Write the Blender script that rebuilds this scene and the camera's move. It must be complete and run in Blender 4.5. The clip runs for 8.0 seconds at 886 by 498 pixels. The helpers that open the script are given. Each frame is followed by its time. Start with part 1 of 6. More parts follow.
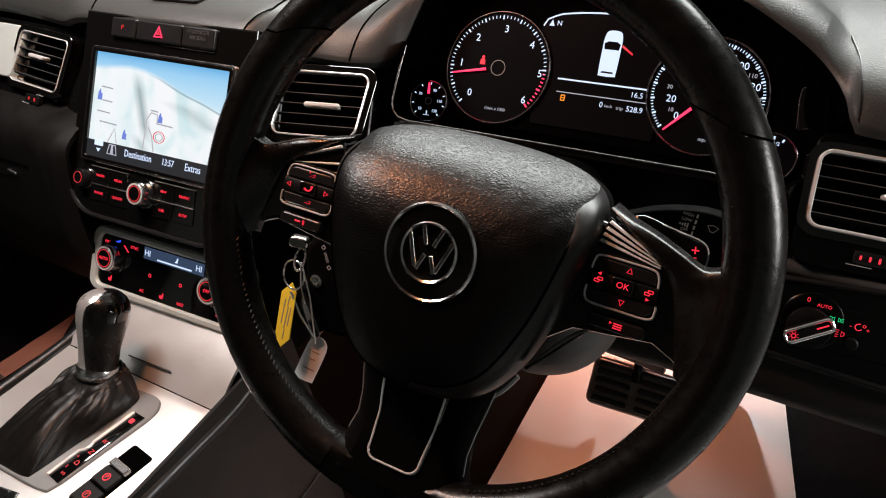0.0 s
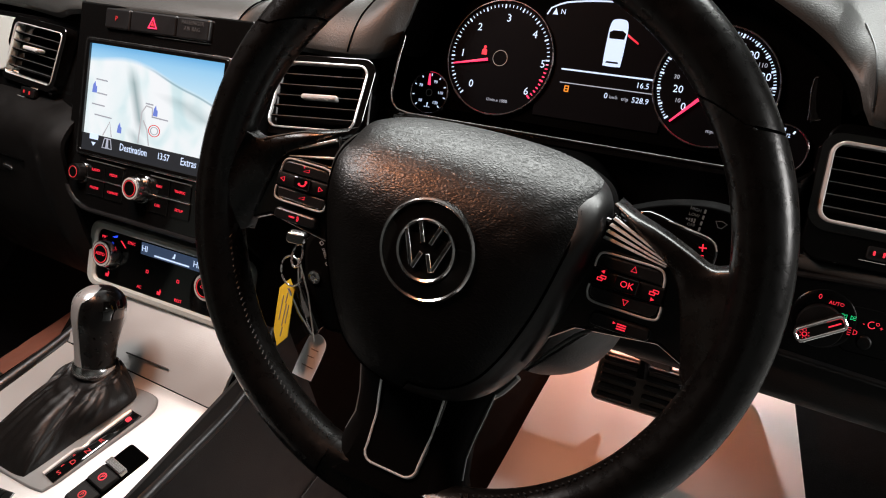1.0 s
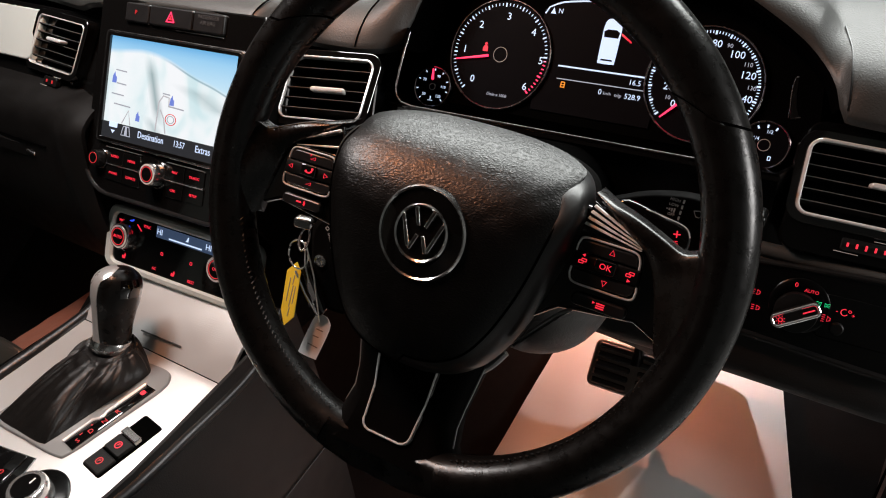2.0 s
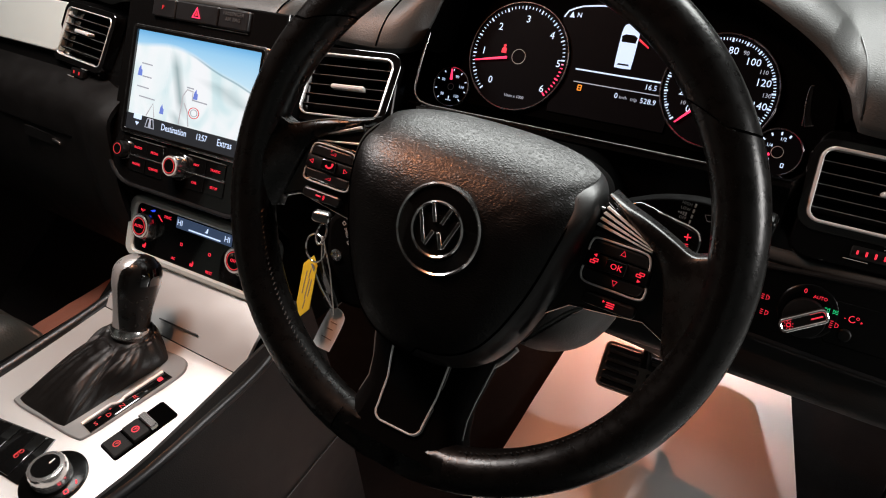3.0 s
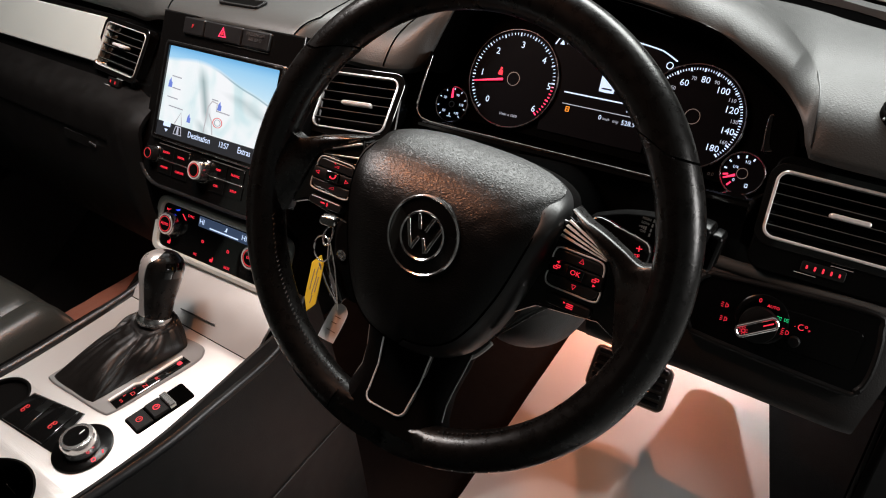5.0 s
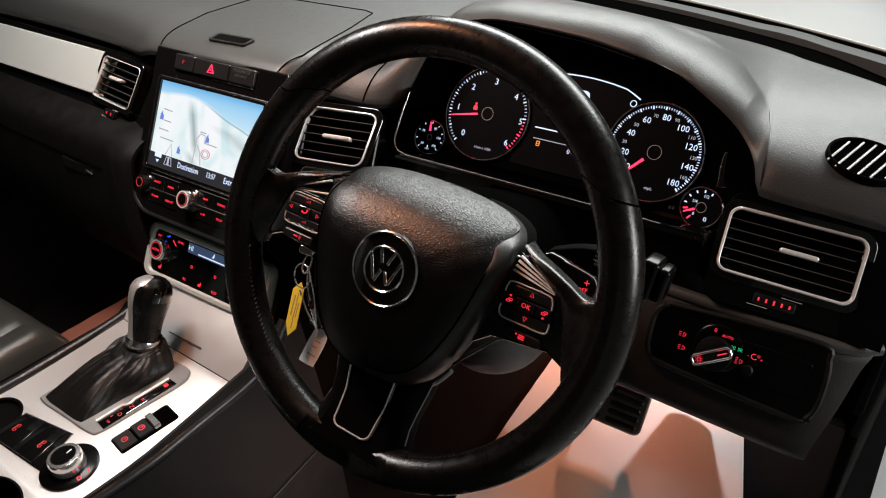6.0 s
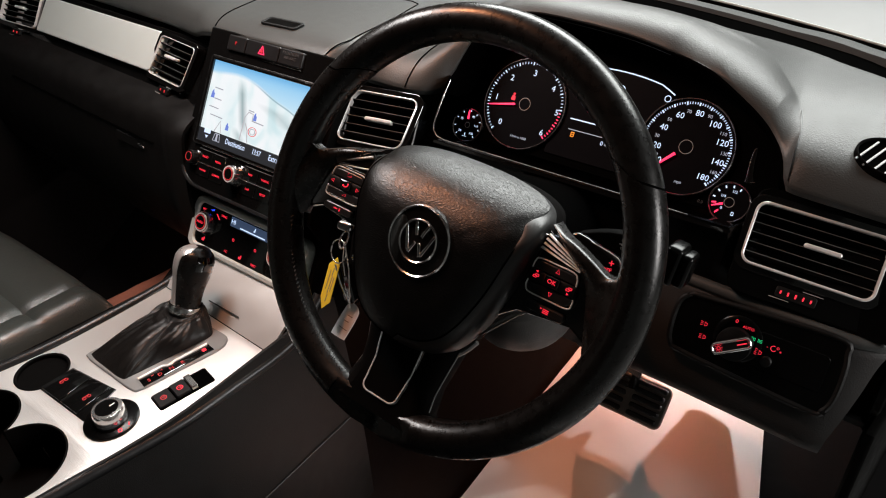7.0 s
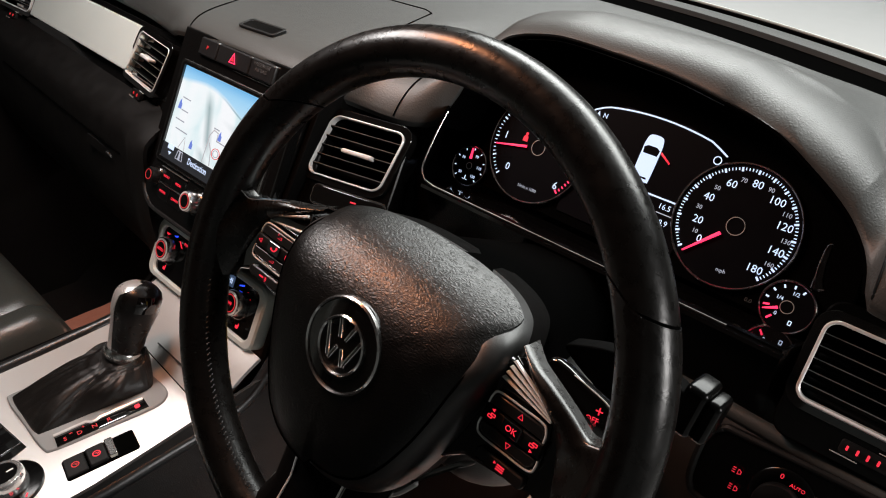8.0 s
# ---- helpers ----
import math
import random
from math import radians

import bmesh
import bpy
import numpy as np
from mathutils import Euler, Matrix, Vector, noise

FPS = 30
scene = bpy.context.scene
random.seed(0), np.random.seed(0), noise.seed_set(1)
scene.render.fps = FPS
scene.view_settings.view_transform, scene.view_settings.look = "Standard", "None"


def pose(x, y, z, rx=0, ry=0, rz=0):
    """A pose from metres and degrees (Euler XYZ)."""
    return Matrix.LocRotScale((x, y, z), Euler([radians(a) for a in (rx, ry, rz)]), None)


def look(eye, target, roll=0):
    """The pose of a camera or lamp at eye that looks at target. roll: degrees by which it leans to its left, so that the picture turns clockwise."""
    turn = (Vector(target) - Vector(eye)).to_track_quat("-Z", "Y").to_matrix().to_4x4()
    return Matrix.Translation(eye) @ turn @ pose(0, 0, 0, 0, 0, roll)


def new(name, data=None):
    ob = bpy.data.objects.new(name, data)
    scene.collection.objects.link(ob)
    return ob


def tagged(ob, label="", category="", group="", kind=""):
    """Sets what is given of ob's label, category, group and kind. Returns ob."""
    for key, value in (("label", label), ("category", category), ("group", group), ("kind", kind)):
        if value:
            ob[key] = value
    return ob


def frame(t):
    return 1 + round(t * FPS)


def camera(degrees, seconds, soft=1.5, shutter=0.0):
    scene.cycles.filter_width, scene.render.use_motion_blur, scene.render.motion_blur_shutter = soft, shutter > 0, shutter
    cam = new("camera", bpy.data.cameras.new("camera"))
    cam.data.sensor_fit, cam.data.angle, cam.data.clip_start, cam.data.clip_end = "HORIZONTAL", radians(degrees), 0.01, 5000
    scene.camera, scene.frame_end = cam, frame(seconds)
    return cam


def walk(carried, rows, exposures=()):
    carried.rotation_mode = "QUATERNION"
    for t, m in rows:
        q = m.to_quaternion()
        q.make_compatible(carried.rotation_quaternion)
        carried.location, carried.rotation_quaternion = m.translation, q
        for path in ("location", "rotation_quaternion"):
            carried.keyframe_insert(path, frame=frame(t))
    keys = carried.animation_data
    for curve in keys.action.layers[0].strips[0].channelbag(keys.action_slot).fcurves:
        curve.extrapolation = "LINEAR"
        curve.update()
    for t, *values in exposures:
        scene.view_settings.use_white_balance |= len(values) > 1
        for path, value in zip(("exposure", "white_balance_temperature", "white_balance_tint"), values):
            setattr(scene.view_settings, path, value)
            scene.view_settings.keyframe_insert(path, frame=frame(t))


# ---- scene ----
cam = camera(62.9, 8.0, soft=1.1)
PATH = [
    (0, (0.172, -0.297, 0.841), (-0.643, 1.184, -0.227), -2.4),
    (0.5, (0.167, -0.279, 0.835), (-0.652, 1.192, -0.245), -2.7),
    (1, (0.17, -0.282, 0.836), (-0.657, 1.179, -0.252), -2.9),
    (1.5, (0.185, -0.295, 0.843), (-0.649, 1.154, -0.255), -2.9),
    (3, (0.197, -0.315, 0.853), (-0.677, 1.107, -0.248), -1.6),
    (3.5, (0.199, -0.322, 0.857), (-0.688, 1.093, -0.243), -1.5),
    (4, (0.206, -0.333, 0.863), (-0.696, 1.075, -0.234), -1.1),
    (5.5, (0.271, -0.35, 0.905), (-0.667, 1.046, -0.177), -1.2),
    (6, (0.288, -0.344, 0.915), (-0.67, 1.061, -0.137), -1.1),
    (6.5, (0.299, -0.366, 0.907), (-0.695, 1.017, -0.143), -0.3),
    (7, (0.307, -0.372, 0.912), (-0.722, 0.984, -0.137), 0.3),
    (7.5, (0.301, -0.344, 0.911), (-0.758, 0.99, -0.138), 0.9),
    (8, (0.258, -0.196, 0.889), (-0.892, 1.053, -0.168), 2.4),
]
walk(cam, [(t, look(eye, target, roll)) for t, eye, target, roll in PATH])

# ---- world and light ----
world = bpy.data.worlds.new("world")
scene.world = world
world.use_nodes = True
world.node_tree.nodes["Background"].inputs[0].default_value = (0.80, 0.84, 0.88, 1)
world.node_tree.nodes["Background"].inputs[1].default_value = 0.010


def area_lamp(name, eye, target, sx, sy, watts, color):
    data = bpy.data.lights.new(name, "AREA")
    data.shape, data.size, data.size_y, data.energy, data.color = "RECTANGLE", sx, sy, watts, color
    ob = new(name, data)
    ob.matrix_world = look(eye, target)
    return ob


area_lamp("ceiling_lamp_over_bonnet", (-0.2, 2.2, 2.6), (-0.1, 0.4, 0.6), 3.2, 1.1, 190, (0.97, 1.0, 0.97))
# added fill, stands in for light entering by the open driver's door
area_lamp("door_opening_fill", (1.9, 0.4, 1.05), (0.4, 0.5, 0.1), 0.5, 0.8, 26, (1.0, 0.97, 0.95))
area_lamp("dome_lamp_bulb", (-0.54, 0.03, 1.160), (-0.45, 0.02, 0.3), 0.26, 0.18, 5.2, (1.0, 0.97, 0.95))
area_lamp("roof_ambient_led", (-0.310, 0.022, 1.164), (-0.12, 0.00, 0.5), 0.10, 0.05, 2.6, (1.0, 0.36, 0.15))
area_lamp("footwell_lamp_bulb", (-0.068, 0.585, 0.372), (0.08, 0.34, 0.05), 0.004, 0.003, 1.55, (1.0, 0.33, 0.18))
area_lamp("footwell_side_bulb", (0.146, 0.575, 0.372), (0.10, 0.34, 0.05), 0.004, 0.003, 1.10, (1.0, 0.90, 0.88))
area_lamp("passenger_footwell_bulb", (-0.62, 0.33, 0.27), (-0.60, 0.25, 0.0), 0.03, 0.02, 0.30, (1.0, 0.42, 0.26))


# ---- materials ----
def material(name, color, rough=0.5, metal=0.0, grain=0.0, grain_size=900.0, kind="noise", mottle=0.15, mottle_size=18.0, coat=0.0, sheen=0.0, spec=0.5, stretch=1.0, wear=0.15):
    """Principled surface with colour mottling at one scale, fine relief at another."""
    m = bpy.data.materials.new(name)
    m.use_nodes = True
    nt = m.node_tree
    p = nt.nodes["Principled BSDF"]
    p.inputs["Metallic"].default_value = metal
    p.inputs["Coat Weight"].default_value = coat
    p.inputs["Specular IOR Level"].default_value = spec
    p.inputs["Coat Roughness"].default_value = 0.04
    p.inputs["Sheen Weight"].default_value = sheen
    co = nt.nodes.new("ShaderNodeTexCoord")
    n1 = nt.nodes.new("ShaderNodeTexNoise")
    n1.inputs["Scale"].default_value = mottle_size
    n1.inputs["Detail"].default_value = 5
    nt.links.new(co.outputs["Object"], n1.inputs["Vector"])
    mix = nt.nodes.new("ShaderNodeMix")
    mix.data_type = "RGBA"
    mix.inputs[6].default_value = (*[c * (1 - mottle) for c in color], 1)
    mix.inputs[7].default_value = (*[min(1, c * (1 + mottle)) for c in color], 1)
    nt.links.new(n1.outputs["Fac"], mix.inputs[0])
    nt.links.new(mix.outputs[2], p.inputs["Base Color"])
    ramp = nt.nodes.new("ShaderNodeMapRange")
    ramp.inputs["From Min"].default_value, ramp.inputs["From Max"].default_value = 0.3, 0.7
    ramp.inputs["To Min"].default_value, ramp.inputs["To Max"].default_value = max(0.02, rough * (1 - wear)), min(1, rough * (1 + wear))
    n2 = nt.nodes.new("ShaderNodeTexNoise")
    n2.inputs["Scale"].default_value = mottle_size * 4
    n2.inputs["Detail"].default_value = 4
    nt.links.new(co.outputs["Object"], n2.inputs["Vector"])
    nt.links.new(n2.outputs["Fac"], ramp.inputs["Value"])
    nt.links.new(ramp.outputs["Result"], p.inputs["Roughness"])
    if grain > 0:
        b = nt.nodes.new("ShaderNodeBump")
        b.inputs["Strength"].default_value = grain
        b.inputs["Distance"].default_value = 0.0006
        if kind == "leather":
            t = nt.nodes.new("ShaderNodeTexVoronoi")
            t.feature = "DISTANCE_TO_EDGE"
            t.inputs["Scale"].default_value = grain_size
            warp = nt.nodes.new("ShaderNodeTexNoise")
            warp.inputs["Scale"].default_value = grain_size * 0.5
            add = nt.nodes.new("ShaderNodeMix")
            add.data_type = "VECTOR"
            add.inputs[0].default_value = 0.004
            pull = nt.nodes.new("ShaderNodeMapping")
            pull.inputs["Scale"].default_value = (stretch, 1, 1)
            nt.links.new(co.outputs["Object"], pull.inputs["Vector"])
            nt.links.new(pull.outputs["Vector"], warp.inputs["Vector"])
            nt.links.new(pull.outputs["Vector"], add.inputs[4])
            nt.links.new(warp.outputs["Color"], add.inputs[5])
            nt.links.new(add.outputs[1], t.inputs["Vector"])
            nt.links.new(t.outputs["Distance"], b.inputs["Height"])
        elif kind == "brushed":
            mp = nt.nodes.new("ShaderNodeMapping")
            mp.inputs["Scale"].default_value = (1, 40, 40)
            t = nt.nodes.new("ShaderNodeTexNoise")
            t.inputs["Scale"].default_value = grain_size
            t.inputs["Detail"].default_value = 3
            nt.links.new(co.outputs["Object"], mp.inputs["Vector"])
            nt.links.new(mp.outputs["Vector"], t.inputs["Vector"])
            nt.links.new(t.outputs["Fac"], b.inputs["Height"])
        else:
            t = nt.nodes.new("ShaderNodeTexNoise")
            t.inputs["Scale"].default_value = grain_size
            t.inputs["Detail"].default_value = 3
            nt.links.new(co.outputs["Object"], t.inputs["Vector"])
            nt.links.new(t.outputs["Fac"], b.inputs["Height"])
        nt.links.new(b.outputs["Normal"], p.inputs["Normal"])
    return m


def glow(name, color, strength):
    m = bpy.data.materials.new(name)
    m.use_nodes = True
    p = m.node_tree.nodes["Principled BSDF"]
    p.inputs["Base Color"].default_value = (*[c * 0.2 for c in color], 1)
    p.inputs["Emission Color"].default_value = (*color, 1)
    p.inputs["Emission Strength"].default_value = strength
    return m


DASH = material("dash_grained_vinyl", (0.039, 0.041, 0.0395), 0.46, spec=0.5, grain=0.42, grain_size=380, kind="leather", mottle=0.05, wear=0.04)
DASHLOW = material("lower_dash_plastic", (0.029, 0.0272, 0.0263), 0.55, spec=0.22, grain=0.5, grain_size=700)
PANELBLACK = material("switch_panel_black", (0.0016, 0.0016, 0.0016), 0.22, spec=0.18, mottle=0.1)
DIALRING = material("dial_ring_dark_chrome", (0.34, 0.31, 0.31), 0.26, metal=1.0, mottle=0.06)
SHROUD = material("shroud_grey_plastic", (0.040, 0.038, 0.036), 0.5, grain=0.4, grain_size=700)
AIRBAG = material("airbag_grained_vinyl", (0.0022, 0.0021, 0.0020), 0.33, spec=0.32, grain=0.46, grain_size=560, kind="leather", stretch=0.55)
RIM = material("rim_leather_worn", (0.0030, 0.0026, 0.0023), 0.29, spec=0.42, grain=0.22, grain_size=340, mottle=0.6, mottle_size=34)
WORN = material("spoke_leather_worn", (0.0048, 0.0040, 0.0034), 0.28, grain=0.12, grain_size=420, mottle=0.5, mottle_size=45)
SATIN = material("satin_black_plastic", (0.010, 0.010, 0.0105), 0.34, grain=0.1, grain_size=1500)
GLOSS = material("piano_black_lacquer", (0.004, 0.004, 0.004), 0.06, coat=1.0, mottle=0.05)
MATTE = material("matte_black_plastic", (0.0045, 0.0045, 0.0045), 0.5, spec=0.25, grain=0.3, grain_size=1200)
# near-black, no gloss: shade of recesses put into the colour; also joints, seals
VOID = material("cavity_shade_and_joint_black", (0.0015, 0.0015, 0.0015), 0.9, spec=0.0)
SILVER = material("brushed_aluminium", (0.67, 0.66, 0.645), 0.38, metal=0.45, grain=0.22, grain_size=60, kind="brushed", mottle=0.06, mottle_size=9)
TRIMSILVER = material("satin_silver_trim", (0.58, 0.62, 0.59), 0.5, metal=0.10, grain=0.15, grain_size=60, kind="brushed", mottle=0.05)
CHROME = material("polished_chrome", (0.88, 0.87, 0.86), 0.16, metal=0.9, mottle=0.04)
SATINCHROME = material("satin_chrome", (0.66, 0.65, 0.64), 0.24, metal=1.0, mottle=0.06)
FRAMECHROME = material("plated_plastic_chrome", (0.95, 0.94, 0.93), 0.18, metal=0.38, mottle=0.04)
BADGE = material("dark_mirror_chrome", (0.74, 0.73, 0.72), 0.18, metal=1.0, mottle=0.04)
INLAY = material("bright_silver_inlay", (0.86, 0.87, 0.87), 0.30, metal=0.25, mottle=0.04)
# paler grey for the light that slat edges catch
SLATEDGE = material("slat_edge_highlight", (0.13, 0.127, 0.125), 0.35, metal=0.3)
# brown that includes the orange footwell lamplight
TERRACOTTA = material("lamplit_flank_brown", (0.30, 0.115, 0.075), 0.8, grain=0.3, grain_size=300)
LEATHER = material("seat_leather_black", (0.042, 0.046, 0.042), 0.34, grain=0.5, grain_size=260, kind="leather", mottle=0.2)
BOOT = material("boot_leather_creased", (0.0060, 0.0050, 0.0044), 0.40, spec=0.40, grain=0.35, grain_size=420, kind="leather", mottle=0.5, mottle_size=40)
CARPET = material("dark_carpet", (0.0045, 0.0042, 0.0042), 0.95, grain=1.0, grain_size=1400, sheen=0.05, spec=0.1)
PAPER = material("white_paper_mat", (0.80, 0.78, 0.76), 0.75, grain=0.12, grain_size=40, mottle=0.04)
BAND = material("satin_dark_band", (0.0085, 0.0083, 0.0081), 0.40, grain=0.08, grain_size=1500, spec=0.60)
KNOBMETAL = material("satin_knob_metal", (0.56, 0.55, 0.54), 0.21, metal=1.0, mottle=0.06)
SPINE = material("satin_plated_spine", (0.62, 0.61, 0.60), 0.30, metal=0.6, mottle=0.06)
SURROUND = material("satin_grey_metal", (0.30, 0.30, 0.295), 0.38, metal=0.45, mottle=0.06)
DEEP = material("black_soft_plastic", (0.0024, 0.0022, 0.0021), 0.7, spec=0.03, grain=0.3, grain_size=900)
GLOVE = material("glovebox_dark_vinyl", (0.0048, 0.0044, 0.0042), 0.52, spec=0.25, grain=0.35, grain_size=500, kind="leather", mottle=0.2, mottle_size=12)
SIDEVINYL = material("dark_side_vinyl", (0.0085, 0.0078, 0.0074), 0.46, spec=0.32, grain=0.35, grain_size=500, kind="leather", mottle=0.2, mottle_size=12)
RUBBER = material("black_rubber", (0.012, 0.012, 0.012), 0.6, grain=0.3, grain_size=900)
STEEL = material("brushed_steel_pedal", (0.32, 0.28, 0.25), 0.4, metal=0.7, grain=0.2, grain_size=90, kind="brushed")
YELLOW = material("yellow_card", (0.80, 0.55, 0.03), 0.6, mottle=0.08)
WHITECARD = material("white_card", (0.80, 0.77, 0.76), 0.6, mottle=0.05)
INK = material("pencil_ink", (0.24, 0.20, 0.19), 0.7)
STRING = material("pale_string", (0.55, 0.52, 0.48), 0.8)
PAINT = material("white_car_paint", (0.50, 0.51, 0.51), 0.18, coat=1.0, mottle=0.02)
FELT = material("grey_headliner", (0.036, 0.035, 0.034), 0.9, grain=0.4, grain_size=1000)
CONCRETE = material("garage_concrete", (0.22, 0.215, 0.21), 0.75, grain=0.4, grain_size=60, mottle=0.25, mottle_size=2)
PLASTER = material("garage_wall_paint", (0.35, 0.35, 0.34), 0.8, grain=0.2, grain_size=40, mottle=0.06, mottle_size=2)
DIAL = material("dial_face_black", (0.003, 0.003, 0.004), 0.5, mottle=0.1, spec=0.03)
LABELGREY = material("printed_pale_grey", (0.42, 0.42, 0.41), 0.5)
DIMGREY = material("printed_dim_grey", (0.055, 0.055, 0.055), 0.5)
RED = glow("red_backlight", (1.0, 0.03, 0.06), 1.0)
NEEDLE = glow("red_needle_glow", (1.0, 0.03, 0.10), 2.2)
DIMRED = glow("dim_red_backlight", (1.0, 0.04, 0.05), 0.55)
WHITE = glow("white_backlight", (0.62, 0.75, 1.0), 1.1)
SOFTWHITE = glow("soft_white_backlight", (0.75, 0.82, 1.0), 0.45)
ORANGE = glow("orange_backlight", (1.0, 0.30, 0.02), 1.0)
GREEN = glow("green_backlight", (0.02, 0.9, 0.30), 0.7)
BLUE = glow("blue_backlight", (0.03, 0.08, 1.0), 1.2)
LCD = glow("climate_lcd_glow", (0.10, 0.16, 0.30), 0.35)
BLUEICON = glow("map_marker_blue", (0.16, 0.24, 0.72), 0.8)
MAPGREY = glow("map_label_grey", (0.38, 0.40, 0.46), 0.8)
MAPROAD = glow("map_road_grey", (0.52, 0.52, 0.56), 0.75)
BAR = glow("screen_dark_bar", (0.016, 0.018, 0.022), 1.0)


def map_material():
    """A lit navigation picture: blue sky over pale hills with soft blue-grey shade."""
    m = bpy.data.materials.new("lit_map_picture")
    m.use_nodes = True
    nt = m.node_tree
    p = nt.nodes["Principled BSDF"]
    p.inputs["Base Color"].default_value = (0.02, 0.02, 0.02, 1)
    p.inputs["Roughness"].default_value = 0.25
    co = nt.nodes.new("ShaderNodeTexCoord")
    sep = nt.nodes.new("ShaderNodeSeparateXYZ")
    nt.links.new(co.outputs["UV"], sep.inputs["Vector"])
    u, v = sep.outputs["X"], sep.outputs["Y"]

    def calc(op, a, b=0.0):
        n = nt.nodes.new("ShaderNodeMath")
        n.operation = op
        for k, q in enumerate((a, b)):
            if isinstance(q, float):
                n.inputs[k].default_value = q
            else:
                nt.links.new(q, n.inputs[k])
        return n.outputs[0]

    def steps(value, stops, smooth=True):
        r = nt.nodes.new("ShaderNodeValToRGB")
        r.color_ramp.interpolation = "B_SPLINE" if smooth else "LINEAR"
        e = r.color_ramp.elements
        while len(e) < len(stops):
            e.new(0.5)
        for k, (pos, col) in enumerate(stops):
            e[k].position = pos
            e[k].color = (*col, 1) if isinstance(col, tuple) else (col, col, col, 1)
        nt.links.new(value, r.inputs["Fac"])
        return r.outputs["Color"]

    def blend(fac, a, b):
        n = nt.nodes.new("ShaderNodeMix")
        n.data_type = "RGBA"
        for k, q in ((0, fac), (6, a), (7, b)):
            if isinstance(q, tuple):
                n.inputs[k].default_value = (*q, 1)
            else:
                nt.links.new(q, n.inputs[k])
        return n.outputs[2]

    def streak(u0, slope, wide, lo, hi):
        """A soft dark fold leaning across the hills between two heights."""
        off = calc("SUBTRACT", u, calc("ADD", calc("MULTIPLY", calc("SUBTRACT", 0.8, v), slope), u0))
        g = calc("SUBTRACT", 1.0, calc("DIVIDE", calc("ABSOLUTE", off), wide))
        h = calc("SUBTRACT", 1.0, calc("DIVIDE", calc("ABSOLUTE", calc("SUBTRACT", v, (lo + hi) / 2)), (hi - lo) / 2))
        return calc("MULTIPLY", calc("MAXIMUM", g, 0.0), calc("MINIMUM", calc("MULTIPLY", calc("MAXIMUM", h, 0.0), 2.0), 1.0))

    ridge = steps(u, [(0.0, 0.84), (0.14, 0.86), (0.30, 0.90), (0.50, 0.84), (0.68, 0.72), (0.84, 0.68), (1.0, 0.58)])
    over = calc("SUBTRACT", v, ridge)
    mp = nt.nodes.new("ShaderNodeMapping")
    mp.inputs["Rotation"].default_value = (0, 0, 0.7)
    mp.inputs["Scale"].default_value = (3.4, 1.1, 1)
    nt.links.new(co.outputs["UV"], mp.inputs["Vector"])
    hill = nt.nodes.new("ShaderNodeTexNoise")
    hill.inputs["Scale"].default_value = 1.7
    hill.inputs["Detail"].default_value = 1.5
    hill.inputs["Distortion"].default_value = 0.8
    nt.links.new(mp.outputs["Vector"], hill.inputs["Vector"])
    land = steps(hill.outputs["Fac"], [(0.30, (0.62, 0.80, 0.84)), (0.44, (0.86, 0.93, 0.95)), (0.60, (0.93, 0.94, 0.97))])
    dark = calc("MAXIMUM", streak(0.34, 0.22, 0.055, 0.22, 0.86), calc("MULTIPLY", streak(0.42, 1.5, 0.16, 0.42, 0.66), 0.55))
    dark = calc("MAXIMUM", dark, calc("MULTIPLY", streak(0.12, 0.5, 0.07, 0.0, 0.30), 0.6))
    land = blend(calc("MULTIPLY", dark, 0.85), land, (0.25, 0.36, 0.38))
    sky = steps(v, [(0.62, (0.62, 0.83, 0.95)), (0.90, (0.34, 0.64, 0.90)), (1.0, (0.16, 0.46, 0.80))], False)
    up = nt.nodes.new("ShaderNodeMapRange")
    up.inputs["From Min"].default_value, up.inputs["From Max"].default_value = -0.015, 0.035
    nt.links.new(over, up.inputs["Value"])
    col = blend(up.outputs["Result"], land, sky)
    edge = calc("MAXIMUM", calc("SUBTRACT", 1.0, calc("DIVIDE", calc("ABSOLUTE", calc("SUBTRACT", over, 0.004)), 0.014)), 0.0)
    edge = calc("MULTIPLY", edge, calc("MINIMUM", calc("MAXIMUM", calc("MULTIPLY", calc("SUBTRACT", u, 0.42), 4.0), 0.0), 0.75))
    col = blend(edge, col, (0.16, 0.30, 0.36))
    nt.links.new(col, p.inputs["Emission Color"])
    p.inputs["Emission Strength"].default_value = 0.95
    return m


MAP = map_material()


# ---- building helpers ----
def basis(origin, right, up):
    """A frame whose x runs right, y up the face and z out of it."""
    r = Vector(right).normalized()
    n = r.cross(Vector(up)).normalized()
    u = n.cross(r)
    m = Matrix((r, u, n)).transposed().to_4x4()
    m.translation = Vector(origin)
    return m


def thing(name, label, category, group="", kind=""):
    return tagged(new(name), label, category, group, kind)


def part(name, bm, mat, parent=None, label="", m=None, smooth=40):
    """Links a bmesh as one mesh object, under parent."""
    if m is not None:
        bm.transform(m)
    bmesh.ops.recalc_face_normals(bm, faces=bm.faces)
    me = bpy.data.meshes.new(name)
    if smooth:
        for f in bm.faces:
            f.smooth = True
        for e in bm.edges:
            cap = any(len(f.verts) > 4 for f in e.link_faces)
            if len(e.link_faces) == 2 and e.calc_face_angle(0) > radians(12 if cap else smooth):
                e.smooth = False
    bm.to_mesh(me)
    bm.free()
    me.materials.append(mat)
    ob = new(name, me)
    if parent is not None:
        ob.parent = parent
    if label:
        ob["label"] = label
    return ob


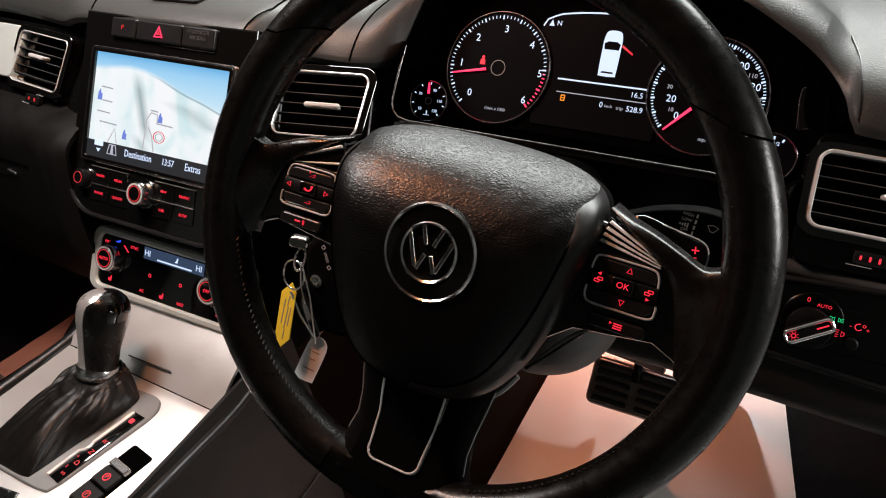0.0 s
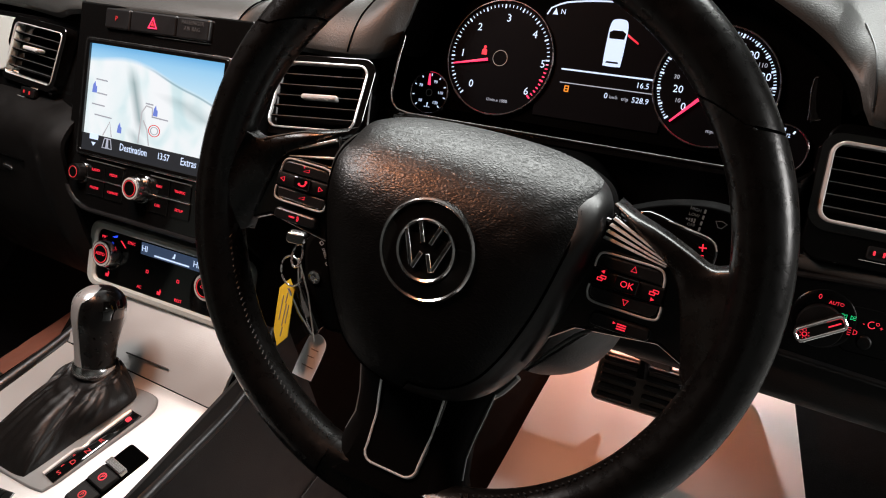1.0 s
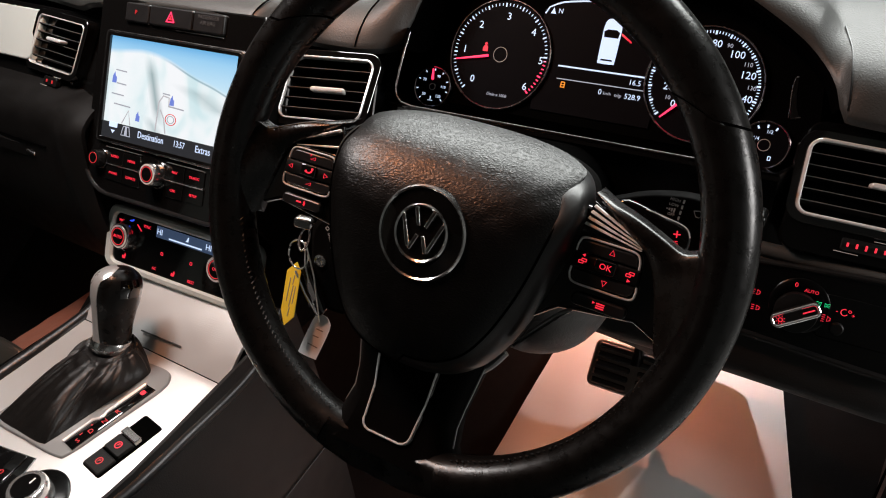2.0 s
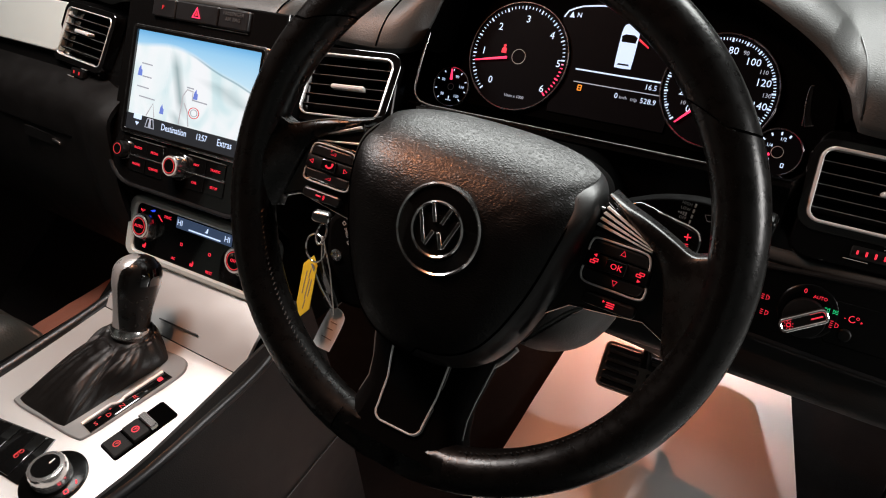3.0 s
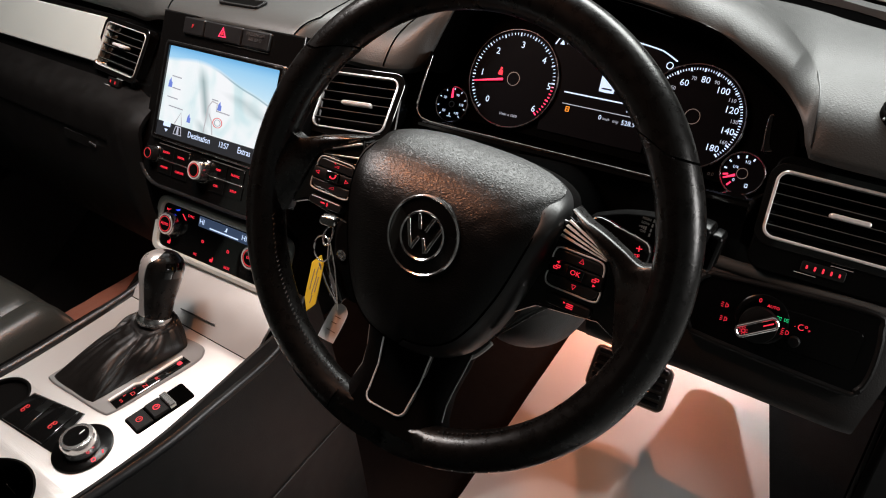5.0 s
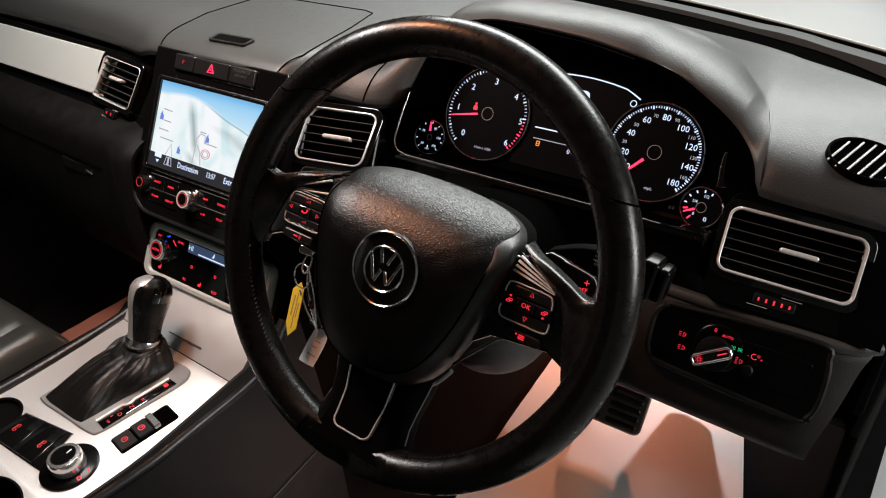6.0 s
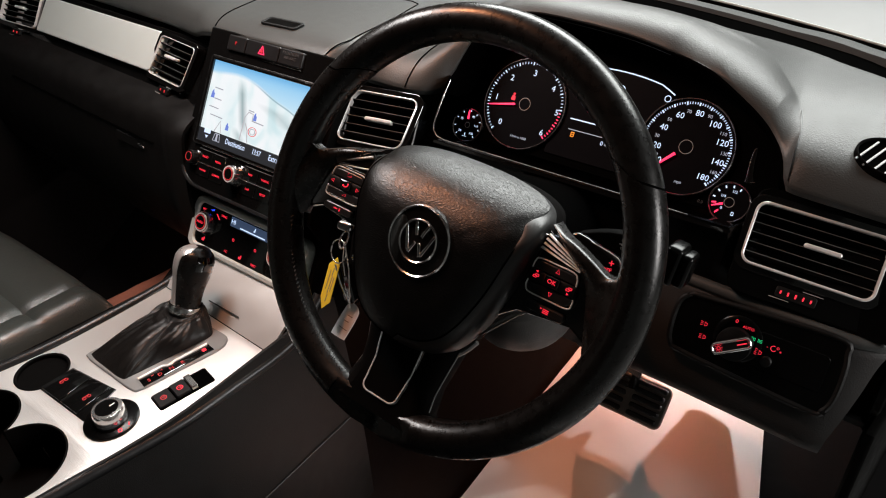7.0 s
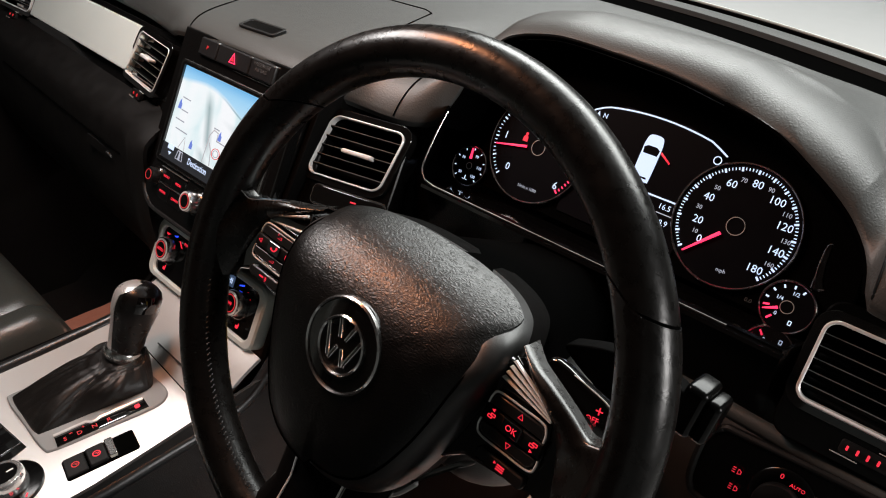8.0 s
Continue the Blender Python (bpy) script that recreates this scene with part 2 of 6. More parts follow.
def rrect(w, h, r, n=6, cx=0.0, cy=0.0):
    """Corner-rounded rectangle as a loop of points."""
    r = min(r, w / 2 - 1e-5, h / 2 - 1e-5)
    out = []
    for sx, sy, a0 in ((1, 1, 0), (-1, 1, 90), (-1, -1, 180), (1, -1, 270)):
        for i in range(n + 1):
            a = radians(a0 + 90 * i / n)
            out.append((cx + sx * (w / 2 - r) + r * math.cos(a), cy + sy * (h / 2 - r) + r * math.sin(a)))
    return out


def circle(r, n=48, cx=0.0, cy=0.0):
    return [(cx + r * math.cos(2 * math.pi * i / n), cy + r * math.sin(2 * math.pi * i / n)) for i in range(n)]


def inset(pts, d):
    """Loop pts (counter-clockwise) drawn in by d."""
    out, n = [], len(pts)
    for i in range(n):
        a, b, c = Vector(pts[i - 1]), Vector(pts[i]), Vector(pts[(i + 1) % n])
        e1, e2 = (b - a), (c - b)
        n1, n2 = Vector((-e1.y, e1.x)), Vector((-e2.y, e2.x))
        nn = (n1.normalized() if n1.length > 1e-9 else n2.normalized()) + (n2.normalized() if n2.length > 1e-9 else n1.normalized())
        nn = nn.normalized() if nn.length > 1e-6 else Vector((0, 0))
        out.append((b.x + nn.x * d, b.y + nn.y * d))
    return out


def loops(bm, rings, cap0=True, cap1=True, closed=True):
    """Skin a list of equal rings of 3D points."""
    vs = [[bm.verts.new(p) for p in ring] for ring in rings]
    n = len(vs[0])
    for a, b in zip(vs, vs[1:]):
        for i in range(n if closed else n - 1):
            j = (i + 1) % n
            try:
                bm.faces.new((a[i], a[j], b[j], b[i]))
            except ValueError:
                pass
    if cap0:
        bm.faces.new(list(reversed(vs[0])))
    if cap1:
        bm.faces.new(vs[-1])
    return vs


def prism(pts, z0, z1, bevel=0.0005, bm=None):
    """A plate with a bevelled front edge."""
    bm = bm or bmesh.new()
    b = min(bevel, abs(z1 - z0) * 0.9)
    r = [[(x, y, z0) for x, y in pts], [(x, y, z1 - b) for x, y in pts]]
    if b > 0:
        p2 = inset(pts, b * 0.35)
        p3 = inset(pts, b)
        r += [[(x, y, z1 - b * 0.35) for x, y in p2], [(x, y, z1) for x, y in p3]]
    else:
        r[1] = [(x, y, z1) for x, y in pts]
    loops(bm, r)
    return bm


def ring(outer, inner, z0, z1, bevel=0.0004, bm=None):
    """A frame between two loops of equal count."""
    bm = bm or bmesh.new()
    o2, i2 = inset(outer, bevel), inset(inner, -bevel)
    rr = [[(x, y, z0) for x, y in outer], [(x, y, z1 - bevel) for x, y in outer], [(x, y, z1) for x, y in o2],
          [(x, y, z1) for x, y in i2], [(x, y, z1 - bevel) for x, y in inner], [(x, y, z0) for x, y in inner]]
    rr.append(rr[0])
    loops(bm, rr, False, False)
    bmesh.ops.remove_doubles(bm, verts=bm.verts, dist=1e-7)
    return bm


def lathe(profile, n=48, bm=None, knurl=0.0):
    """Turned body about local z from (radius, z) pairs."""
    bm = bm or bmesh.new()
    rings = [[(max(r, 1e-5) * math.cos(2 * math.pi * i / n) * (1 + knurl * (i % 2)), max(r, 1e-5) * math.sin(2 * math.pi * i / n) * (1 + knurl * (i % 2)), z) for i in range(n)] for r, z in profile]
    loops(bm, rings)
    return bm


def tube(points, r, n=8, bm=None, closed=False, flat=1.0):
    """A rod of radius r along points."""
    bm = bm or bmesh.new()
    pts = [Vector(p) for p in points]
    rings = []
    for i, p in enumerate(pts):
        if closed:
            d = (pts[(i + 1) % len(pts)] - pts[i - 1]).normalized()
        else:
            d = (pts[min(i + 1, len(pts) - 1)] - pts[max(i - 1, 0)]).normalized()
        ref = Vector((0, 0, 1)) if abs(d.z) < 0.9 else Vector((0, 1, 0))
        a = d.cross(ref).normalized()
        b = a.cross(d)
        rings.append([p + a * r * math.cos(2 * math.pi * k / n) + b * r * flat * math.sin(2 * math.pi * k / n) for k in range(n)])
    if closed:
        rings.append(rings[0])
        loops(bm, rings, False, False)
        bmesh.ops.remove_doubles(bm, verts=bm.verts, dist=1e-7)
    else:
        loops(bm, rings)
    return bm


def box(x0, x1, y0, y1, z0, z1, bevel=0.002, segments=2):
    bm = bmesh.new()
    bmesh.ops.create_cube(bm, size=1)
    for v in bm.verts:
        v.co = Vector((x0 + (v.co.x + 0.5) * (x1 - x0), y0 + (v.co.y + 0.5) * (y1 - y0), z0 + (v.co.z + 0.5) * (z1 - z0)))
    if bevel > 0:
        bmesh.ops.bevel(bm, geom=bm.edges[:], offset=bevel, segments=segments, affect="EDGES", profile=0.6)
    return bm


def sheet(fn, us, vs, thick=0.0):
    """A surface fn(u, v) over a grid, with an underside when thick."""
    bm = bmesh.new()
    g = [[bm.verts.new(fn(u, v)) for v in vs] for u in us]
    for i in range(len(us) - 1):
        for j in range(len(vs) - 1):
            bm.faces.new((g[i][j], g[i + 1][j], g[i + 1][j + 1], g[i][j + 1]))
    if thick:
        bmesh.ops.recalc_face_normals(bm, faces=bm.faces)
        bmesh.ops.solidify(bm, geom=bm.faces[:], thickness=thick)
    return bm


def words(body, size, m, mat, parent, name="lettering", align="CENTER", lift=0.0):
    """Lettering in the built-in font, as a thin mesh."""
    cu = bpy.data.curves.new(name, "FONT")
    cu.body, cu.size, cu.align_x, cu.align_y, cu.extrude, cu.resolution_u = body, size, align, "CENTER", 0.0001, 2
    tmp = bpy.data.objects.new(name, cu)
    me = bpy.data.meshes.new_from_object(tmp)
    bpy.data.objects.remove(tmp)
    bpy.data.curves.remove(cu)
    me.transform(m @ Matrix.Translation((0, 0, 0.0002 + lift)))
    me.materials.append(mat)
    ob = new(name, me)
    ob.parent = parent
    return ob


def shift(m, x, y, z=0.0, turn=0.0):
    return m @ Matrix.Translation((x, y, z)) @ Matrix.Rotation(radians(turn), 4, "Z")


def lerp_table(table, x):
    """Smooth value from rows (x, a, b, ...) at x."""
    if x <= table[0][0]:
        return table[0][1:]
    last = len(table) - 1
    for i, (p, q) in enumerate(zip(table, table[1:])):
        if x <= q[0]:
            h = q[0] - p[0]
            t = (x - p[0]) / h
            o, r = table[max(i - 1, 0)], table[min(i + 2, last)]
            out = []
            for k in range(1, len(p)):
                d = (q[k] - p[k]) / h
                d0 = (p[k] - o[k]) / (p[0] - o[0]) if i else d
                d1 = (r[k] - q[k]) / (r[0] - q[0]) if i + 2 <= last else d
                m0 = 0 if d0 * d <= 0 else 2 * d0 * d / (d0 + d)
                m1 = 0 if d1 * d <= 0 else 2 * d1 * d / (d1 + d)
                out.append((2 * t ** 3 - 3 * t * t + 1) * p[k] + (t ** 3 - 2 * t * t + t) * h * m0 + (3 * t * t - 2 * t ** 3) * q[k] + (t ** 3 - t * t) * h * m1)
            return tuple(out)
    return table[-1][1:]


def icon_triangle(s):
    return [(0.6 * s, 0), (-0.4 * s, 0.5 * s), (-0.4 * s, -0.5 * s)]


def outline(pts, w, z=0.0002):
    """A thin line drawn round a loop."""
    return ring(pts, inset(pts, w), 0.0, z, bevel=0.00002)


def smooth_loop(pts, n=5):
    """A closed loop rounded through pts."""
    out, c = [], len(pts)
    for i in range(c):
        p0, p1, p2, p3 = [Vector(pts[(i + k) % c]) for k in (-1, 0, 1, 2)]
        for j in range(n):
            t = j / n
            out.append(tuple(0.5 * ((2 * p1) + (-p0 + p2) * t + (2 * p0 - 5 * p1 + 4 * p2 - p3) * t * t + (-p0 + 3 * p1 - 3 * p2 + p3) * t ** 3)))
    return out


def smooth_path(pts, n=5):
    """Smooth open path through 3D points."""
    v = [Vector(p) for p in pts]
    out = []
    for i in range(len(v) - 1):
        p0, p1, p2, p3 = v[max(0, i - 1)], v[i], v[i + 1], v[min(len(v) - 1, i + 2)]
        for j in range(n):
            t = j / n
            out.append(0.5 * ((2 * p1) + (-p0 + p2) * t + (2 * p0 - 5 * p1 + 4 * p2 - p3) * t * t + (-p0 + 3 * p1 - 3 * p2 + p3) * t ** 3))
    return out + [v[-1]]


def facing(loop):
    """The loop turned counter-clockwise."""
    return loop if sum(a[0] * b[1] - b[0] * a[1] for a, b in zip(loop, loop[1:] + loop[:1])) > 0 else loop[::-1]


def spread(a, b, n):
    return [a + (b - a) * i / (n - 1) for i in range(n)]

# ---- garage round the car ----
floor = part("garage_floor", box(-6, 6, -5, 9, -0.60, -0.50, 0), CONCRETE)
tagged(floor, "grey concrete garage floor under the car", "floor", kind="structure")
for nm, b in (("wall_north", (-6.1, 6.1, 9, 9.1, -0.5, 3.4)), ("wall_south", (-6.1, 6.1, -5.1, -5, -0.5, 3.4)),
              ("wall_east", (6, 6.1, -5, 9, -0.5, 3.4)), ("wall_west", (-6.1, -6, -5, 9, -0.5, 3.4))):
    tagged(part(nm, box(*b, 0), PLASTER), "pale painted garage wall beyond the car", "wall", kind="structure")
tagged(part("ceiling", box(-6.1, 6.1, -5.1, 9.1, 3.4, 3.5, 0), PLASTER), "pale garage ceiling above the car", "ceiling", kind="structure")

# ---- car shell: bonnet, roof, sides, floor ----
shell = thing("parked_car", "white parked car with a dark cabin", "car")


def bonnet_at(u, v):
    y = 0.745 - 0.49 * (u + 0.36) ** 2 + v * 1.1
    return (u, y, 0.664 + 0.10 * v - 0.20 * v * v - 0.03 * ((u + 0.36) / 0.8) ** 4 + 0.012 * math.exp(-((abs(u + 0.36) - 0.52) / 0.10) ** 2) * min(1, v * 6))


part("bonnet", sheet(bonnet_at, spread(-1.15, 0.50, 40), spread(0, 1, 30), 0.01), PAINT, shell, "white painted bonnet seen through the windscreen")
part("roof", box(-1.2, 0.46, -1.7, 0.10, 1.196, 1.23, 0.01), FELT, shell, "grey felt headliner")
part("rear_wall", box(-1.2, 0.46, -1.75, -1.70, -0.08, 1.2, 0.01), LEATHER, shell)
part("side_sill", box(0.388, 0.50, -1.7, 1.1, -0.12, 0.02, 0.004), PAINT, shell, "white door sill")
part("passenger_door", box(-1.22, -1.15, -1.7, 0.62, -0.1, 0.62, 0.02), MATTE, shell)
# added out of view: keeps the lit garage from reflecting in the fascia
part("passenger_window_blocker", box(-1.19, -1.18, -1.7, 0.40, 0.62, 1.2, 0), VOID, shell, "unseen opaque black panel closing off the side window")
part("firewall", sheet(lambda u, v: (u, 0.60 + (0.715 - 0.49 * (u + 0.36) ** 2 - 0.60) * v, 0.16 + 0.48 * v), spread(-1.16, 0.372, 16), spread(0, 1, 6), 0.01), CARPET, shell)
# the screen pillars
for sx in (-1.14, 0.44):
    part("screen_pillar", tube([(sx, 0.66, 0.66), (sx * 0.97, 0.35, 0.93), (sx * 0.94, 0.0, 1.20)], 0.04, 10, flat=0.6), MATTE, shell)
tagged(part("cabin_floor", sheet(lambda u, v: (u, v, -0.016 if v < 0.20 else min(0.40, (v - 0.20) * 0.663 - 0.016)), spread(-1.16, 0.386, 10), spread(-1.70, 0.70, 49), 0.012), CARPET),
       "dark carpeted cabin floor rising to the firewall", "floor", kind="structure")

lamp = thing("dome_lamp", "dark plastic roof console with reading lamps", "lamp")
part("housing", box(-0.48, -0.24, -0.06, 0.10, 1.170, 1.200, 0.008), MATTE, lamp)

# ---- dashboard upper body ----
# x, front edge y, front edge z, height of the top behind it
TOP = [(-1.16, 0.215, 0.650, 0.690), (-0.90, 0.225, 0.652, 0.692), (-0.64, 0.212, 0.652, 0.690), (-0.545, 0.196, 0.652, 0.686),
       (-0.50, 0.186, 0.662, 0.682), (-0.38, 0.186, 0.668, 0.682), (-0.285, 0.188, 0.666, 0.681), (-0.268, 0.212, 0.648, 0.679), (-0.250, 0.229, 0.638, 0.677),
       (-0.2125, 0.238, 0.634, 0.676), (-0.195, 0.246, 0.633, 0.684), (-0.178, 0.262, 0.634, 0.694), (-0.171, 0.282, 0.658, 0.702), (-0.162, 0.300, 0.688, 0.712), (-0.148, 0.313, 0.709, 0.724), (-0.125, 0.319, 0.717, 0.729), (-0.087, 0.321, 0.722, 0.734),
       (0.0, 0.319, 0.718, 0.733), (0.06, 0.315, 0.710, 0.728), (0.10, 0.312, 0.702, 0.719), (0.125, 0.307, 0.692, 0.708), (0.149, 0.301, 0.680, 0.695), (0.160, 0.301, 0.675, 0.689),
       (0.174, 0.304, 0.669, 0.682), (0.184, 0.305, 0.666, 0.6755), (0.191, 0.300, 0.663, 0.670), (0.196, 0.290, 0.660, 0.666), (0.198, 0.281, 0.6585, 0.664),
       (0.200, 0.270, 0.654, 0.662), (0.2015, 0.262, 0.646, 0.661), (0.2035, 0.254, 0.632, 0.660), (0.215, 0.252, 0.631, 0.660), (0.26, 0.256, 0.627, 0.660), (0.30, 0.262, 0.622, 0.655), (0.335, 0.268, 0.616, 0.650)]
# where the hood's flank meets the flat right of it: x, y
CREASE = [(0.140, 0.392), (0.152, 0.375), (0.164, 0.360), (0.174, 0.348), (0.184, 0.333), (0.191, 0.312), (0.196, 0.294), (0.200, 0.270), (0.2035, 0.254)]
# inner lip of the hood: x, y, z
LIP = [(-0.178, 0.262, 0.634), (-0.171, 0.282, 0.658), (-0.162, 0.300, 0.688), (-0.148, 0.313, 0.709), (-0.125, 0.319, 0.717), (-0.087, 0.321, 0.722), (0.0, 0.319, 0.718),
       (0.06, 0.315, 0.710), (0.10, 0.311, 0.701), (0.140, 0.302, 0.683), (0.165, 0.296, 0.668), (0.182, 0.286, 0.655), (0.192, 0.274, 0.645), (0.198, 0.262, 0.634)]


def back_edge(x):
    return 0.728 - 0.49 * (x + 0.36) ** 2


def side_flat(y, yf=0.254, zf=0.632):
    d = max(0.0, y - yf)
    z = zf + 0.024 * (1 - math.exp(-d / 0.010)) + 0.28 * d
    return z - math.log(1 + math.exp((z - 0.6845) * 160)) / 160


def dash_top(x, t):
    """Upper pad: t 0 to 1 from the front edge to the demister slot, 1 to 2 from there to the screen."""
    yf, zf, zt = lerp_table(TOP, x)
    if t < 0:
        if not 0.062 < x < 0.2034:
            return (x, yf - 0.003 * t, zf + 0.006 * t)
        a = (x - 0.06) / 0.1435
        xl = 0.06 + (x - 0.06) * (0.980 - 0.014 * a ** 3)
        p = Vector((x, yf, zf)).lerp(Vector((xl, *lerp_table(LIP, xl))), -t)
        b = math.sin(-t * math.pi) * a * (1 - a ** 8)
        return (p.x - 0.002 * b, p.y - 0.005 * b, p.z + 0.004 * b)
    yb = back_edge(x)
    d = (yb - yf - 0.14) * t if t <= 1 else yb - yf - 0.14 * (2 - t)
    rise = 1 - math.exp(-d / (0.014 + 0.009 * max(0.0, 1 - ((x + 0.222) / 0.048) ** 2)))
    far = max(0.0, min(1.0, (d - 0.04) / 0.18))
    far = far * far * (3 - 2 * far)
    top = zt + (0.684 - zt) * far
    s = yb - yf - d
    w = max(0.0, min(1.0, (0.0308 - abs(s - 0.0825)) / 0.004))
    z = zf + (top - zf) * rise
    if x > 0.2034:
        z = side_flat(yf + d, yf, zf)
    elif x > 0.105:
        q = max(0.0, min(1.0, (yf + d - lerp_table(CREASE, x)[0] + 0.016) / 0.016)) * max(0.0, min(1.0, (x - 0.105) / 0.045))
        q = q * q * (3 - 2 * q)
        k = 0.003 * min(1.0, (0.2034 - x) / 0.03)
        f = side_flat(yf + d)
        z += q * (0.5 * (z + f + math.hypot(z - f, k)) - z)
    return (x, yf + d, z - 0.028 * w - 0.007 * max(0.0, 1 - s / 0.05))


dash = thing("dashboard", "charcoal grained vinyl dashboard with a driver's hood", "dashboard")
ts = [-1.0, -0.88, -0.74, -0.6, -0.46, -0.34, -0.22, -0.12, -0.05, 0, 0.008, 0.018, 0.032, 0.05, 0.075, 0.11, 0.16] + spread(0.21, 1, 40) + [2 - q / 0.14 for q in (0.128, 0.1165, 0.1148, 0.1130, 0.1112, 0.1095, 0.095, 0.075, 0.0562, 0.0545, 0.0530, 0.0515, 0.0498, 0.04, 0.02, 0.0)]
us = spread(-1.16, 0.138, 166) + spread(0.140, 0.206, 80) + spread(0.209, 0.335, 30)
pad = np.array([[dash_top(u, t) for t in ts] for u in us])
# the driver's hood rolls over softly between its lip and the seam on its shoulder
seam_y = np.array([[lerp_table(CREASE, u)[0] for t in ts] for u in us])
free = np.clip((pad[:, :, 0] - 0.060) / 0.03, 0, 1) * np.clip((0.2030 - pad[:, :, 0]) / 0.004, 0, 1) * np.clip((seam_y - pad[:, :, 1]) / 0.012, 0, 1)
free[:, 0] = free[:, -1] = 0
for k in range(260):
    near = pad.copy()
    near[1:-1, 1:-1] = (pad[:-2, 1:-1] + pad[2:, 1:-1] + pad[1:-1, :-2] + pad[1:-1, 2:]) / 4
    pad += 0.8 * free[:, :, None] * (near - pad)
lip_y = pad[:, :1, 1]
share = np.clip((pad[:, :, 1] - lip_y) / np.maximum(seam_y - lip_y, 0.004), 0, 1)
across = np.clip((np.array(us) - 0.062) / 0.07, 0, 1) * np.clip((0.2010 - np.array(us)) / 0.030, 0, 1)
pad += 0.0100 * (across[:, None] * 2.2 * np.sqrt(share) * (1 - share))[:, :, None] * np.array((0.0, -0.35, 0.94))
part("upper_pad", sheet(lambda i, j: tuple(pad[i, j]), range(len(us)), range(len(ts))), DASH, dash, "grained vinyl upper pad", smooth=75)
# the dark sheet along the windscreen, coloured for the shade inside the demister slot
part("demister_strip", sheet(lambda u, v: (u, back_edge(u) - 0.1125 + 0.060 * v, 0.6785 if u < 0.2 else 0.6785 - (u - 0.2) * 0.10), spread(-1.1, 0.334, 70), spread(0, 1, 4), 0.003), VOID, dash, "near-black sheet for the shade in the demister slot below the windscreen")
part("screen_seal", tube([(x, back_edge(x) + 0.003, 0.6775) for x in spread(-1.16, 0.335, 60)], 0.0034, 8), VOID, dash, "dark windscreen seal")
# silver tube: rim light on the glass edge put into its colour
part("screen_edge", tube([(x, back_edge(x) + 0.0085, 0.6810) for x in spread(-1.16, 0.335, 60)], 0.0016, 6), TRIMSILVER, dash, "pale line for the rim light on the windscreen's edge")

# lid of the centre tray, its seam and its sensor slot
lid_pts = [(-0.478, 0.196), (-0.285, 0.200), (-0.281, 0.225), (-0.300, 0.330), (-0.318, 0.395), (-0.335, 0.402), (-0.50, 0.40), (-0.515, 0.385), (-0.512, 0.29), (-0.490, 0.215)]


def dash_z(x, y):
    yf = lerp_table(TOP, x)[0]
    return dash_top(x, max(0, (y - yf) / (back_edge(x) - yf - 0.14)))[2]


def seam_path(pts, lift=0.0004, n=14):
    out = []
    for (x0, y0), (x1, y1) in zip(pts, pts[1:]):
        for i in range(n):
            x, y = x0 + (x1 - x0) * i / n, y0 + (y1 - y0) * i / n
            out.append((x, y, dash_z(x, y) + lift))
    return out


part("tray_seam", tube(seam_path([(-0.288, 0.190)] + lid_pts[2:] + [(-0.484, 0.190)]), 0.0007, 6), VOID, dash, "dark seam round the tray lid")
SLOTM = basis((-0.390, 0.221, dash_z(-0.39, 0.221) + 0.0005), (1, 0.05, 0), (0, 1, 0.12))
sensor = thing("light_sensor", "small smoked black sensor on the dashboard tray", "sensor")
part("frame", ring(rrect(0.058, 0.020, 0.004), rrect(0.052, 0.014, 0.003), 0, 0.0025), MATTE, sensor, m=SLOTM)
part("lens", prism(rrect(0.052, 0.014, 0.003), 0, 0.002), GLOSS, sensor, m=SLOTM)

# seam over the hood's right shoulder and on its left
part("hood_seam", tube([(x, lerp_table(CREASE, x)[0], dash_z(x, lerp_table(CREASE, x)[0]) + 0.0004) for x in [0.187 + 0.0162 * (1 - (1 - q) ** 2) for q in spread(0, 1, 40)]], 0.0006, 6), SATIN, dash)
part("hood_seam", tube(seam_path([(-0.2125, 0.2385), (-0.2095, 0.262), (-0.2040, 0.288), (-0.1950, 0.312), (-0.1830, 0.332)]), 0.0008, 6), VOID, dash)

# speaker grille by the driver's corner
TWM = basis((0.2720, 0.293, dash_z(0.2720, 0.293) + 0.0014), (1, 0.05, -0.16), (0, 1, 0.33))
tw = thing("corner_vent", "oval black demister vent in the dashboard corner", "vent")
ell = [(0.031 * math.cos(a), 0.0235 * math.sin(a)) for a in [2 * math.pi * i / 40 for i in range(40)]]
part("rim", ring(ell, inset(ell, 0.0022), -0.004, 0.0036, 0.001), DEEP, tw, m=TWM)
# shade inside the corner vent is put into this near-black
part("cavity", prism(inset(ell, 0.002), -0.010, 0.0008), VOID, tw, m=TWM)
for i in range(6):
    x = -0.022 + 0.0088 * i
    h = 0.0215 * math.sqrt(max(0.05, 1 - (x / 0.030) ** 2))
    part("slat", tube([(x - 0.35 * h, -h, 0.0014), (x + 0.35 * h, h, 0.0014)], 0.0010, 6, flat=0.8), SURROUND, tw, m=TWM.copy())

# ---- instrument cluster ----
CL = basis((0.0, 0.3118, 0.620), (1, 0, 0), (0, 0.471, 0.882))
cluster = thing("instrument_cluster", "black instrument cluster with lit dials under the hood", "instruments")
back = [(-0.205, -0.052), (0.175, -0.055), (0.190, -0.03), (0.182, 0.025), (0.150, 0.064), (0.09, 0.104), (0.0, 0.120), (-0.10, 0.118), (-0.18, 0.085), (-0.21, 0.03)]
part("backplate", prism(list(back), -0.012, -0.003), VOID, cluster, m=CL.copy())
# inner wall of the hood, from lip to cluster
hood_x = spread(-0.178, 0.198, 60)


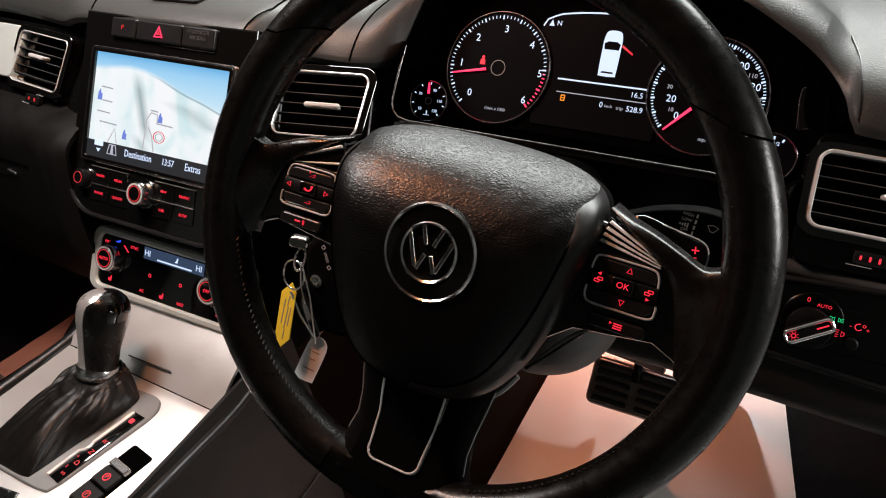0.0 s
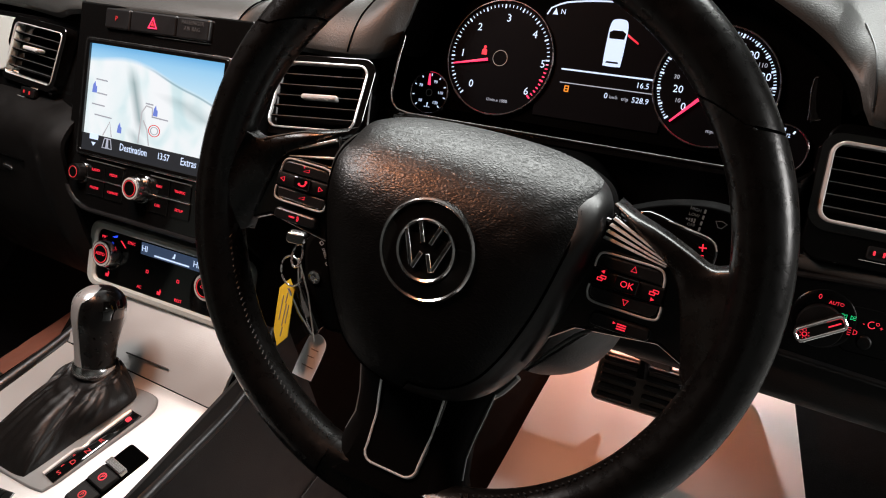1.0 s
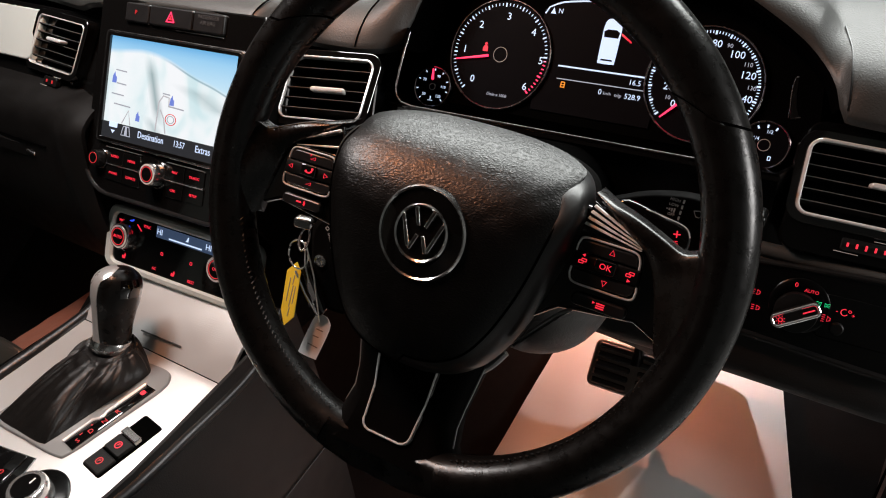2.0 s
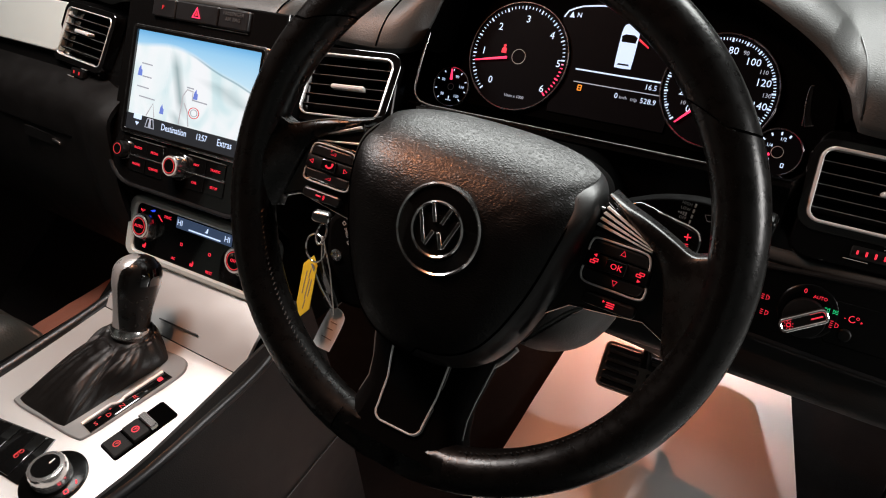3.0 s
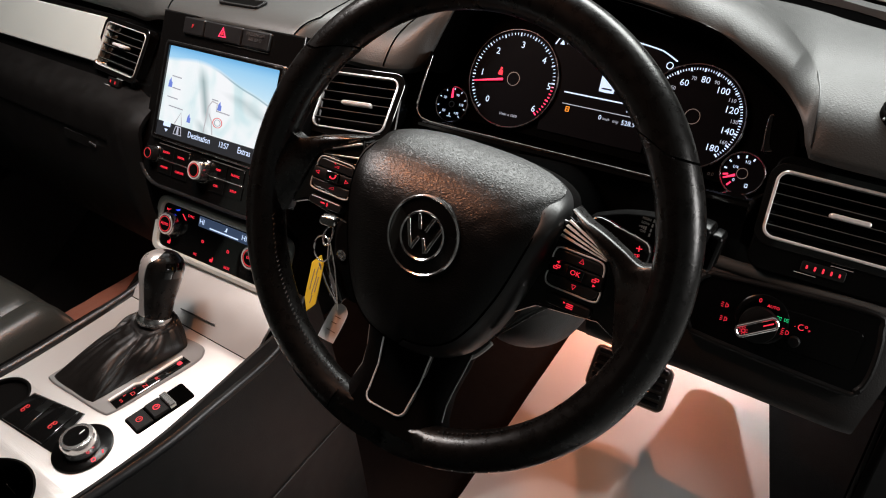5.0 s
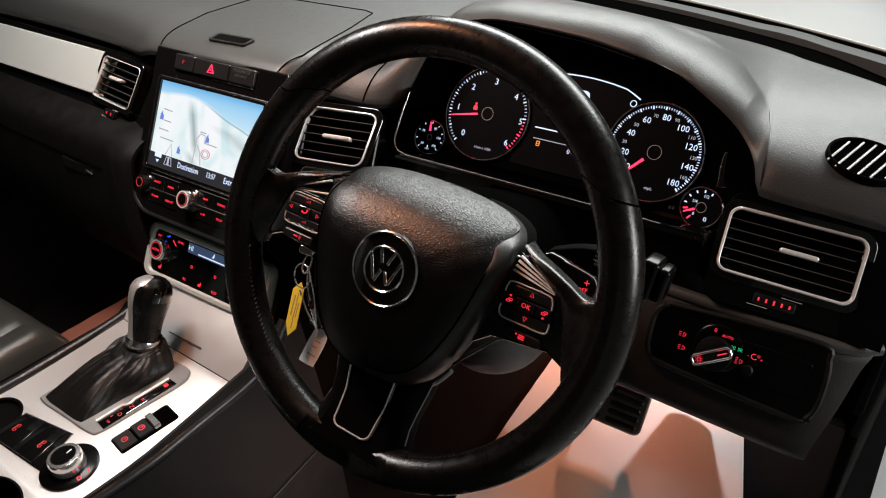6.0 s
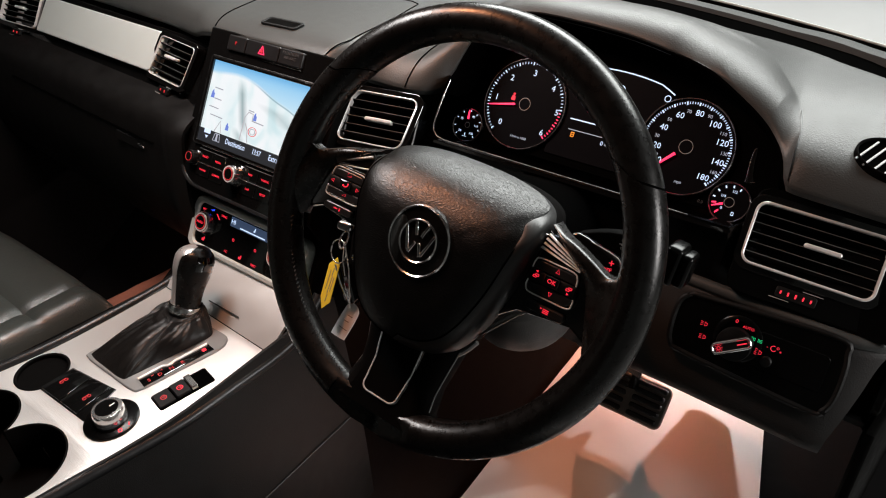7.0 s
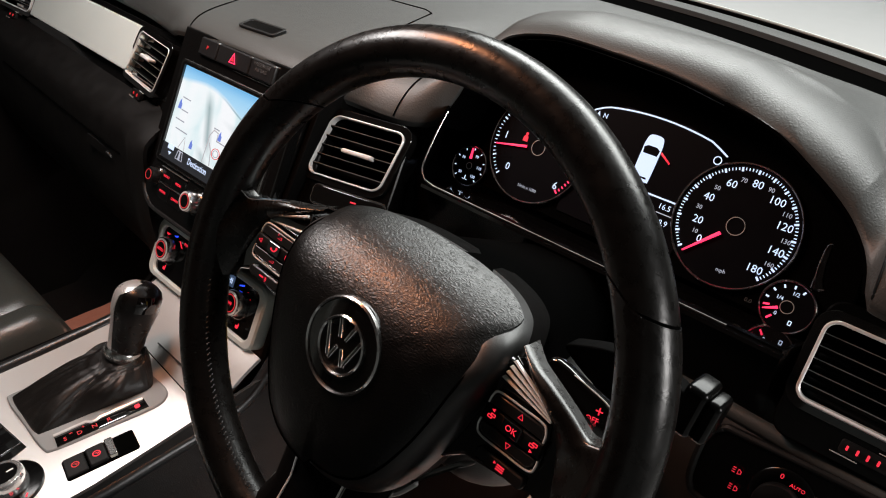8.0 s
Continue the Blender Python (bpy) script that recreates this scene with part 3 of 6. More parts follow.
def hood_inner(i, v):
    x = hood_x[i]
    yf, zf = lerp_table(LIP, x)
    p = Vector((x, yf + 0.0015, zf - 0.0012))
    q = Vector((x * 0.97, 0.335 + 0.35 * (zf - 0.65) , zf - 0.012))
    return p.lerp(q, v) + Vector((0, 0, -0.010 * math.sin(v * math.pi)))


# lining colour holds the shade under the hood
part("hood_lining", sheet(hood_inner, range(60), spread(0, 1, 6), 0.002), VOID, dash, "near-black inside of the hood, its shade put into the colour")

# surround: side walls and sill with a chrome line
sill_y, sill_z = 0.225, 0.5925
part("sill", sheet(lambda u, v: (u, sill_y + 0.068 * v, sill_z - 0.003 - 0.026 * v), spread(-0.160, 0.172, 20), spread(0, 1, 5), 0.003), GLOSS, cluster, "gloss black sill")
line = [(-0.165, 0.262, 0.648), (-0.1655, 0.243, 0.622), (-0.164, 0.230, 0.602), (-0.155, 0.2255, 0.5935)] + [(x, sill_y, sill_z) for x in spread(-0.145, 0.134, 24)]
part("chrome_line", tube(smooth_path(line[:4], 6)[:-1] + [Vector(p) for p in line[4:]], 0.0009, 8), SATINCHROME, cluster, "thin chrome edge")
CT = basis((0.1690, 0.2820, 0.6275), (1, 0, 0), (0, 0.6, 0.8))
part("corner_trim", prism(facing([(-0.0020, -0.0150), (0.0046, -0.0130), (0.0012, -0.0060), (-0.0012, 0.0040), (-0.0026, 0.0160), (-0.0044, 0.0190), (-0.0062, 0.0165), (-0.0056, 0.0020)]), -0.003, 0.001, 0.0008), GLOSS, cluster, "gloss black corner trim", CT.copy())
part("corner_line", tube(smooth_path([(-0.0034, 0.0184, 0.0012), (-0.0056, 0.0172, 0.0012), (-0.0060, 0.0100, 0.0012), (-0.0054, 0.0020, 0.0012), (-0.0042, -0.0060, 0.0012), (-0.0036, -0.0140, 0.0010)]), 0.0004, 6), SATINCHROME, cluster, "thin bright edge of the corner trim", CT.copy())
part("corner_line", tube(smooth_path([(0.0010, -0.0135, 0.0012), (0.0030, -0.0130, 0.0012), (0.0046, -0.0122, 0.0012)]), 0.0005, 6), SATINCHROME, cluster, m=CT.copy())
# cheek beside the dials, likewise coloured as dark as its shade
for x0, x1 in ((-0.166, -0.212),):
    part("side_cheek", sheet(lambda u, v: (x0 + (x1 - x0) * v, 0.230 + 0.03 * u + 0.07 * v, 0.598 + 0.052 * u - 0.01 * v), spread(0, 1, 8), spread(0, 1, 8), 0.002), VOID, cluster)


def dial(cx, cy, r, name, label):
    m = shift(CL, cx, cy)
    d = part(name, prism(circle(r, 64), -0.003, 0.0), DIAL, cluster, label, m.copy())
    part("bezel_ring", ring(circle(r + 0.0016, 64), circle(r, 64), -0.003, 0.0018, 0.0006), DIALRING, d, m=m.copy())
    return m, d


def ticks(d, m, angles, r0, r1, w, mat, name="dial_scale"):
    bm = bmesh.new()
    for a in angles:
        c, s = math.cos(radians(a)), math.sin(radians(a))
        q = [(r0 * c + w * s, r0 * s - w * c), (r1 * c + w * s, r1 * s - w * c), (r1 * c - w * s, r1 * s + w * c), (r0 * c - w * s, r0 * s + w * c)]
        bm.faces.new([bm.verts.new((x, y, 0.0006)) for x, y in q])
    tagged(part(name, bm, mat, d, m=m.copy()), kind="stuff")


def needle(d, m, ang, r0, r1, w):
    c, s = math.cos(radians(ang)), math.sin(radians(ang))
    pts = [(r0 * c + w * s, r0 * s - w * c), (r0 * c - w * s, r0 * s + w * c), (r1 * c - 0.4 * w * s, r1 * s + 0.4 * w * c), (r1 * c + 0.4 * w * s, r1 * s - 0.4 * w * c)]
    part("needle", prism(pts[::-1], 0.001, 0.0026, 0.0002), NEEDLE, d, "lit red needle", m.copy())


tm, tach = dial(-0.0970, 0.0002, 0.0505, "rev_counter", "black rev counter dial with white numerals")
th = shift(tm, 0.0010, 0.0)
for k, a, r in ((0, 227, 0.0356), (1, 179, 0.0382), (2, 135, 0.0361), (3, 87.6, 0.0359), (4, 39.6, 0.0376), (5, -1, 0.0415), (6, -40.5, 0.0403)):
    words(str(k), 0.0096, shift(th, r * math.cos(radians(a)), r * math.sin(radians(a))), WHITE, tach, "numeral")
ticks(tach, tm, [228 - 4.49 * k for k in range(52)], 0.0455, 0.0480, 0.0004, WHITE)
ticks(tach, tm, [228 - 44.9 * k for k in range(6)] + [205.5 - 44.9 * k for k in range(5)], 0.0445, 0.0482, 0.0007, WHITE, "major_ticks")
ticks(tach, tm, [-1 - 4.49 * k for k in range(10)], 0.0455, 0.0480, 0.0005, NEEDLE, "red_zone")
ticks(tach, tm, [-19, -41.4], 0.0445, 0.0482, 0.0007, NEEDLE, "red_zone_major")
needle(tach, th, 192, 0.012, 0.046, 0.0011)
part("hub_ring", outline(circle(0.0072, 32), 0.0005), LABELGREY, tach, m=shift(th, 0, 0, 0.0006))
words("1/min x 1000", 0.0040, shift(th, 0.004, -0.0378), SOFTWHITE, tach)
bw = shift(th, -0.0165, 0.0054)
part("belt_warning", prism([(-0.0026, -0.0040), (0.0026, -0.0040), (0.0024, 0.0), (0.0012, 0.0016), (-0.0012, 0.0016), (-0.0024, 0.0)], 0.0004, 0.0008, 0.0001), RED, tach, "red seat-belt warning light", bw.copy())
part("belt_warning", prism(circle(0.0014, 16, 0.0, 0.0031), 0.0004, 0.0008, 0.0001), RED, tach, m=bw.copy())

sm, speedo = dial(0.0930, -0.0012, 0.0478, "speedometer", "black speedometer dial with white numerals")
for k, a, r in ((0, 221, 0.0290), (20, 191, 0.0294), (40, 153.8, 0.0312), (60, 119, 0.0331), (80, 86.2, 0.0348), (100, 54, 0.0342), (120, 20.5, 0.0345), (140, -11.6, 0.0346), (180, -44.2, 0.0353)):
    words(str(k), 0.0086, shift(sm, r * math.cos(radians(a)) + 0.001, r * math.sin(radians(a))), WHITE, speedo, "numeral")
for k, a, r in ((10, 208, 0.0310), (30, 172.7, 0.0323), (50, 138, 0.0336), (70, 103.8, 0.0355), (90, 69.5, 0.0365), (110, 34.4, 0.0368), (130, 3.8, 0.0374), (160, -27.4, 0.0378)):
    words(str(k), 0.0050, shift(sm, r * math.cos(radians(a)) + 0.001, r * math.sin(radians(a))), SOFTWHITE, speedo, "small_numeral")
ticks(speedo, sm, [222 - 3.325 * k for k in range(81)], 0.0430, 0.0452, 0.0004, WHITE)
ticks(speedo, sm, [222 - 16.625 * k for k in range(17)], 0.0420, 0.0454, 0.0008, WHITE, "major_ticks")
needle(speedo, shift(sm, 0.001, 0), 227, 0.012, 0.044, 0.0013)
part("hub_ring", outline(circle(0.0072, 32), 0.0005), LABELGREY, speedo, m=shift(sm, 0.001, 0, 0.0006))
words("mph", 0.0044, shift(sm, 0.0045, -0.0355), SOFTWHITE, speedo)

gm, tempg = dial(-0.1618, -0.0398, 0.0190, "temperature_gauge", "small coolant temperature gauge")
for k, a in {50: 225, 70: 150, 90: 65, 110: 5, 130: -48}.items():
    words(str(k), 0.0040, shift(gm, 0.0118 * math.cos(radians(a)), 0.0118 * math.sin(radians(a))), WHITE, tempg, "numeral")
ticks(tempg, gm, [225 - 33.75 * k for k in range(9)], 0.0158, 0.0180, 0.0005, WHITE)
needle(tempg, gm, 96, 0.0070, 0.0175, 0.0011)
part("hub_ring", outline(circle(0.0034, 24), 0.0004), LABELGREY, tempg, m=shift(gm, 0, 0, 0.0006))
for dx in (-0.0022, 0.0, 0.0022):
    part("water_symbol", prism(rrect(0.0016, 0.0006, 0.0002), 0.0004, 0.0008, 0.0001), WHITE, tempg, m=shift(gm, dx, -0.0135))
part("water_symbol", prism(rrect(0.0009, 0.0036, 0.0003), 0.0004, 0.0008, 0.0001), WHITE, tempg, m=shift(gm, 0, -0.0112))
fm, fuelg = dial(0.1515, -0.0420, 0.0185, "fuel_gauge", "small fuel gauge with a red needle near empty")
for k, a, r in (("0", 232, 0.0092), ("1/4", 148, 0.0086), ("1/2", 80, 0.0112)):
    words(k, 0.0042, shift(fm, r * math.cos(radians(a)), r * math.sin(radians(a))), WHITE, fuelg, "numeral")
ticks(fuelg, fm, [172 - 27 * k for k in range(5)], 0.0142, 0.0168, 0.0007, WHITE)
ticks(fuelg, fm, [232, 194], 0.0120, 0.0165, 0.0007, NEEDLE, "reserve_scale")
needle(fuelg, fm, 206, 0.0060, 0.0165, 0.0011)
part("pump_symbol", outline(rrect(0.0026, 0.0036, 0.0004), 0.0006), WHITE, fuelg, m=shift(fm, 0.0062, -0.0100, 0.0004))
part("hub_ring", outline(circle(0.0050, 24), 0.0005), LABELGREY, fuelg, m=shift(fm, 0, 0, 0.0006))
words("0.0", 0.0046, shift(CL, 0.1250, -0.0490), DIMGREY, cluster)

# centre display
md = part("display", prism([(-0.056, -0.045), (0.056, -0.045), (0.060, 0.047), (0.03, 0.060), (-0.03, 0.060), (-0.062, 0.047)], -0.004, -0.0015), DIAL, cluster, "dark driver display", CL.copy())


def stripe(pts, w, mat, parent, m, name="display_line"):
    part(name, tube([(x, y, 0) for x, y in pts], w, 4, flat=0.3), mat, parent, m=m.copy())


DM = shift(CL, 0, 0, -0.0008)
stripe([(-0.060, 0.043), (-0.057, 0.049), (-0.050, 0.0525)] + [(x, 0.0525 + 0.006 * (1 - (x / 0.055) ** 2)) for x in spread(-0.044, 0.050, 12)] + [(0.058, 0.0500), (0.066, 0.046)], 0.0007, WHITE, md, DM)
stripe([(-0.037, -0.0020), (0.045, -0.0020)], 0.0007, WHITE, md, DM)
stripe([(-0.036, -0.0135), (0.045, -0.0135)], 0.0004, SOFTWHITE, md, DM)
words("N", 0.0062, shift(DM, -0.0455, 0.0462), WHITE, md)
part("compass_arrow", prism([(-0.0025, -0.0025), (0.0025, -0.0025), (0, 0.003)], 0, 0.0003, 0.0001), WHITE, md, m=shift(DM, -0.0525, 0.0460))
words("16.5", 0.0066, shift(DM, 0.036, -0.0080), WHITE, md)
words("528.9", 0.0066, shift(DM, 0.0365, -0.0205), WHITE, md)
words("trip", 0.0044, shift(DM, 0.0235, -0.0208), SOFTWHITE, md)
words("0", 0.0068, shift(DM, 0.0068, -0.0200), WHITE, md)
words("km/h", 0.0036, shift(DM, 0.0135, -0.0205), SOFTWHITE, md)
part("fuel_warning", outline(rrect(0.0042, 0.0055, 0.0005), 0.0009), ORANGE, md, "orange fuel warning symbol", shift(DM, -0.0290, -0.0185))
part("fuel_warning", prism(rrect(0.0022, 0.0008, 0.0002), 0, 0.0003, 0.0001), ORANGE, md, m=shift(DM, -0.0290, -0.0185))
part("start_stop_symbol", outline(circle(0.0035, 20), 0.0009), WHITE, md, m=shift(DM, 0.060, 0.041))
pic = part("car_picture", prism(smooth_loop([(-0.0078, -0.017), (-0.006, -0.0195), (0.006, -0.0195), (0.0078, -0.017), (0.0082, 0.004), (0.0078, 0.014), (0.005, 0.0195), (-0.005, 0.0195), (-0.0078, 0.014), (-0.0082, 0.004)], 4), 0, 0.0003, 0.0001), WHITE, md, "white plan picture of a car with an open door", shift(DM, 0.006, 0.0245))
part("picture_screen", prism([(-0.0064, 0.0035), (0.0064, 0.0035), (0.0072, 0.0085), (0.004, 0.0105), (-0.004, 0.0105), (-0.0072, 0.0085)], 0.0002, 0.0006, 0.0001), DIAL, pic, m=shift(DM, 0.006, 0.0245))
part("picture_rear_screen", prism([(-0.0055, -0.017), (0.0055, -0.017), (0.0048, -0.0155), (-0.0048, -0.0155)], 0.0002, 0.0006, 0.0001), DIAL, pic, m=shift(DM, 0.006, 0.0245))
part("open_door_mark", prism([(0.0090, 0.0065), (0.0190, 0.0005), (0.0190, 0.0022), (0.0090, 0.0085)], 0.0002, 0.0006, 0.0001), RED, pic, "red open-door mark", m=shift(DM, 0.006, 0.0245))

# ---- air vents ----
def vent(m, w, h, label, slats=5, tab=(0.0, 0.0), frame_w=0.0016, corner=0.010, tabw=0.25, lean=0.0, proud=0.004, plating=None):
    m = m @ Matrix(((1, lean, 0, 0), (0, 1, 0, 0), (0, 0, 1, 0), (0, 0, 0, 1)))
    v = thing("air_vent", label, "vent", "dashboard vents")
    part("surround", ring(rrect(w + 0.012, h + 0.012, corner + 0.004), rrect(w - 0.001, h - 0.001, corner - 0.001), -0.012, 0.0005), GLOSS, v, m=m.copy())
    part("chrome_frame", ring(rrect(w, h, corner), rrect(w - 2 * frame_w, h - 2 * frame_w, corner - frame_w), -0.006, proud, 0.0008), plating or FRAMECHROME, v, "bright chrome frame", m=m.copy())
    iw, ih = w - 2 * frame_w, h - 2 * frame_w
    # cavity, duct and rear vanes: darkness of the vent's depth is in their colour
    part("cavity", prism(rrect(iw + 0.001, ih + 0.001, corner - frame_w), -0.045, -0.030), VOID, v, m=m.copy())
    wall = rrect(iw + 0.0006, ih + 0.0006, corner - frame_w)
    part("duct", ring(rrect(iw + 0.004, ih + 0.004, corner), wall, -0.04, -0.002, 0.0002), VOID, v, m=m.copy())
    for i in range(slats):
        y = ih * ((i + 1) / (slats + 1) - 0.5)
        q = [(-0.022, -0.0010), (-0.004, -0.0014), (-0.001, -0.0009), (-0.0004, 0.0), (-0.001, 0.0009), (-0.004, 0.0014), (-0.022, 0.0010)]
        bm = bmesh.new()
        loops(bm, [[(x, y + b + a * 0.25, a) for a, b in q] for x in (-iw / 2 - 0.0005, iw / 2 + 0.0005)])
        part("slat", bm, DEEP, v, m=m.copy())
        # thin pale rod drawn as the highlight on the slat's front edge
        part("slat_edge", tube([(-iw / 2, y, -0.0004), (iw / 2, y, -0.0004)], 0.00035, 6), SLATEDGE, v, "pale line for the light caught by the slat edge", m=m.copy())
    for i in range(6):
        x = iw * ((i + 1) / 7 - 0.5)
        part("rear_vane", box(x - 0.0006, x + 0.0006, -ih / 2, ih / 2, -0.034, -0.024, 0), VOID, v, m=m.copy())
    part("tab", prism(rrect(w * tabw, 0.0042, 0.0019), -0.004, 0.0052, 0.0012), FRAMECHROME, v, "bright metal adjusting tab", shift(m, tab[0], tab[1]))
    return v


RV = basis((0.2398, 0.2500, 0.5822), (0.108, 0.013, -0.0085), (-0.004, 0.030, 0.051))
vent(RV, 0.111, 0.0580, "driver's outer air vent with chrome frame and black slats", tab=(0.0065, 0.0020), frame_w=0.0025, tabw=0.28, lean=-0.03, proud=0.0055)
CV = basis((-0.223, 0.2015, 0.605), (0.074, 0.022, -0.003), (0, 0.039, 0.053))
vent(CV, 0.0805, 0.0600, "driver's inner air vent with chrome frame, beside the centre screen", tab=(0.0026, -0.0010), tabw=0.41, lean=0.17, proud=0.003)
PV = basis((-0.5745, 0.1768, 0.6117), (0.093, -0.012, -0.001), (0.0, 0.027, 0.052))
vent(PV, 0.092, 0.057, "passenger's inner air vent with chrome frame and black slats", slats=5, tab=(0.0005, 0.0040), frame_w=0.0014, corner=0.007, tabw=0.30, lean=0.20, proud=0.0012)
FV = basis((-1.035, 0.2015, 0.610), (0.12, 0.004, 0.0), (0, 0.030, 0.052))
vent(FV, 0.115, 0.057, "passenger's outer air vent at the end of the dashboard")


def thumbwheel(m, w, label, n=5, mat=RED):
    t = thing("vent_thumbwheel", label, "thumbwheel", "vent thumbwheels")
    part("slot", prism(rrect(w, 0.0095, 0.002), -0.004, 0.001), MATTE, t, m=m.copy())
    for i in range(n):
        part("wheel_light", prism(rrect(0.0014, 0.0042 - 0.0005 * abs(i - 2), 0.0006), 0.0008, 0.0020, 0.0003), mat, t, m=shift(m, w * ((i + 0.7) / (n + 0.4) - 0.5), 0))
    for y in (0.0062, -0.0062):
        part("slot_edge", prism(rrect(w * 0.5, 0.0006, 0.0002), 0, 0.0006, 0.0001), LABELGREY, t, m=shift(m, y * 2.0, y))


thumbwheel(shift(RV, 0.0, -0.0435), 0.034, "black thumbwheel with lit red marks under the vent")
thumbwheel(shift(PV, 0.0, -0.0415), 0.026, "black thumbwheel with dim red marks under the vent", 2, DIMRED)
thumbwheel(shift(FV, 0.0, -0.0415), 0.026, "black thumbwheel with dim red marks at the dashboard end", 2, DIMRED)
# small switch pod under the inner vent
pod = thing("switch_pod", "small gloss black switch pod under the inner vent", "switch")
PODM = shift(CV, 0.008, -0.047, -0.002)
part("body", prism(rrect(0.080, 0.020, 0.006), -0.02, 0.003, 0.002), GLOSS, pod, m=PODM.copy())
part("edge", outline(rrect(0.080, 0.020, 0.006), 0.0006, 0.0006), SATINCHROME, pod, m=shift(PODM, 0, 0, 0.0018))
part("lit_mark", prism(rrect(0.006, 0.0013, 0.0004), 0.003, 0.0034, 0.0001), RED, pod, m=shift(PODM, 0.006, 0.002))

# dark gloss band behind the driver's vents and round the column
part("driver_fascia", sheet(lambda u, v: (u, 0.232 - 0.004 * v + (0.030 * (1 - v) if u > 0.172 else 0), 0.5885 - 0.060 * v), spread(-0.175, 0.325, 40), spread(0, 1, 8), 0.004), PANELBLACK, dash, "gloss black driver's fascia")
part("vent_fascia", ring(rrect(0.130, 0.098, 0.012, cx=0.006, cy=-0.007), rrect(0.1065, 0.056, 0.009), -0.03, -0.0012, 0.0012), PANELBLACK, dash, "black panel round the outer vent", m=RV.copy())
part("vent_fascia", ring(rrect(0.096, 0.106, 0.012, cy=-0.016), rrect(0.0745, 0.0625, 0.009), -0.03, -0.0022, 0.0012), PANELBLACK, dash, "gloss black panel round the inner vent", m=CV.copy())

# ---- passenger side of the dashboard ----
part("trim_panel", prism([(-0.342, -0.0310), (-0.004, -0.0310), (0.0010, -0.0270), (0.0135, 0.0230), (0.0120, 0.0270), (-0.335, 0.0270)], -0.008, 0.002, 0.0015), TRIMSILVER, dash, "satin silver trim panel", basis((-0.623, 0.1865, 0.6155), (0.36, -0.016, 0.002), (0, 0.030, 0.052)))
PB = basis((-0.80, 0.193, 0.610), (0.5, -0.028, 0.0), (0, 0.030, 0.052))
part("trim_surround", prism([(-0.36, -0.062), (0.285, -0.062), (0.300, -0.050), (0.300, 0.040), (-0.36, 0.040)], -0.03, -0.0065, 0.002), GLOSS, dash, "gloss black band round the trim", PB)

# lighter tube painted in for light along the band's lower edge
part("trim_lower_edge", tube([(x, -0.0635, -0.011) for x in spread(-0.36, 0.285, 12)] + [(0.297, -0.056, -0.011), (0.302, -0.046, -0.011)], 0.0022, 8), DASH, dash, "pale line for the light caught under the trim band", PB.copy())


def glove(u, v):
    prof = [(0.0, 0.165, 0.572), (0.06, 0.142, 0.566), (0.2, 0.118, 0.545), (0.45, 0.112, 0.46), (0.7, 0.128, 0.38), (0.88, 0.18, 0.31), (1.0, 0.30, 0.28)]
    y, z = lerp_table(prof, v)
    k = max(0.0, min(1.0, (u + 1.16) / 0.65))
    return (u, y + 0.035 * (1 - k) - 0.014 * max(0, 1 - abs(u + 0.50) / 0.04), z)


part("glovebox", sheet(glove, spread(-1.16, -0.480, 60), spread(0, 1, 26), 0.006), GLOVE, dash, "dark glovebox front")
part("glovebox_seam", tube([Vector(glove(u, 0.30)) + Vector((0, -0.0006, 0)) for u in spread(-1.0, -0.56, 30)], 0.0010, 6), VOID, dash)
lock = thing("glovebox_catch", "small bright glovebox catch in the dark panel", "catch")
for dx in (0.0, 0.046):
    p = Vector(glove(-0.640 + dx, 0.335))
    part("bright_edge", prism(rrect(0.014, 0.0035, 0.0015), -0.004, 0.0022, 0.0008), SATINCHROME, lock, m=basis(p, (1, 0, -0.25), (0, 0.1, 1)))
p = Vector(glove(-0.617, 0.335))
part("recess", prism(rrect(0.080, 0.014, 0.004), -0.006, 0.001, 0.0008), MATTE, lock, m=basis(p, (1, 0, -0.05), (0, 0.1, 1)))

# ---- centre stack ----
S = basis((-0.3785, 0.1475, 0.5905), (1, 0, 0), (0, 0.451, 0.893))
stack = thing("centre_stack", "gloss black centre stack housing the screen", "console")
outer = [(-0.108, 0.090), (-0.110, -0.070)] + [(-0.110 + 0.040 * (1 - math.cos(radians(a))), -0.070 - 0.040 * math.sin(radians(a))) for a in (15, 30, 45, 60, 75, 90)] + \
        [(0.07 + 0.040 * math.sin(radians(a)), -0.110 + 0.040 * (1 - math.cos(radians(a)))) for a in (0, 15, 30, 45, 60, 75)] + [(0.110, -0.070), (0.108, 0.090)]
part("fascia", prism(outer, -0.05, -0.0005, 0.003), GLOSS, stack, "gloss black fascia", S.copy())
part("lower_edge", tube([(x, y, -0.001) for x, y in outer[1:-1]], 0.0022, 8), SATIN, stack, m=S.copy())
screen = thing("navigation_screen", "lit navigation screen showing a map, set in the centre stack", "screen")
part("bezel", ring(rrect(0.186, 0.1135, 0.005), rrect(0.172, 0.103, 0.001), -0.004, 0.0022, 0.0008), SATINCHROME, screen, "thin bright screen bezel", S.copy())
part("bezel_inner", ring(rrect(0.1795, 0.109, 0.003), rrect(0.1715, 0.1025, 0.001), -0.003, 0.0027, 0.0004), GLOSS, screen, m=S.copy())


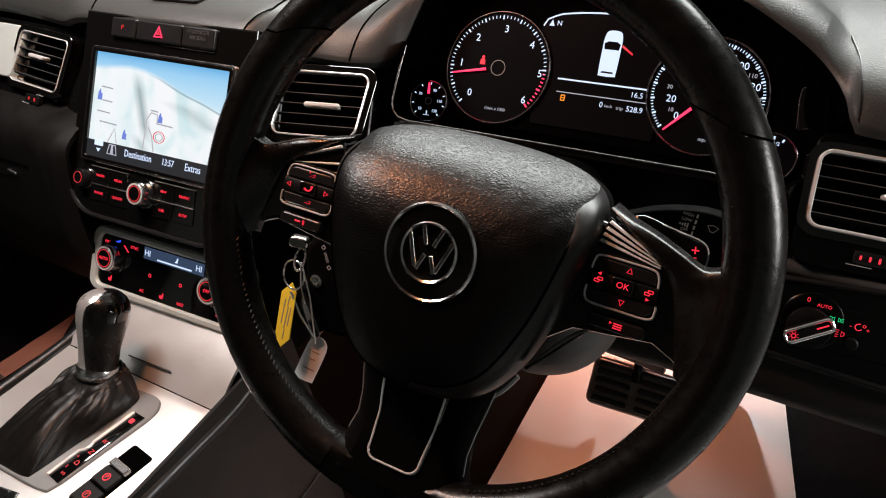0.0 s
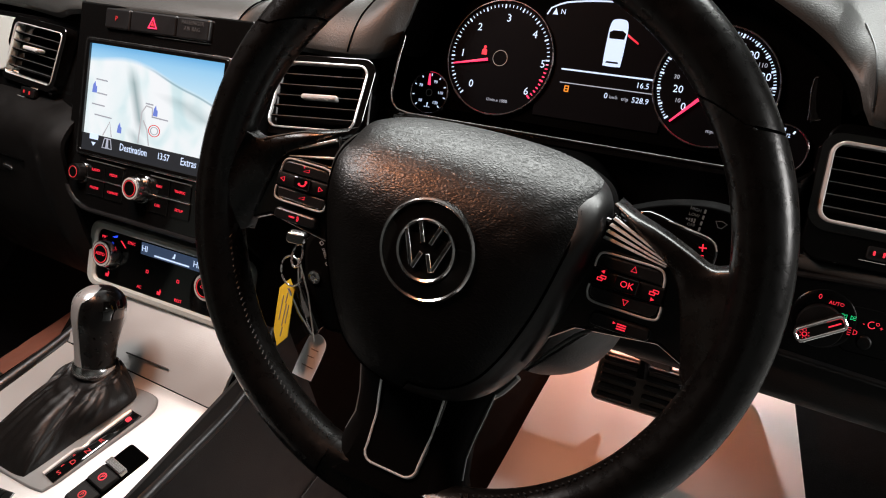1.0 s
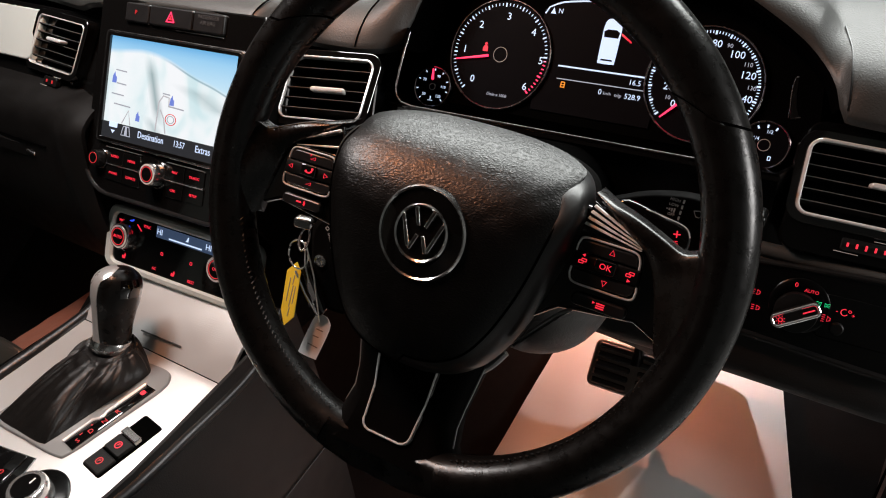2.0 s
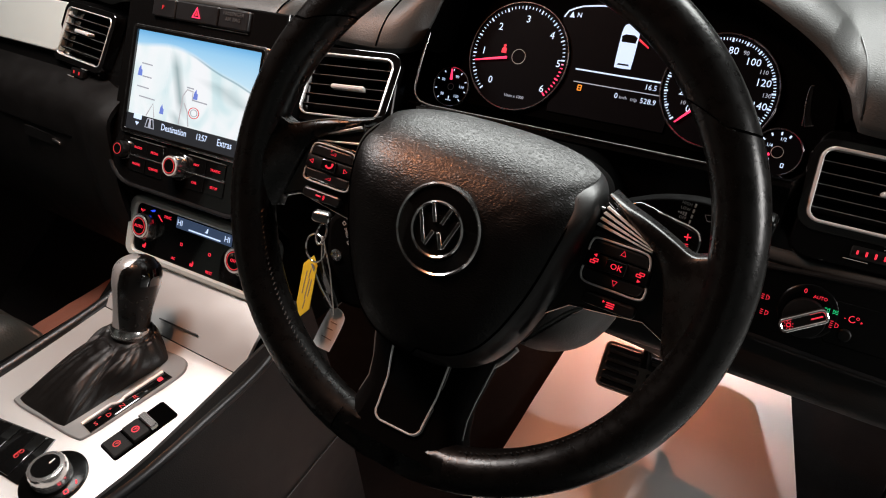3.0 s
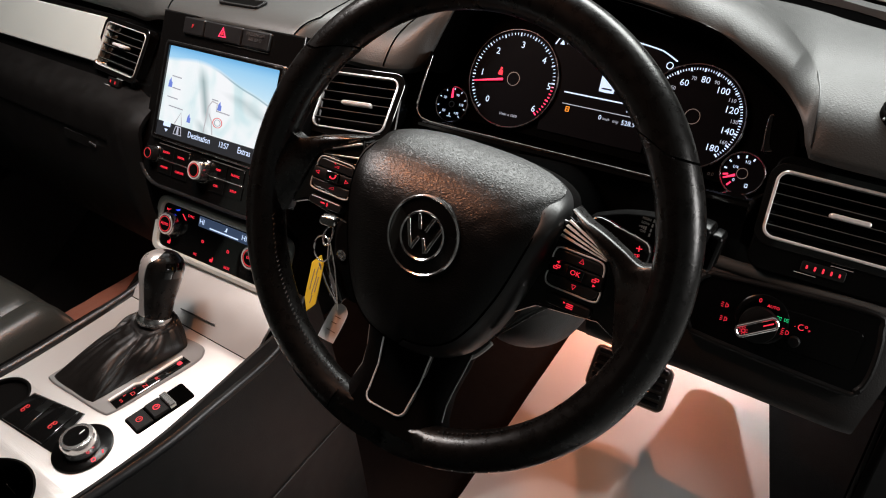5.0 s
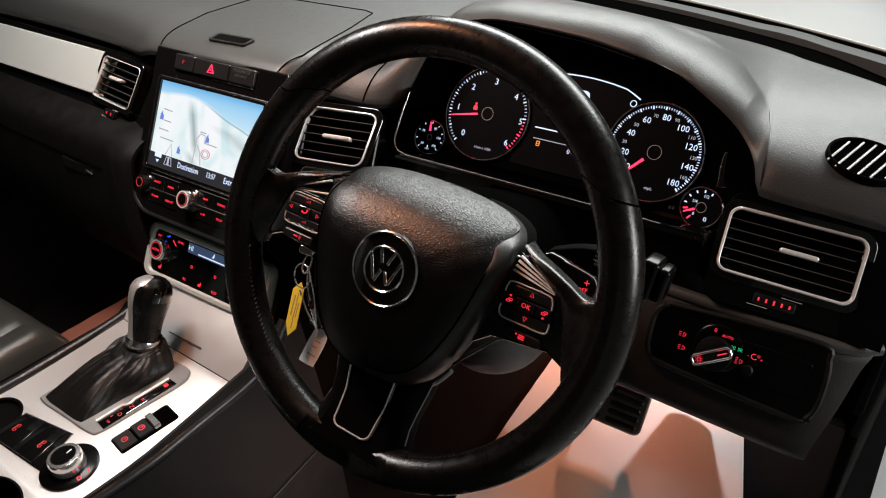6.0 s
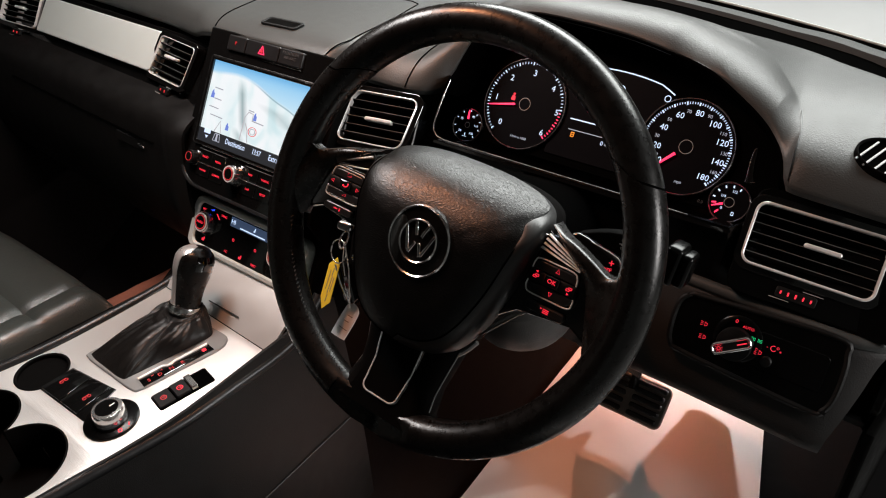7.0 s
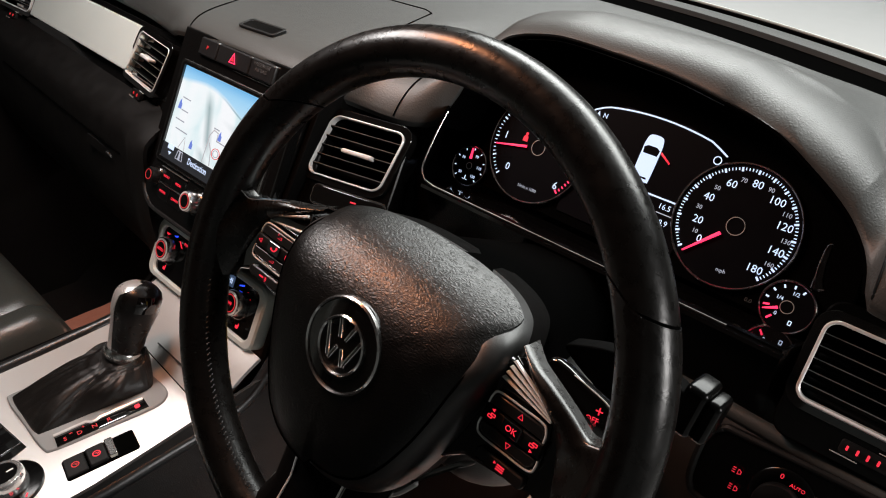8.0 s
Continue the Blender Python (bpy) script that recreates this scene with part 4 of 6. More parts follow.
def map_sheet():
    bm = bmesh.new()
    uv = bm.loops.layers.uv.new("UVMap")
    f = bm.faces.new([bm.verts.new(p) for p in ((-0.0865, -0.0515, 0), (0.0865, -0.0515, 0), (0.0865, 0.0515, 0), (-0.0865, 0.0515, 0))])
    for lp, c in zip(f.loops, ((0, 0), (1, 0), (1, 1), (0, 1))):
        lp[uv].uv = c
    bmesh.ops.solidify(bm, geom=[f], thickness=0.001)
    return bm


part("map_picture", map_sheet(), MAP, screen, "lit map with pale hills and blue sky", S.copy(), smooth=0)
part("menu_bar", prism(rrect(0.173, 0.0165, 0.0005, cy=-0.0432), 0.0006, 0.0013, 0.0001), BAR, screen, "dark menu bar", S.copy())
for t, x in (("Destination", -0.0144), ("13:57", 0.0250), ("Extras", 0.0565)):
    words(t, 0.0098 if t != "13:57" else 0.0088, shift(S, x, -0.0415, 0.0012) @ Matrix.Diagonal((0.80, 1, 1, 1)), WHITE, screen)
part("menu_icon", prism(rrect(0.012, 0.0055, 0.0008), 0, 0.0003, 0.0001), WHITE, screen, m=shift(S, -0.0690, -0.0370, 0.0013))
part("menu_icon", prism([(-0.003, 0.0015), (0.003, 0.0015), (0, -0.002)][::-1], 0, 0.0003, 0.0001), WHITE, screen, m=shift(S, -0.0690, -0.0440, 0.0013))
part("road_icon", outline([(-0.007, -0.005), (0.007, -0.005), (0.0045, 0.005), (-0.0045, 0.005)], 0.0012), SOFTWHITE, screen, m=shift(S, -0.0500, -0.0410, 0.0013))
part("road_icon", prism([(-0.002, -0.0045), (0.002, -0.0045), (0.001, 0.0045), (-0.001, 0.0045)], 0, 0.0003, 0.0001), SOFTWHITE, screen, m=shift(S, -0.0500, -0.0410, 0.0013))
part("end_mark", prism(rrect(0.003, 0.003, 0.001), 0, 0.0003, 0.0001), WHITE, screen, m=shift(S, 0.0790, -0.046, 0.0013))
for x, y, s in ((-0.075, 0.010, 1), (-0.036, -0.024, 0.9), (0.0085, -0.0015, 0.9)):
    part("map_marker", prism([(-0.0032 * s, -0.005 * s), (0.0032 * s, -0.005 * s), (0.003 * s, 0.001 * s), (0.0012 * s, 0.002 * s), (0, 0.006 * s), (-0.0025 * s, 0.002 * s)], 0, 0.0003, 0.0001), BLUEICON, screen, m=shift(S, x, y, 0.0008))
for x, y, w in ((-0.066, 0.018, 0.016), (-0.064, 0.005, 0.014), (-0.068, -0.006, 0.018), (-0.060, -0.016, 0.024), (0.0, 0.004, 0.010), (0.015, -0.0075, 0.021)):
    part("map_label_bar", prism(rrect(w, 0.0013, 0.0004), 0, 0.0002, 0.00005), MAPGREY, screen, m=shift(S, x, y, 0.0008, -2))
for pts in ([(-0.010, -0.034), (-0.009, -0.005), (-0.004, 0.002), (0.004, 0.001), (0.005, -0.008)], [(-0.058, -0.034), (-0.050, -0.020), (-0.046, -0.034)], [(0.004, -0.034), (0.0, -0.020), (-0.006, -0.012)]):
    part("map_road", tube([(x, y, 0.0007) for x, y in pts], 0.0008, 4, flat=0.3), MAPROAD, screen, m=S.copy())
for r in (0.0075, 0.0050):
    part("place_ring", outline(circle(r, 28), 0.0009, 0.0003), DIMRED if r > 0.006 else MAPGREY, screen, "pale red ring mark on the map", shift(S, 0.0095, -0.0195, 0.0009) @ Matrix.Diagonal((1.0, 0.75, 1, 1)))

# hazard strip
strip = thing("hazard_switch_strip", "black switch strip with a lit red hazard triangle", "switch")
for x0, x1, nm in ((-0.067, -0.034, "parking_button"), (-0.033, 0.0245, "hazard_button"), (0.0255, 0.064, "airbag_lamp")):
    part(nm, prism(rrect(x1 - x0, 0.0185, 0.002, cx=(x0 + x1) / 2), -0.002, 0.0035, 0.0014), SATIN, strip, m=shift(S, 0, 0.0765))
part("hazard_triangle", outline([(-0.0058, -0.0048), (0.0058, -0.0048), (0, 0.0058)], 0.0020), NEEDLE, strip, "lit red hazard triangle", shift(S, -0.0035, 0.0765, 0.0041))
part("hazard_triangle", prism([(-0.0022, -0.0026), (0.0022, -0.0026), (0, 0.0014)], 0, 0.0003, 0.0001), RED, strip, m=shift(S, -0.0035, 0.0765, 0.0041))
words("P", 0.0062, shift(S, -0.051, 0.0765, 0.004), DIMRED, strip)
words("PASSENGER\nAIR BAG", 0.0052, shift(S, 0.045, 0.0785, 0.004), DIMGREY, strip)
part("strip_edge", prism(rrect(0.066, 0.0007, 0.0003), 0, 0.001, 0.0002), SATINCHROME, strip, m=shift(S, 0.03, 0.0655))

# radio keys and knobs
keys = thing("radio_key_panel", "black radio key panel with red lettering under the screen", "radio")
for x, y, t in ((-0.062, -0.0690, "RADIO"), (-0.037, -0.0700, "MEDIA"), (-0.062, -0.0865, "PHONE"), (-0.036, -0.0870, "CLIMATE"), (0.0240, -0.0690, "NAV"), (0.0505, -0.0695, "TRAFFIC"), (0.0240, -0.0870, "CAR"), (0.0515, -0.0865, "SETUP")):
    part("key", prism(rrect(0.0245, 0.0150, 0.001, cx=x, cy=y), -0.001, 0.0008, 0.0004), GLOSS, keys, m=S.copy())
    words(t, 0.0036, shift(S, x, y, 0.0011), RED, keys)
for x, w in ((-0.050, 0.052), (0.0375, 0.052)):
    part("divider", prism(rrect(w, 0.0012, 0.0004), 0, 0.0018, 0.0004), SATINCHROME, keys, m=shift(S, x, -0.0782))
    part("divider", prism(rrect(w, 0.0008, 0.0003), 0, 0.0016, 0.0003), DIMGREY, keys, m=shift(S, x, -0.0608))


def knob(m, r, h, label, name="rotary_knob", chrome=True):
    k = thing(name, label, "knob", "dashboard knobs")
    part("base", lathe([(r * 1.25, -0.002), (r * 1.25, 0.0006), (r * 1.18, 0.0012)], 40), GLOSS, k, m=m.copy())
    part("barrel", lathe([(r, 0), (r, h * 0.85), (r * 0.95, h), (r * 0.86, h)], 44, knurl=0.015 if chrome else 0), KNOBMETAL if chrome else MATTE, k, m=m.copy())
    part("lit_ring", lathe([(r * 0.90, h - 0.001), (r * 0.90, h + 0.0003), (r * 0.66, h + 0.0003), (r * 0.66, h - 0.001)], 40), FRAMECHROME if chrome else MATTE, k, m=m.copy())
    part("glow_ring", ring(circle(r * 0.68, 36), circle(r * 0.61, 36), h + 0.0002, h + 0.0010, 0.0001), DIMRED, k, m=m.copy())
    part("cap", lathe([(r * 0.74, h - 0.001), (r * 0.74, h + 0.0007), (0, h + 0.0008)], 36), GLOSS, k, m=m.copy())
    return k


knob(shift(S, 0.0, -0.0755), 0.0112, 0.013, "chrome ribbed rotary knob with a red lit ring")
knob(shift(S, -0.0835, -0.0745), 0.0085, 0.009, "small black knob with a red lit ring", chrome=False)

# ---- climate panel ----
K = basis((-0.378, 0.1095, 0.4275), (1, 0, 0), (0, 0.451, 0.893))
climate = thing("climate_control_unit", "black climate control unit in a silver frame with red lit symbols", "climate control")
part("silver_frame", ring(rrect(0.216, 0.071, 0.013), rrect(0.194, 0.055, 0.008), -0.012, 0.004, 0.002), TRIMSILVER, climate, "satin silver frame", K.copy())
part("face", prism(rrect(0.196, 0.057, 0.008), -0.01, 0.001, 0.0008), GLOSS, climate, m=K.copy())
part("lcd", prism(rrect(0.083, 0.0125, 0.0008), 0, 0.0008, 0.0002), LCD, climate, "dim blue lit display", shift(K, 0.008, 0.0195, 0.0008))
for x in (-0.028, 0.043):
    words("HI", 0.0088, shift(K, x, 0.0195, 0.0016), WHITE, climate)
part("fan_bar", prism(rrect(0.048, 0.0016, 0.0005), 0, 0.0003, 0.0001), WHITE, climate, m=shift(K, 0.010, 0.0155, 0.0016))
part("seat_symbol", prism([(-0.002, -0.002), (0.002, -0.002), (0.0025, 0.003), (0.001, 0.003), (0, 0)], 0, 0.0003, 0.0001), WHITE, climate, m=shift(K, 0.012, 0.0205, 0.0016))
for x, t in ((-0.077, "AUTO"), (0.067, "OFF")):
    kk = knob(shift(K, x, 0.004, 0.001), 0.0142, 0.012, "climate knob with chrome ring and red lettering", "temperature_dial")
    words(t, 0.0048, shift(K, x, 0.004, 0.0139), RED, kk)
for sx in (-1, 1):
    part("cool_mark", prism([(-0.004, -0.002), (0.004, 0.001), (0.004, 0.003), (-0.004, 0.0)], 0, 0.0003, 0.0001), BLUE, climate, m=shift(K, -0.073 if sx < 0 else 0.063, 0.0215, 0.0011))
    part("warm_mark", prism([(-0.004, 0.003), (0.003, -0.003), (0.005, -0.003), (-0.002, 0.003)], 0, 0.0003, 0.0001), RED, climate, m=shift(K, -0.060 if sx < 0 else 0.077, 0.0170, 0.0011))
words("MAX", 0.0045, shift(K, -0.087, 0.0190, 0.001), RED, climate)
words("SYNC", 0.0045, shift(K, -0.048, 0.0205, 0.001), RED, climate)
words("AC", 0.0046, shift(K, -0.031, -0.0215, 0.001), RED, climate)
words("REST", 0.0046, shift(K, 0.024, -0.0225, 0.001), RED, climate)
for x, y in ((-0.022, -0.003), (0.021, -0.003)):
    part("symbol", outline(rrect(0.0036, 0.0036, 0.0008), 0.0008), RED, climate, m=shift(K, x, y, 0.001))
for x, y in ((-0.003, -0.020), (-0.079, -0.019), (0.074, -0.019)):
    part("seat_heat_symbol", prism([(-0.0024, -0.0030), (0.0018, -0.0030), (0.0030, 0.0012), (0.0016, 0.0034), (0.0004, 0.0), (-0.0024, 0.0004)], 0, 0.0003, 0.0001), RED, climate, m=shift(K, x, y, 0.001))

# side walls of the stack, dark
part("stack_cheek", prism([(-0.06, 0.34), (0.30, 0.34), (0.30, 0.655), (0.20, 0.655), (0.145, 0.56), (0.118, 0.49), (0.135, 0.46), (0.10, 0.385), (0.05, 0.352)], -0.003, 0.003, 0.001), DEEP, stack, m=Matrix(((0, 0, 1, -0.264), (1, 0, 0, 0), (0, 1, 0, 0), (0, 0, 0, 1))))
part("stack_cheek", prism([(-0.06, 0.34), (0.30, 0.34), (0.30, 0.655), (0.20, 0.655), (0.145, 0.56), (0.118, 0.49), (0.135, 0.46), (0.10, 0.385), (0.05, 0.352)], -0.003, 0.003, 0.001), DEEP, stack, m=Matrix(((0, 0, 1, -0.494), (1, 0, 0, 0), (0, 1, 0, 0), (0, 0, 0, 1))))
part("stack_gap", prism(rrect(0.222, 0.055, 0.004), -0.04, -0.012, 0.001), VOID, stack, m=shift(K, 0, 0.052))

# ---- centre console ----
# frame: x across, y along the console, z out of it; the console runs slightly aside
T = basis((-0.366, 0.036, 0.3575), (1, -0.04, 0), (0.04, 1, 0.08))
console = thing("centre_console", "centre console with brushed aluminium top and black sides", "console")
HW = 0.1085
PLATE_R = [(0.1130, -0.0004), (0.1135, -0.060), (0.1130, -0.116), (0.1070, -0.165), (0.0975, -0.218), (0.0890, -0.270), (0.0800, -0.340), (0.0730, -0.420)]
PLATE_L = [(-0.1075, -0.0004), (-0.1085, -0.076), (-0.1133, -0.149), (-0.1255, -0.211), (-0.1400, -0.280), (-0.1490, -0.350), (-0.1530, -0.420)]
cup = [(-0.0830, -0.1810, 0.0300), (-0.0680, -0.2620, 0.0440), (0.0250, -0.2640, 0.0520)]


def joined_wells():
    """Outline of the two cup wells that run into one another."""
    (ax, ay, ar), (bx, by, br) = cup[1:]
    d = math.hypot(bx - ax, by - ay)
    h = (ar * ar - br * br + d * d) / (2 * d)
    t = math.atan2(by - ay, bx - ax)
    pa, pb = math.acos(h / ar), math.acos((d - h) / br)
    return [(bx + br * math.cos(a), by + br * math.sin(a)) for a in spread(t + math.pi + pb + 0.03, t + 3 * math.pi - pb - 0.03, 44)] + [(ax + ar * math.cos(a), ay + ar * math.sin(a)) for a in spread(t + pa + 0.03, t + 2 * math.pi - pa - 0.03, 40)]


def holed_plate(outer, holes, thick):
    """A flat plate with openings right through it."""
    cu = bpy.data.curves.new("plate", "CURVE")
    cu.dimensions, cu.fill_mode, cu.extrude, cu.bevel_depth, cu.bevel_resolution = "2D", "BOTH", thick / 2, 0.0005, 1
    for pts in (outer, *holes):
        sp = cu.splines.new("POLY")
        sp.points.add(len(pts) - 1)
        for q, (x, y) in zip(sp.points, pts):
            q.co = (x, y, 0, 1)
        sp.use_cyclic_u = True
    tmp = bpy.data.objects.new("plate", cu)
    me = bpy.data.meshes.new_from_object(tmp)
    bpy.data.objects.remove(tmp)
    bpy.data.curves.remove(cu)
    bm = bmesh.new()
    bm.from_mesh(me)
    bpy.data.meshes.remove(me)
    bmesh.ops.remove_doubles(bm, verts=bm.verts, dist=1e-6)
    return bm


part("top_plate", holed_plate([(q[0], q[1]) for q in smooth_path([(x, y, 0) for x, y in PLATE_R], 5) + smooth_path([(x, y, 0) for x, y in PLATE_L[::-1]], 5)], [circle(cup[0][2], 40, *cup[0][:2]), joined_wells()], 0.004), SILVER, console, "brushed aluminium top plate", shift(T, 0, 0, -0.0026))
part("front_ramp", sheet(lambda u, v: (u * (HW - 0.004 * v), 0.0012 + 0.066 * v, -0.0002 + 0.034 * v + 0.004 * math.sin(v * math.pi)), spread(-1, 1, 10), spread(0, 1, 10), 0.004), SILVER, console, "brushed aluminium ramp below the climate panel", T.copy())
part("ramp_slit", prism(rrect(0.058, 0.0016, 0.0006), 0, 0.0012, 0.0003), DIMGREY, console, m=basis((-0.357, 0.0475, 0.3685), (1, 0.0, 0), (0, 0.86, 0.5)))
for sx, side in ((-1, PLATE_L), (1, PLATE_R)):
    edge = [(sx * 0.1125, 0.085, 0.035), (sx * 0.1165, 0.045, 0.0075)] + [(x + sx * 0.0050, y + (0.008 if y > -0.01 else 0), -0.001) for x, y in side]
    part("edge_roll", tube(smooth_path(edge, 4), 0.0075, 12), SATIN, console, "black padded console edge", T.copy())


def flank(u, v):
    y = 0.10 - 0.55 * u
    x = lerp_table(sorted((y, x) for x, y in PLATE_R), y)[0]
    return (x + 0.007 + 0.016 * v + 0.008 * math.sin(v * 3), y, -0.006 - 0.34 * v + 0.03 * (1 - u) * (1 - v))


part("side_panel", sheet(flank, spread(0, 1, 24), spread(0, 1, 12), 0.004), SIDEVINYL, console, "dark console side", T.copy())
part("side_panel", sheet(lambda u, v: (-0.120 - 0.05 * u - 0.018 * v, 0.10 - 0.55 * u, -0.006 - 0.34 * v), spread(0, 1, 8), spread(0, 1, 8), 0.004), DEEP, console, "dark console side", T.copy())
part("side_seam", tube([Vector(flank(u, 0.50 + 0.08 * u)) + Vector((0.0015, 0, 0)) for u in spread(0.02, 0.98, 16)], 0.0009, 6), SATIN, console, m=T.copy())
cx, cy, r = cup[0]
part("cup_well", lathe([(r + 0.001, -0.004), (r + 0.001, 0.0004), (r - 0.001, 0.0009), (r - 0.0025, 0.0), (r - 0.004, -0.05), (r - 0.006, -0.058), (0, -0.058)], 48), DEEP, console, "deep black cup holder", shift(T, cx, cy))
jw = joined_wells()
bm = bmesh.new()
loops(bm, [[(x, y, z) for x, y in inset(jw, d)] for d, z in ((-0.0010, -0.004), (-0.0010, 0.0003), (0.0010, 0.0006), (0.0022, -0.001), (0.0034, -0.055))], False, True)
part("cup_well", bm, DEEP, console, "pair of joined black cup holders", T.copy())
part("well_catch", tube([(0.012, -0.232, -0.016), (0.013, -0.231, -0.032)], 0.0008, 6), SATINCHROME, console, "small bright catch in the cup holder", T.copy())

# gear lever with boot and selector strip
gear = thing("gear_lever", "chrome and black gear lever with a creased leather boot", "gear lever")
GM = shift(T, 0.0, 0.0)
GP = smooth_loop([(-0.0665, -0.128), (-0.058, -0.1365), (-0.015, -0.1355), (0.030, -0.1335), (0.0405, -0.1245), (0.049, -0.080), (0.0570, -0.034), (0.053, -0.018), (0.040, -0.0115), (0.005, -0.0140), (-0.030, -0.018), (-0.043, -0.028), (-0.056, -0.080)])
part("surround", prism(GP, -0.001, 0.0022, 0.0014), SURROUND, gear, "satin metal boot surround", GM.copy())
base = smooth_loop([(0.0215, -0.0730), (0.0290, -0.0330), (0.0270, -0.0200), (0.0120, -0.0160), (-0.0200, -0.0180), (-0.0400, -0.0280), (-0.0500, -0.0800), (-0.0610, -0.1240), (-0.0550, -0.1325), (-0.0250, -0.1325), (0.0060, -0.1310), (0.0125, -0.1220)], 10)
COLLAR = (-0.0118, -0.0285)
topr = [(COLLAR[0] + 0.0195 * math.cos(2 * math.pi * i / len(base) - 0.35), COLLAR[1] + 0.0165 * math.sin(2 * math.pi * i / len(base) - 0.35)) for i in range(len(base))]


def boot_ring(k, i):
    (x0, y0), (x1, y1) = base[i], topr[i]
    n = len(base)
    x, y = x0 + (x1 - x0) * k, y0 + (y1 - y0) * k
    env = math.sin(min(1, k * 1.02) * math.pi) ** 0.75
    a = 2 * math.pi * i / n
    w = 4.0 * a + 0.9 * math.sin(2 * k + 2 * a) + 2.2 * k
    crease = 0.62 * math.sin(w) + 0.38 * (0.6 - abs(math.sin(4.5 * a - 1.1 * k + 0.8 * math.sin(2 * a))))
    fine = math.sin(23 * a - 5.0 * k + 1.6 * math.sin(3 * a)) * math.sin(5 * a + 3 * k)
    bunch = math.sin(46 * k + 2.0 * math.sin(a + 1)) * max(0.0, (k - 0.62) / 0.38)
    fold = env * (0.0042 * crease + 0.0007 * fine) + 0.0009 * bunch
    cx, cy = x1 * 0.6 - 0.008, y1 * 0.6 - 0.028
    d = math.hypot(x - cx, y - cy) + 1e-6
    sag = 0.006 * env
    return (x + (fold + sag) * (x - cx) / d, y + (fold + sag) * (y - cy) / d, 0.002 + 0.026 * k ** 1.25 + 0.007 * env + 0.9 * fold)


bm = bmesh.new()
loops(bm, [[boot_ring(k, i) for i in range(len(base))] for k in spread(0, 1, 56)], False, True)
part("boot", bm, BOOT, gear, "creased black leather boot", GM.copy(), smooth=70)
KB, KT = GM @ Vector((*COLLAR, 0.0235)), GM @ Vector((-0.0105, 0.0110, 0.0930))
ax = (KT - KB)
KM = Matrix.Translation(KB) @ Vector((0, 0, 1)).rotation_difference(ax.normalized()).to_matrix().to_4x4()
L = ax.length


def knob_ring(k, w0, d0, off=0.0, n=28):
    prof = lerp_table([(0.0, 0.0165, 0.0150, 0.0), (0.10, 0.0176, 0.0170, 0.0), (0.34, 0.0178, 0.0190, -0.001), (0.52, 0.0198, 0.0215, -0.001), (0.68, 0.0216, 0.0240, -0.001), (0.79, 0.0216, 0.0242, -0.001), (0.89, 0.0190, 0.0216, -0.001), (0.95, 0.0142, 0.0165, -0.001), (0.985, 0.0092, 0.0110, -0.001), (1.0, 0.0030, 0.0035, 0.0)], k)
    if isinstance(n, int):
        n = [360 * i / n for i in range(n)]
    return [(prof[0] * w0 * math.cos(radians(a)), prof[1] * d0 * math.sin(radians(a)) + prof[2] + off, k * L * 1.08) for a in n]


ks = spread(0, 0.80, 16) + [0.83, 0.86, 0.89, 0.92, 0.945, 0.965, 0.98, 0.99, 0.996, 1.0]
bm = bmesh.new()
loops(bm, [knob_ring(k, 1, 1) for k in ks])
part("grip", bm, RIM, gear, "black grip", KM.copy(), smooth=70)
bm = bmesh.new()
loops(bm, [knob_ring(k, 1.03, 1.03, n=spread(-175, -76 - 10 * math.sin(k * 3.1) + 30 * max(0.0, (k - 0.86) / 0.14), 18)) for k in ks if k > 0.02], False, False, closed=False)
bmesh.ops.recalc_face_normals(bm, faces=bm.faces)
bmesh.ops.solidify(bm, geom=bm.faces[:], thickness=0.0010)
part("chrome_shell", bm, SPINE, gear, "brushed chrome spine of the grip", KM.copy(), smooth=60)
bm = bmesh.new()
loops(bm, [knob_ring(k, 1.02, 1.02, n=spread(-30, 20, 10)) for k in spread(0.70, 0.90, 8)], False, False, closed=False)
bmesh.ops.recalc_face_normals(bm, faces=bm.faces)
bmesh.ops.solidify(bm, geom=bm.faces[:], thickness=0.0010)
part("lock_button", bm, GLOSS, gear, "gloss black release button", KM.copy(), smooth=60)
part("collar", lathe([(0.0190, 0.0), (0.0200, 0.002), (0.0200, 0.009), (0.0190, 0.011)], 36), SATINCHROME, gear, "chrome collar", KM.copy())
SEL = shift(GM, 0.0388, -0.0785, 0.0022, -8)
selp = part("selector_strip", prism([(-0.0080, -0.0430), (0.0075, -0.0430), (0.0080, 0.0440), (-0.0060, 0.0430)], -0.001, 0.0012, 0.0005), GLOSS, gear, "gloss black selector strip", SEL.copy())
part("chrome_guide", tube([(-0.0085, -0.0430, 0.001), (-0.0085, -0.0130, 0.001), (-0.0050, -0.0085, 0.001), (-0.0045, -0.0040, 0.001), (-0.0065, 0.0000, 0.001), (-0.0060, 0.0420, 0.001)], 0.0017, 8), FRAMECHROME, selp, m=SEL.copy())
for t, y in (("S", -0.0345), ("D", -0.0212), ("N", -0.0072), ("R", 0.0066)):
    words(t, 0.0072, shift(SEL, 0.0025, y, 0.0011, 90), DIMRED, selp)
words("+", 0.0052, shift(SEL, -0.0035, -0.0170, 0.0011), DIMRED, selp)
part("minus_mark", prism(rrect(0.003, 0.0009, 0.0002), 0, 0.0003, 0.0001), DIMRED, selp, m=shift(SEL, -0.0020, -0.0285, 0.0012, 90))
part("park_mark", prism(rrect(0.0055, 0.0052, 0.0015), 0, 0.0003, 0.0001), RED, selp, m=shift(SEL, 0.0015, 0.0345, 0.0012))

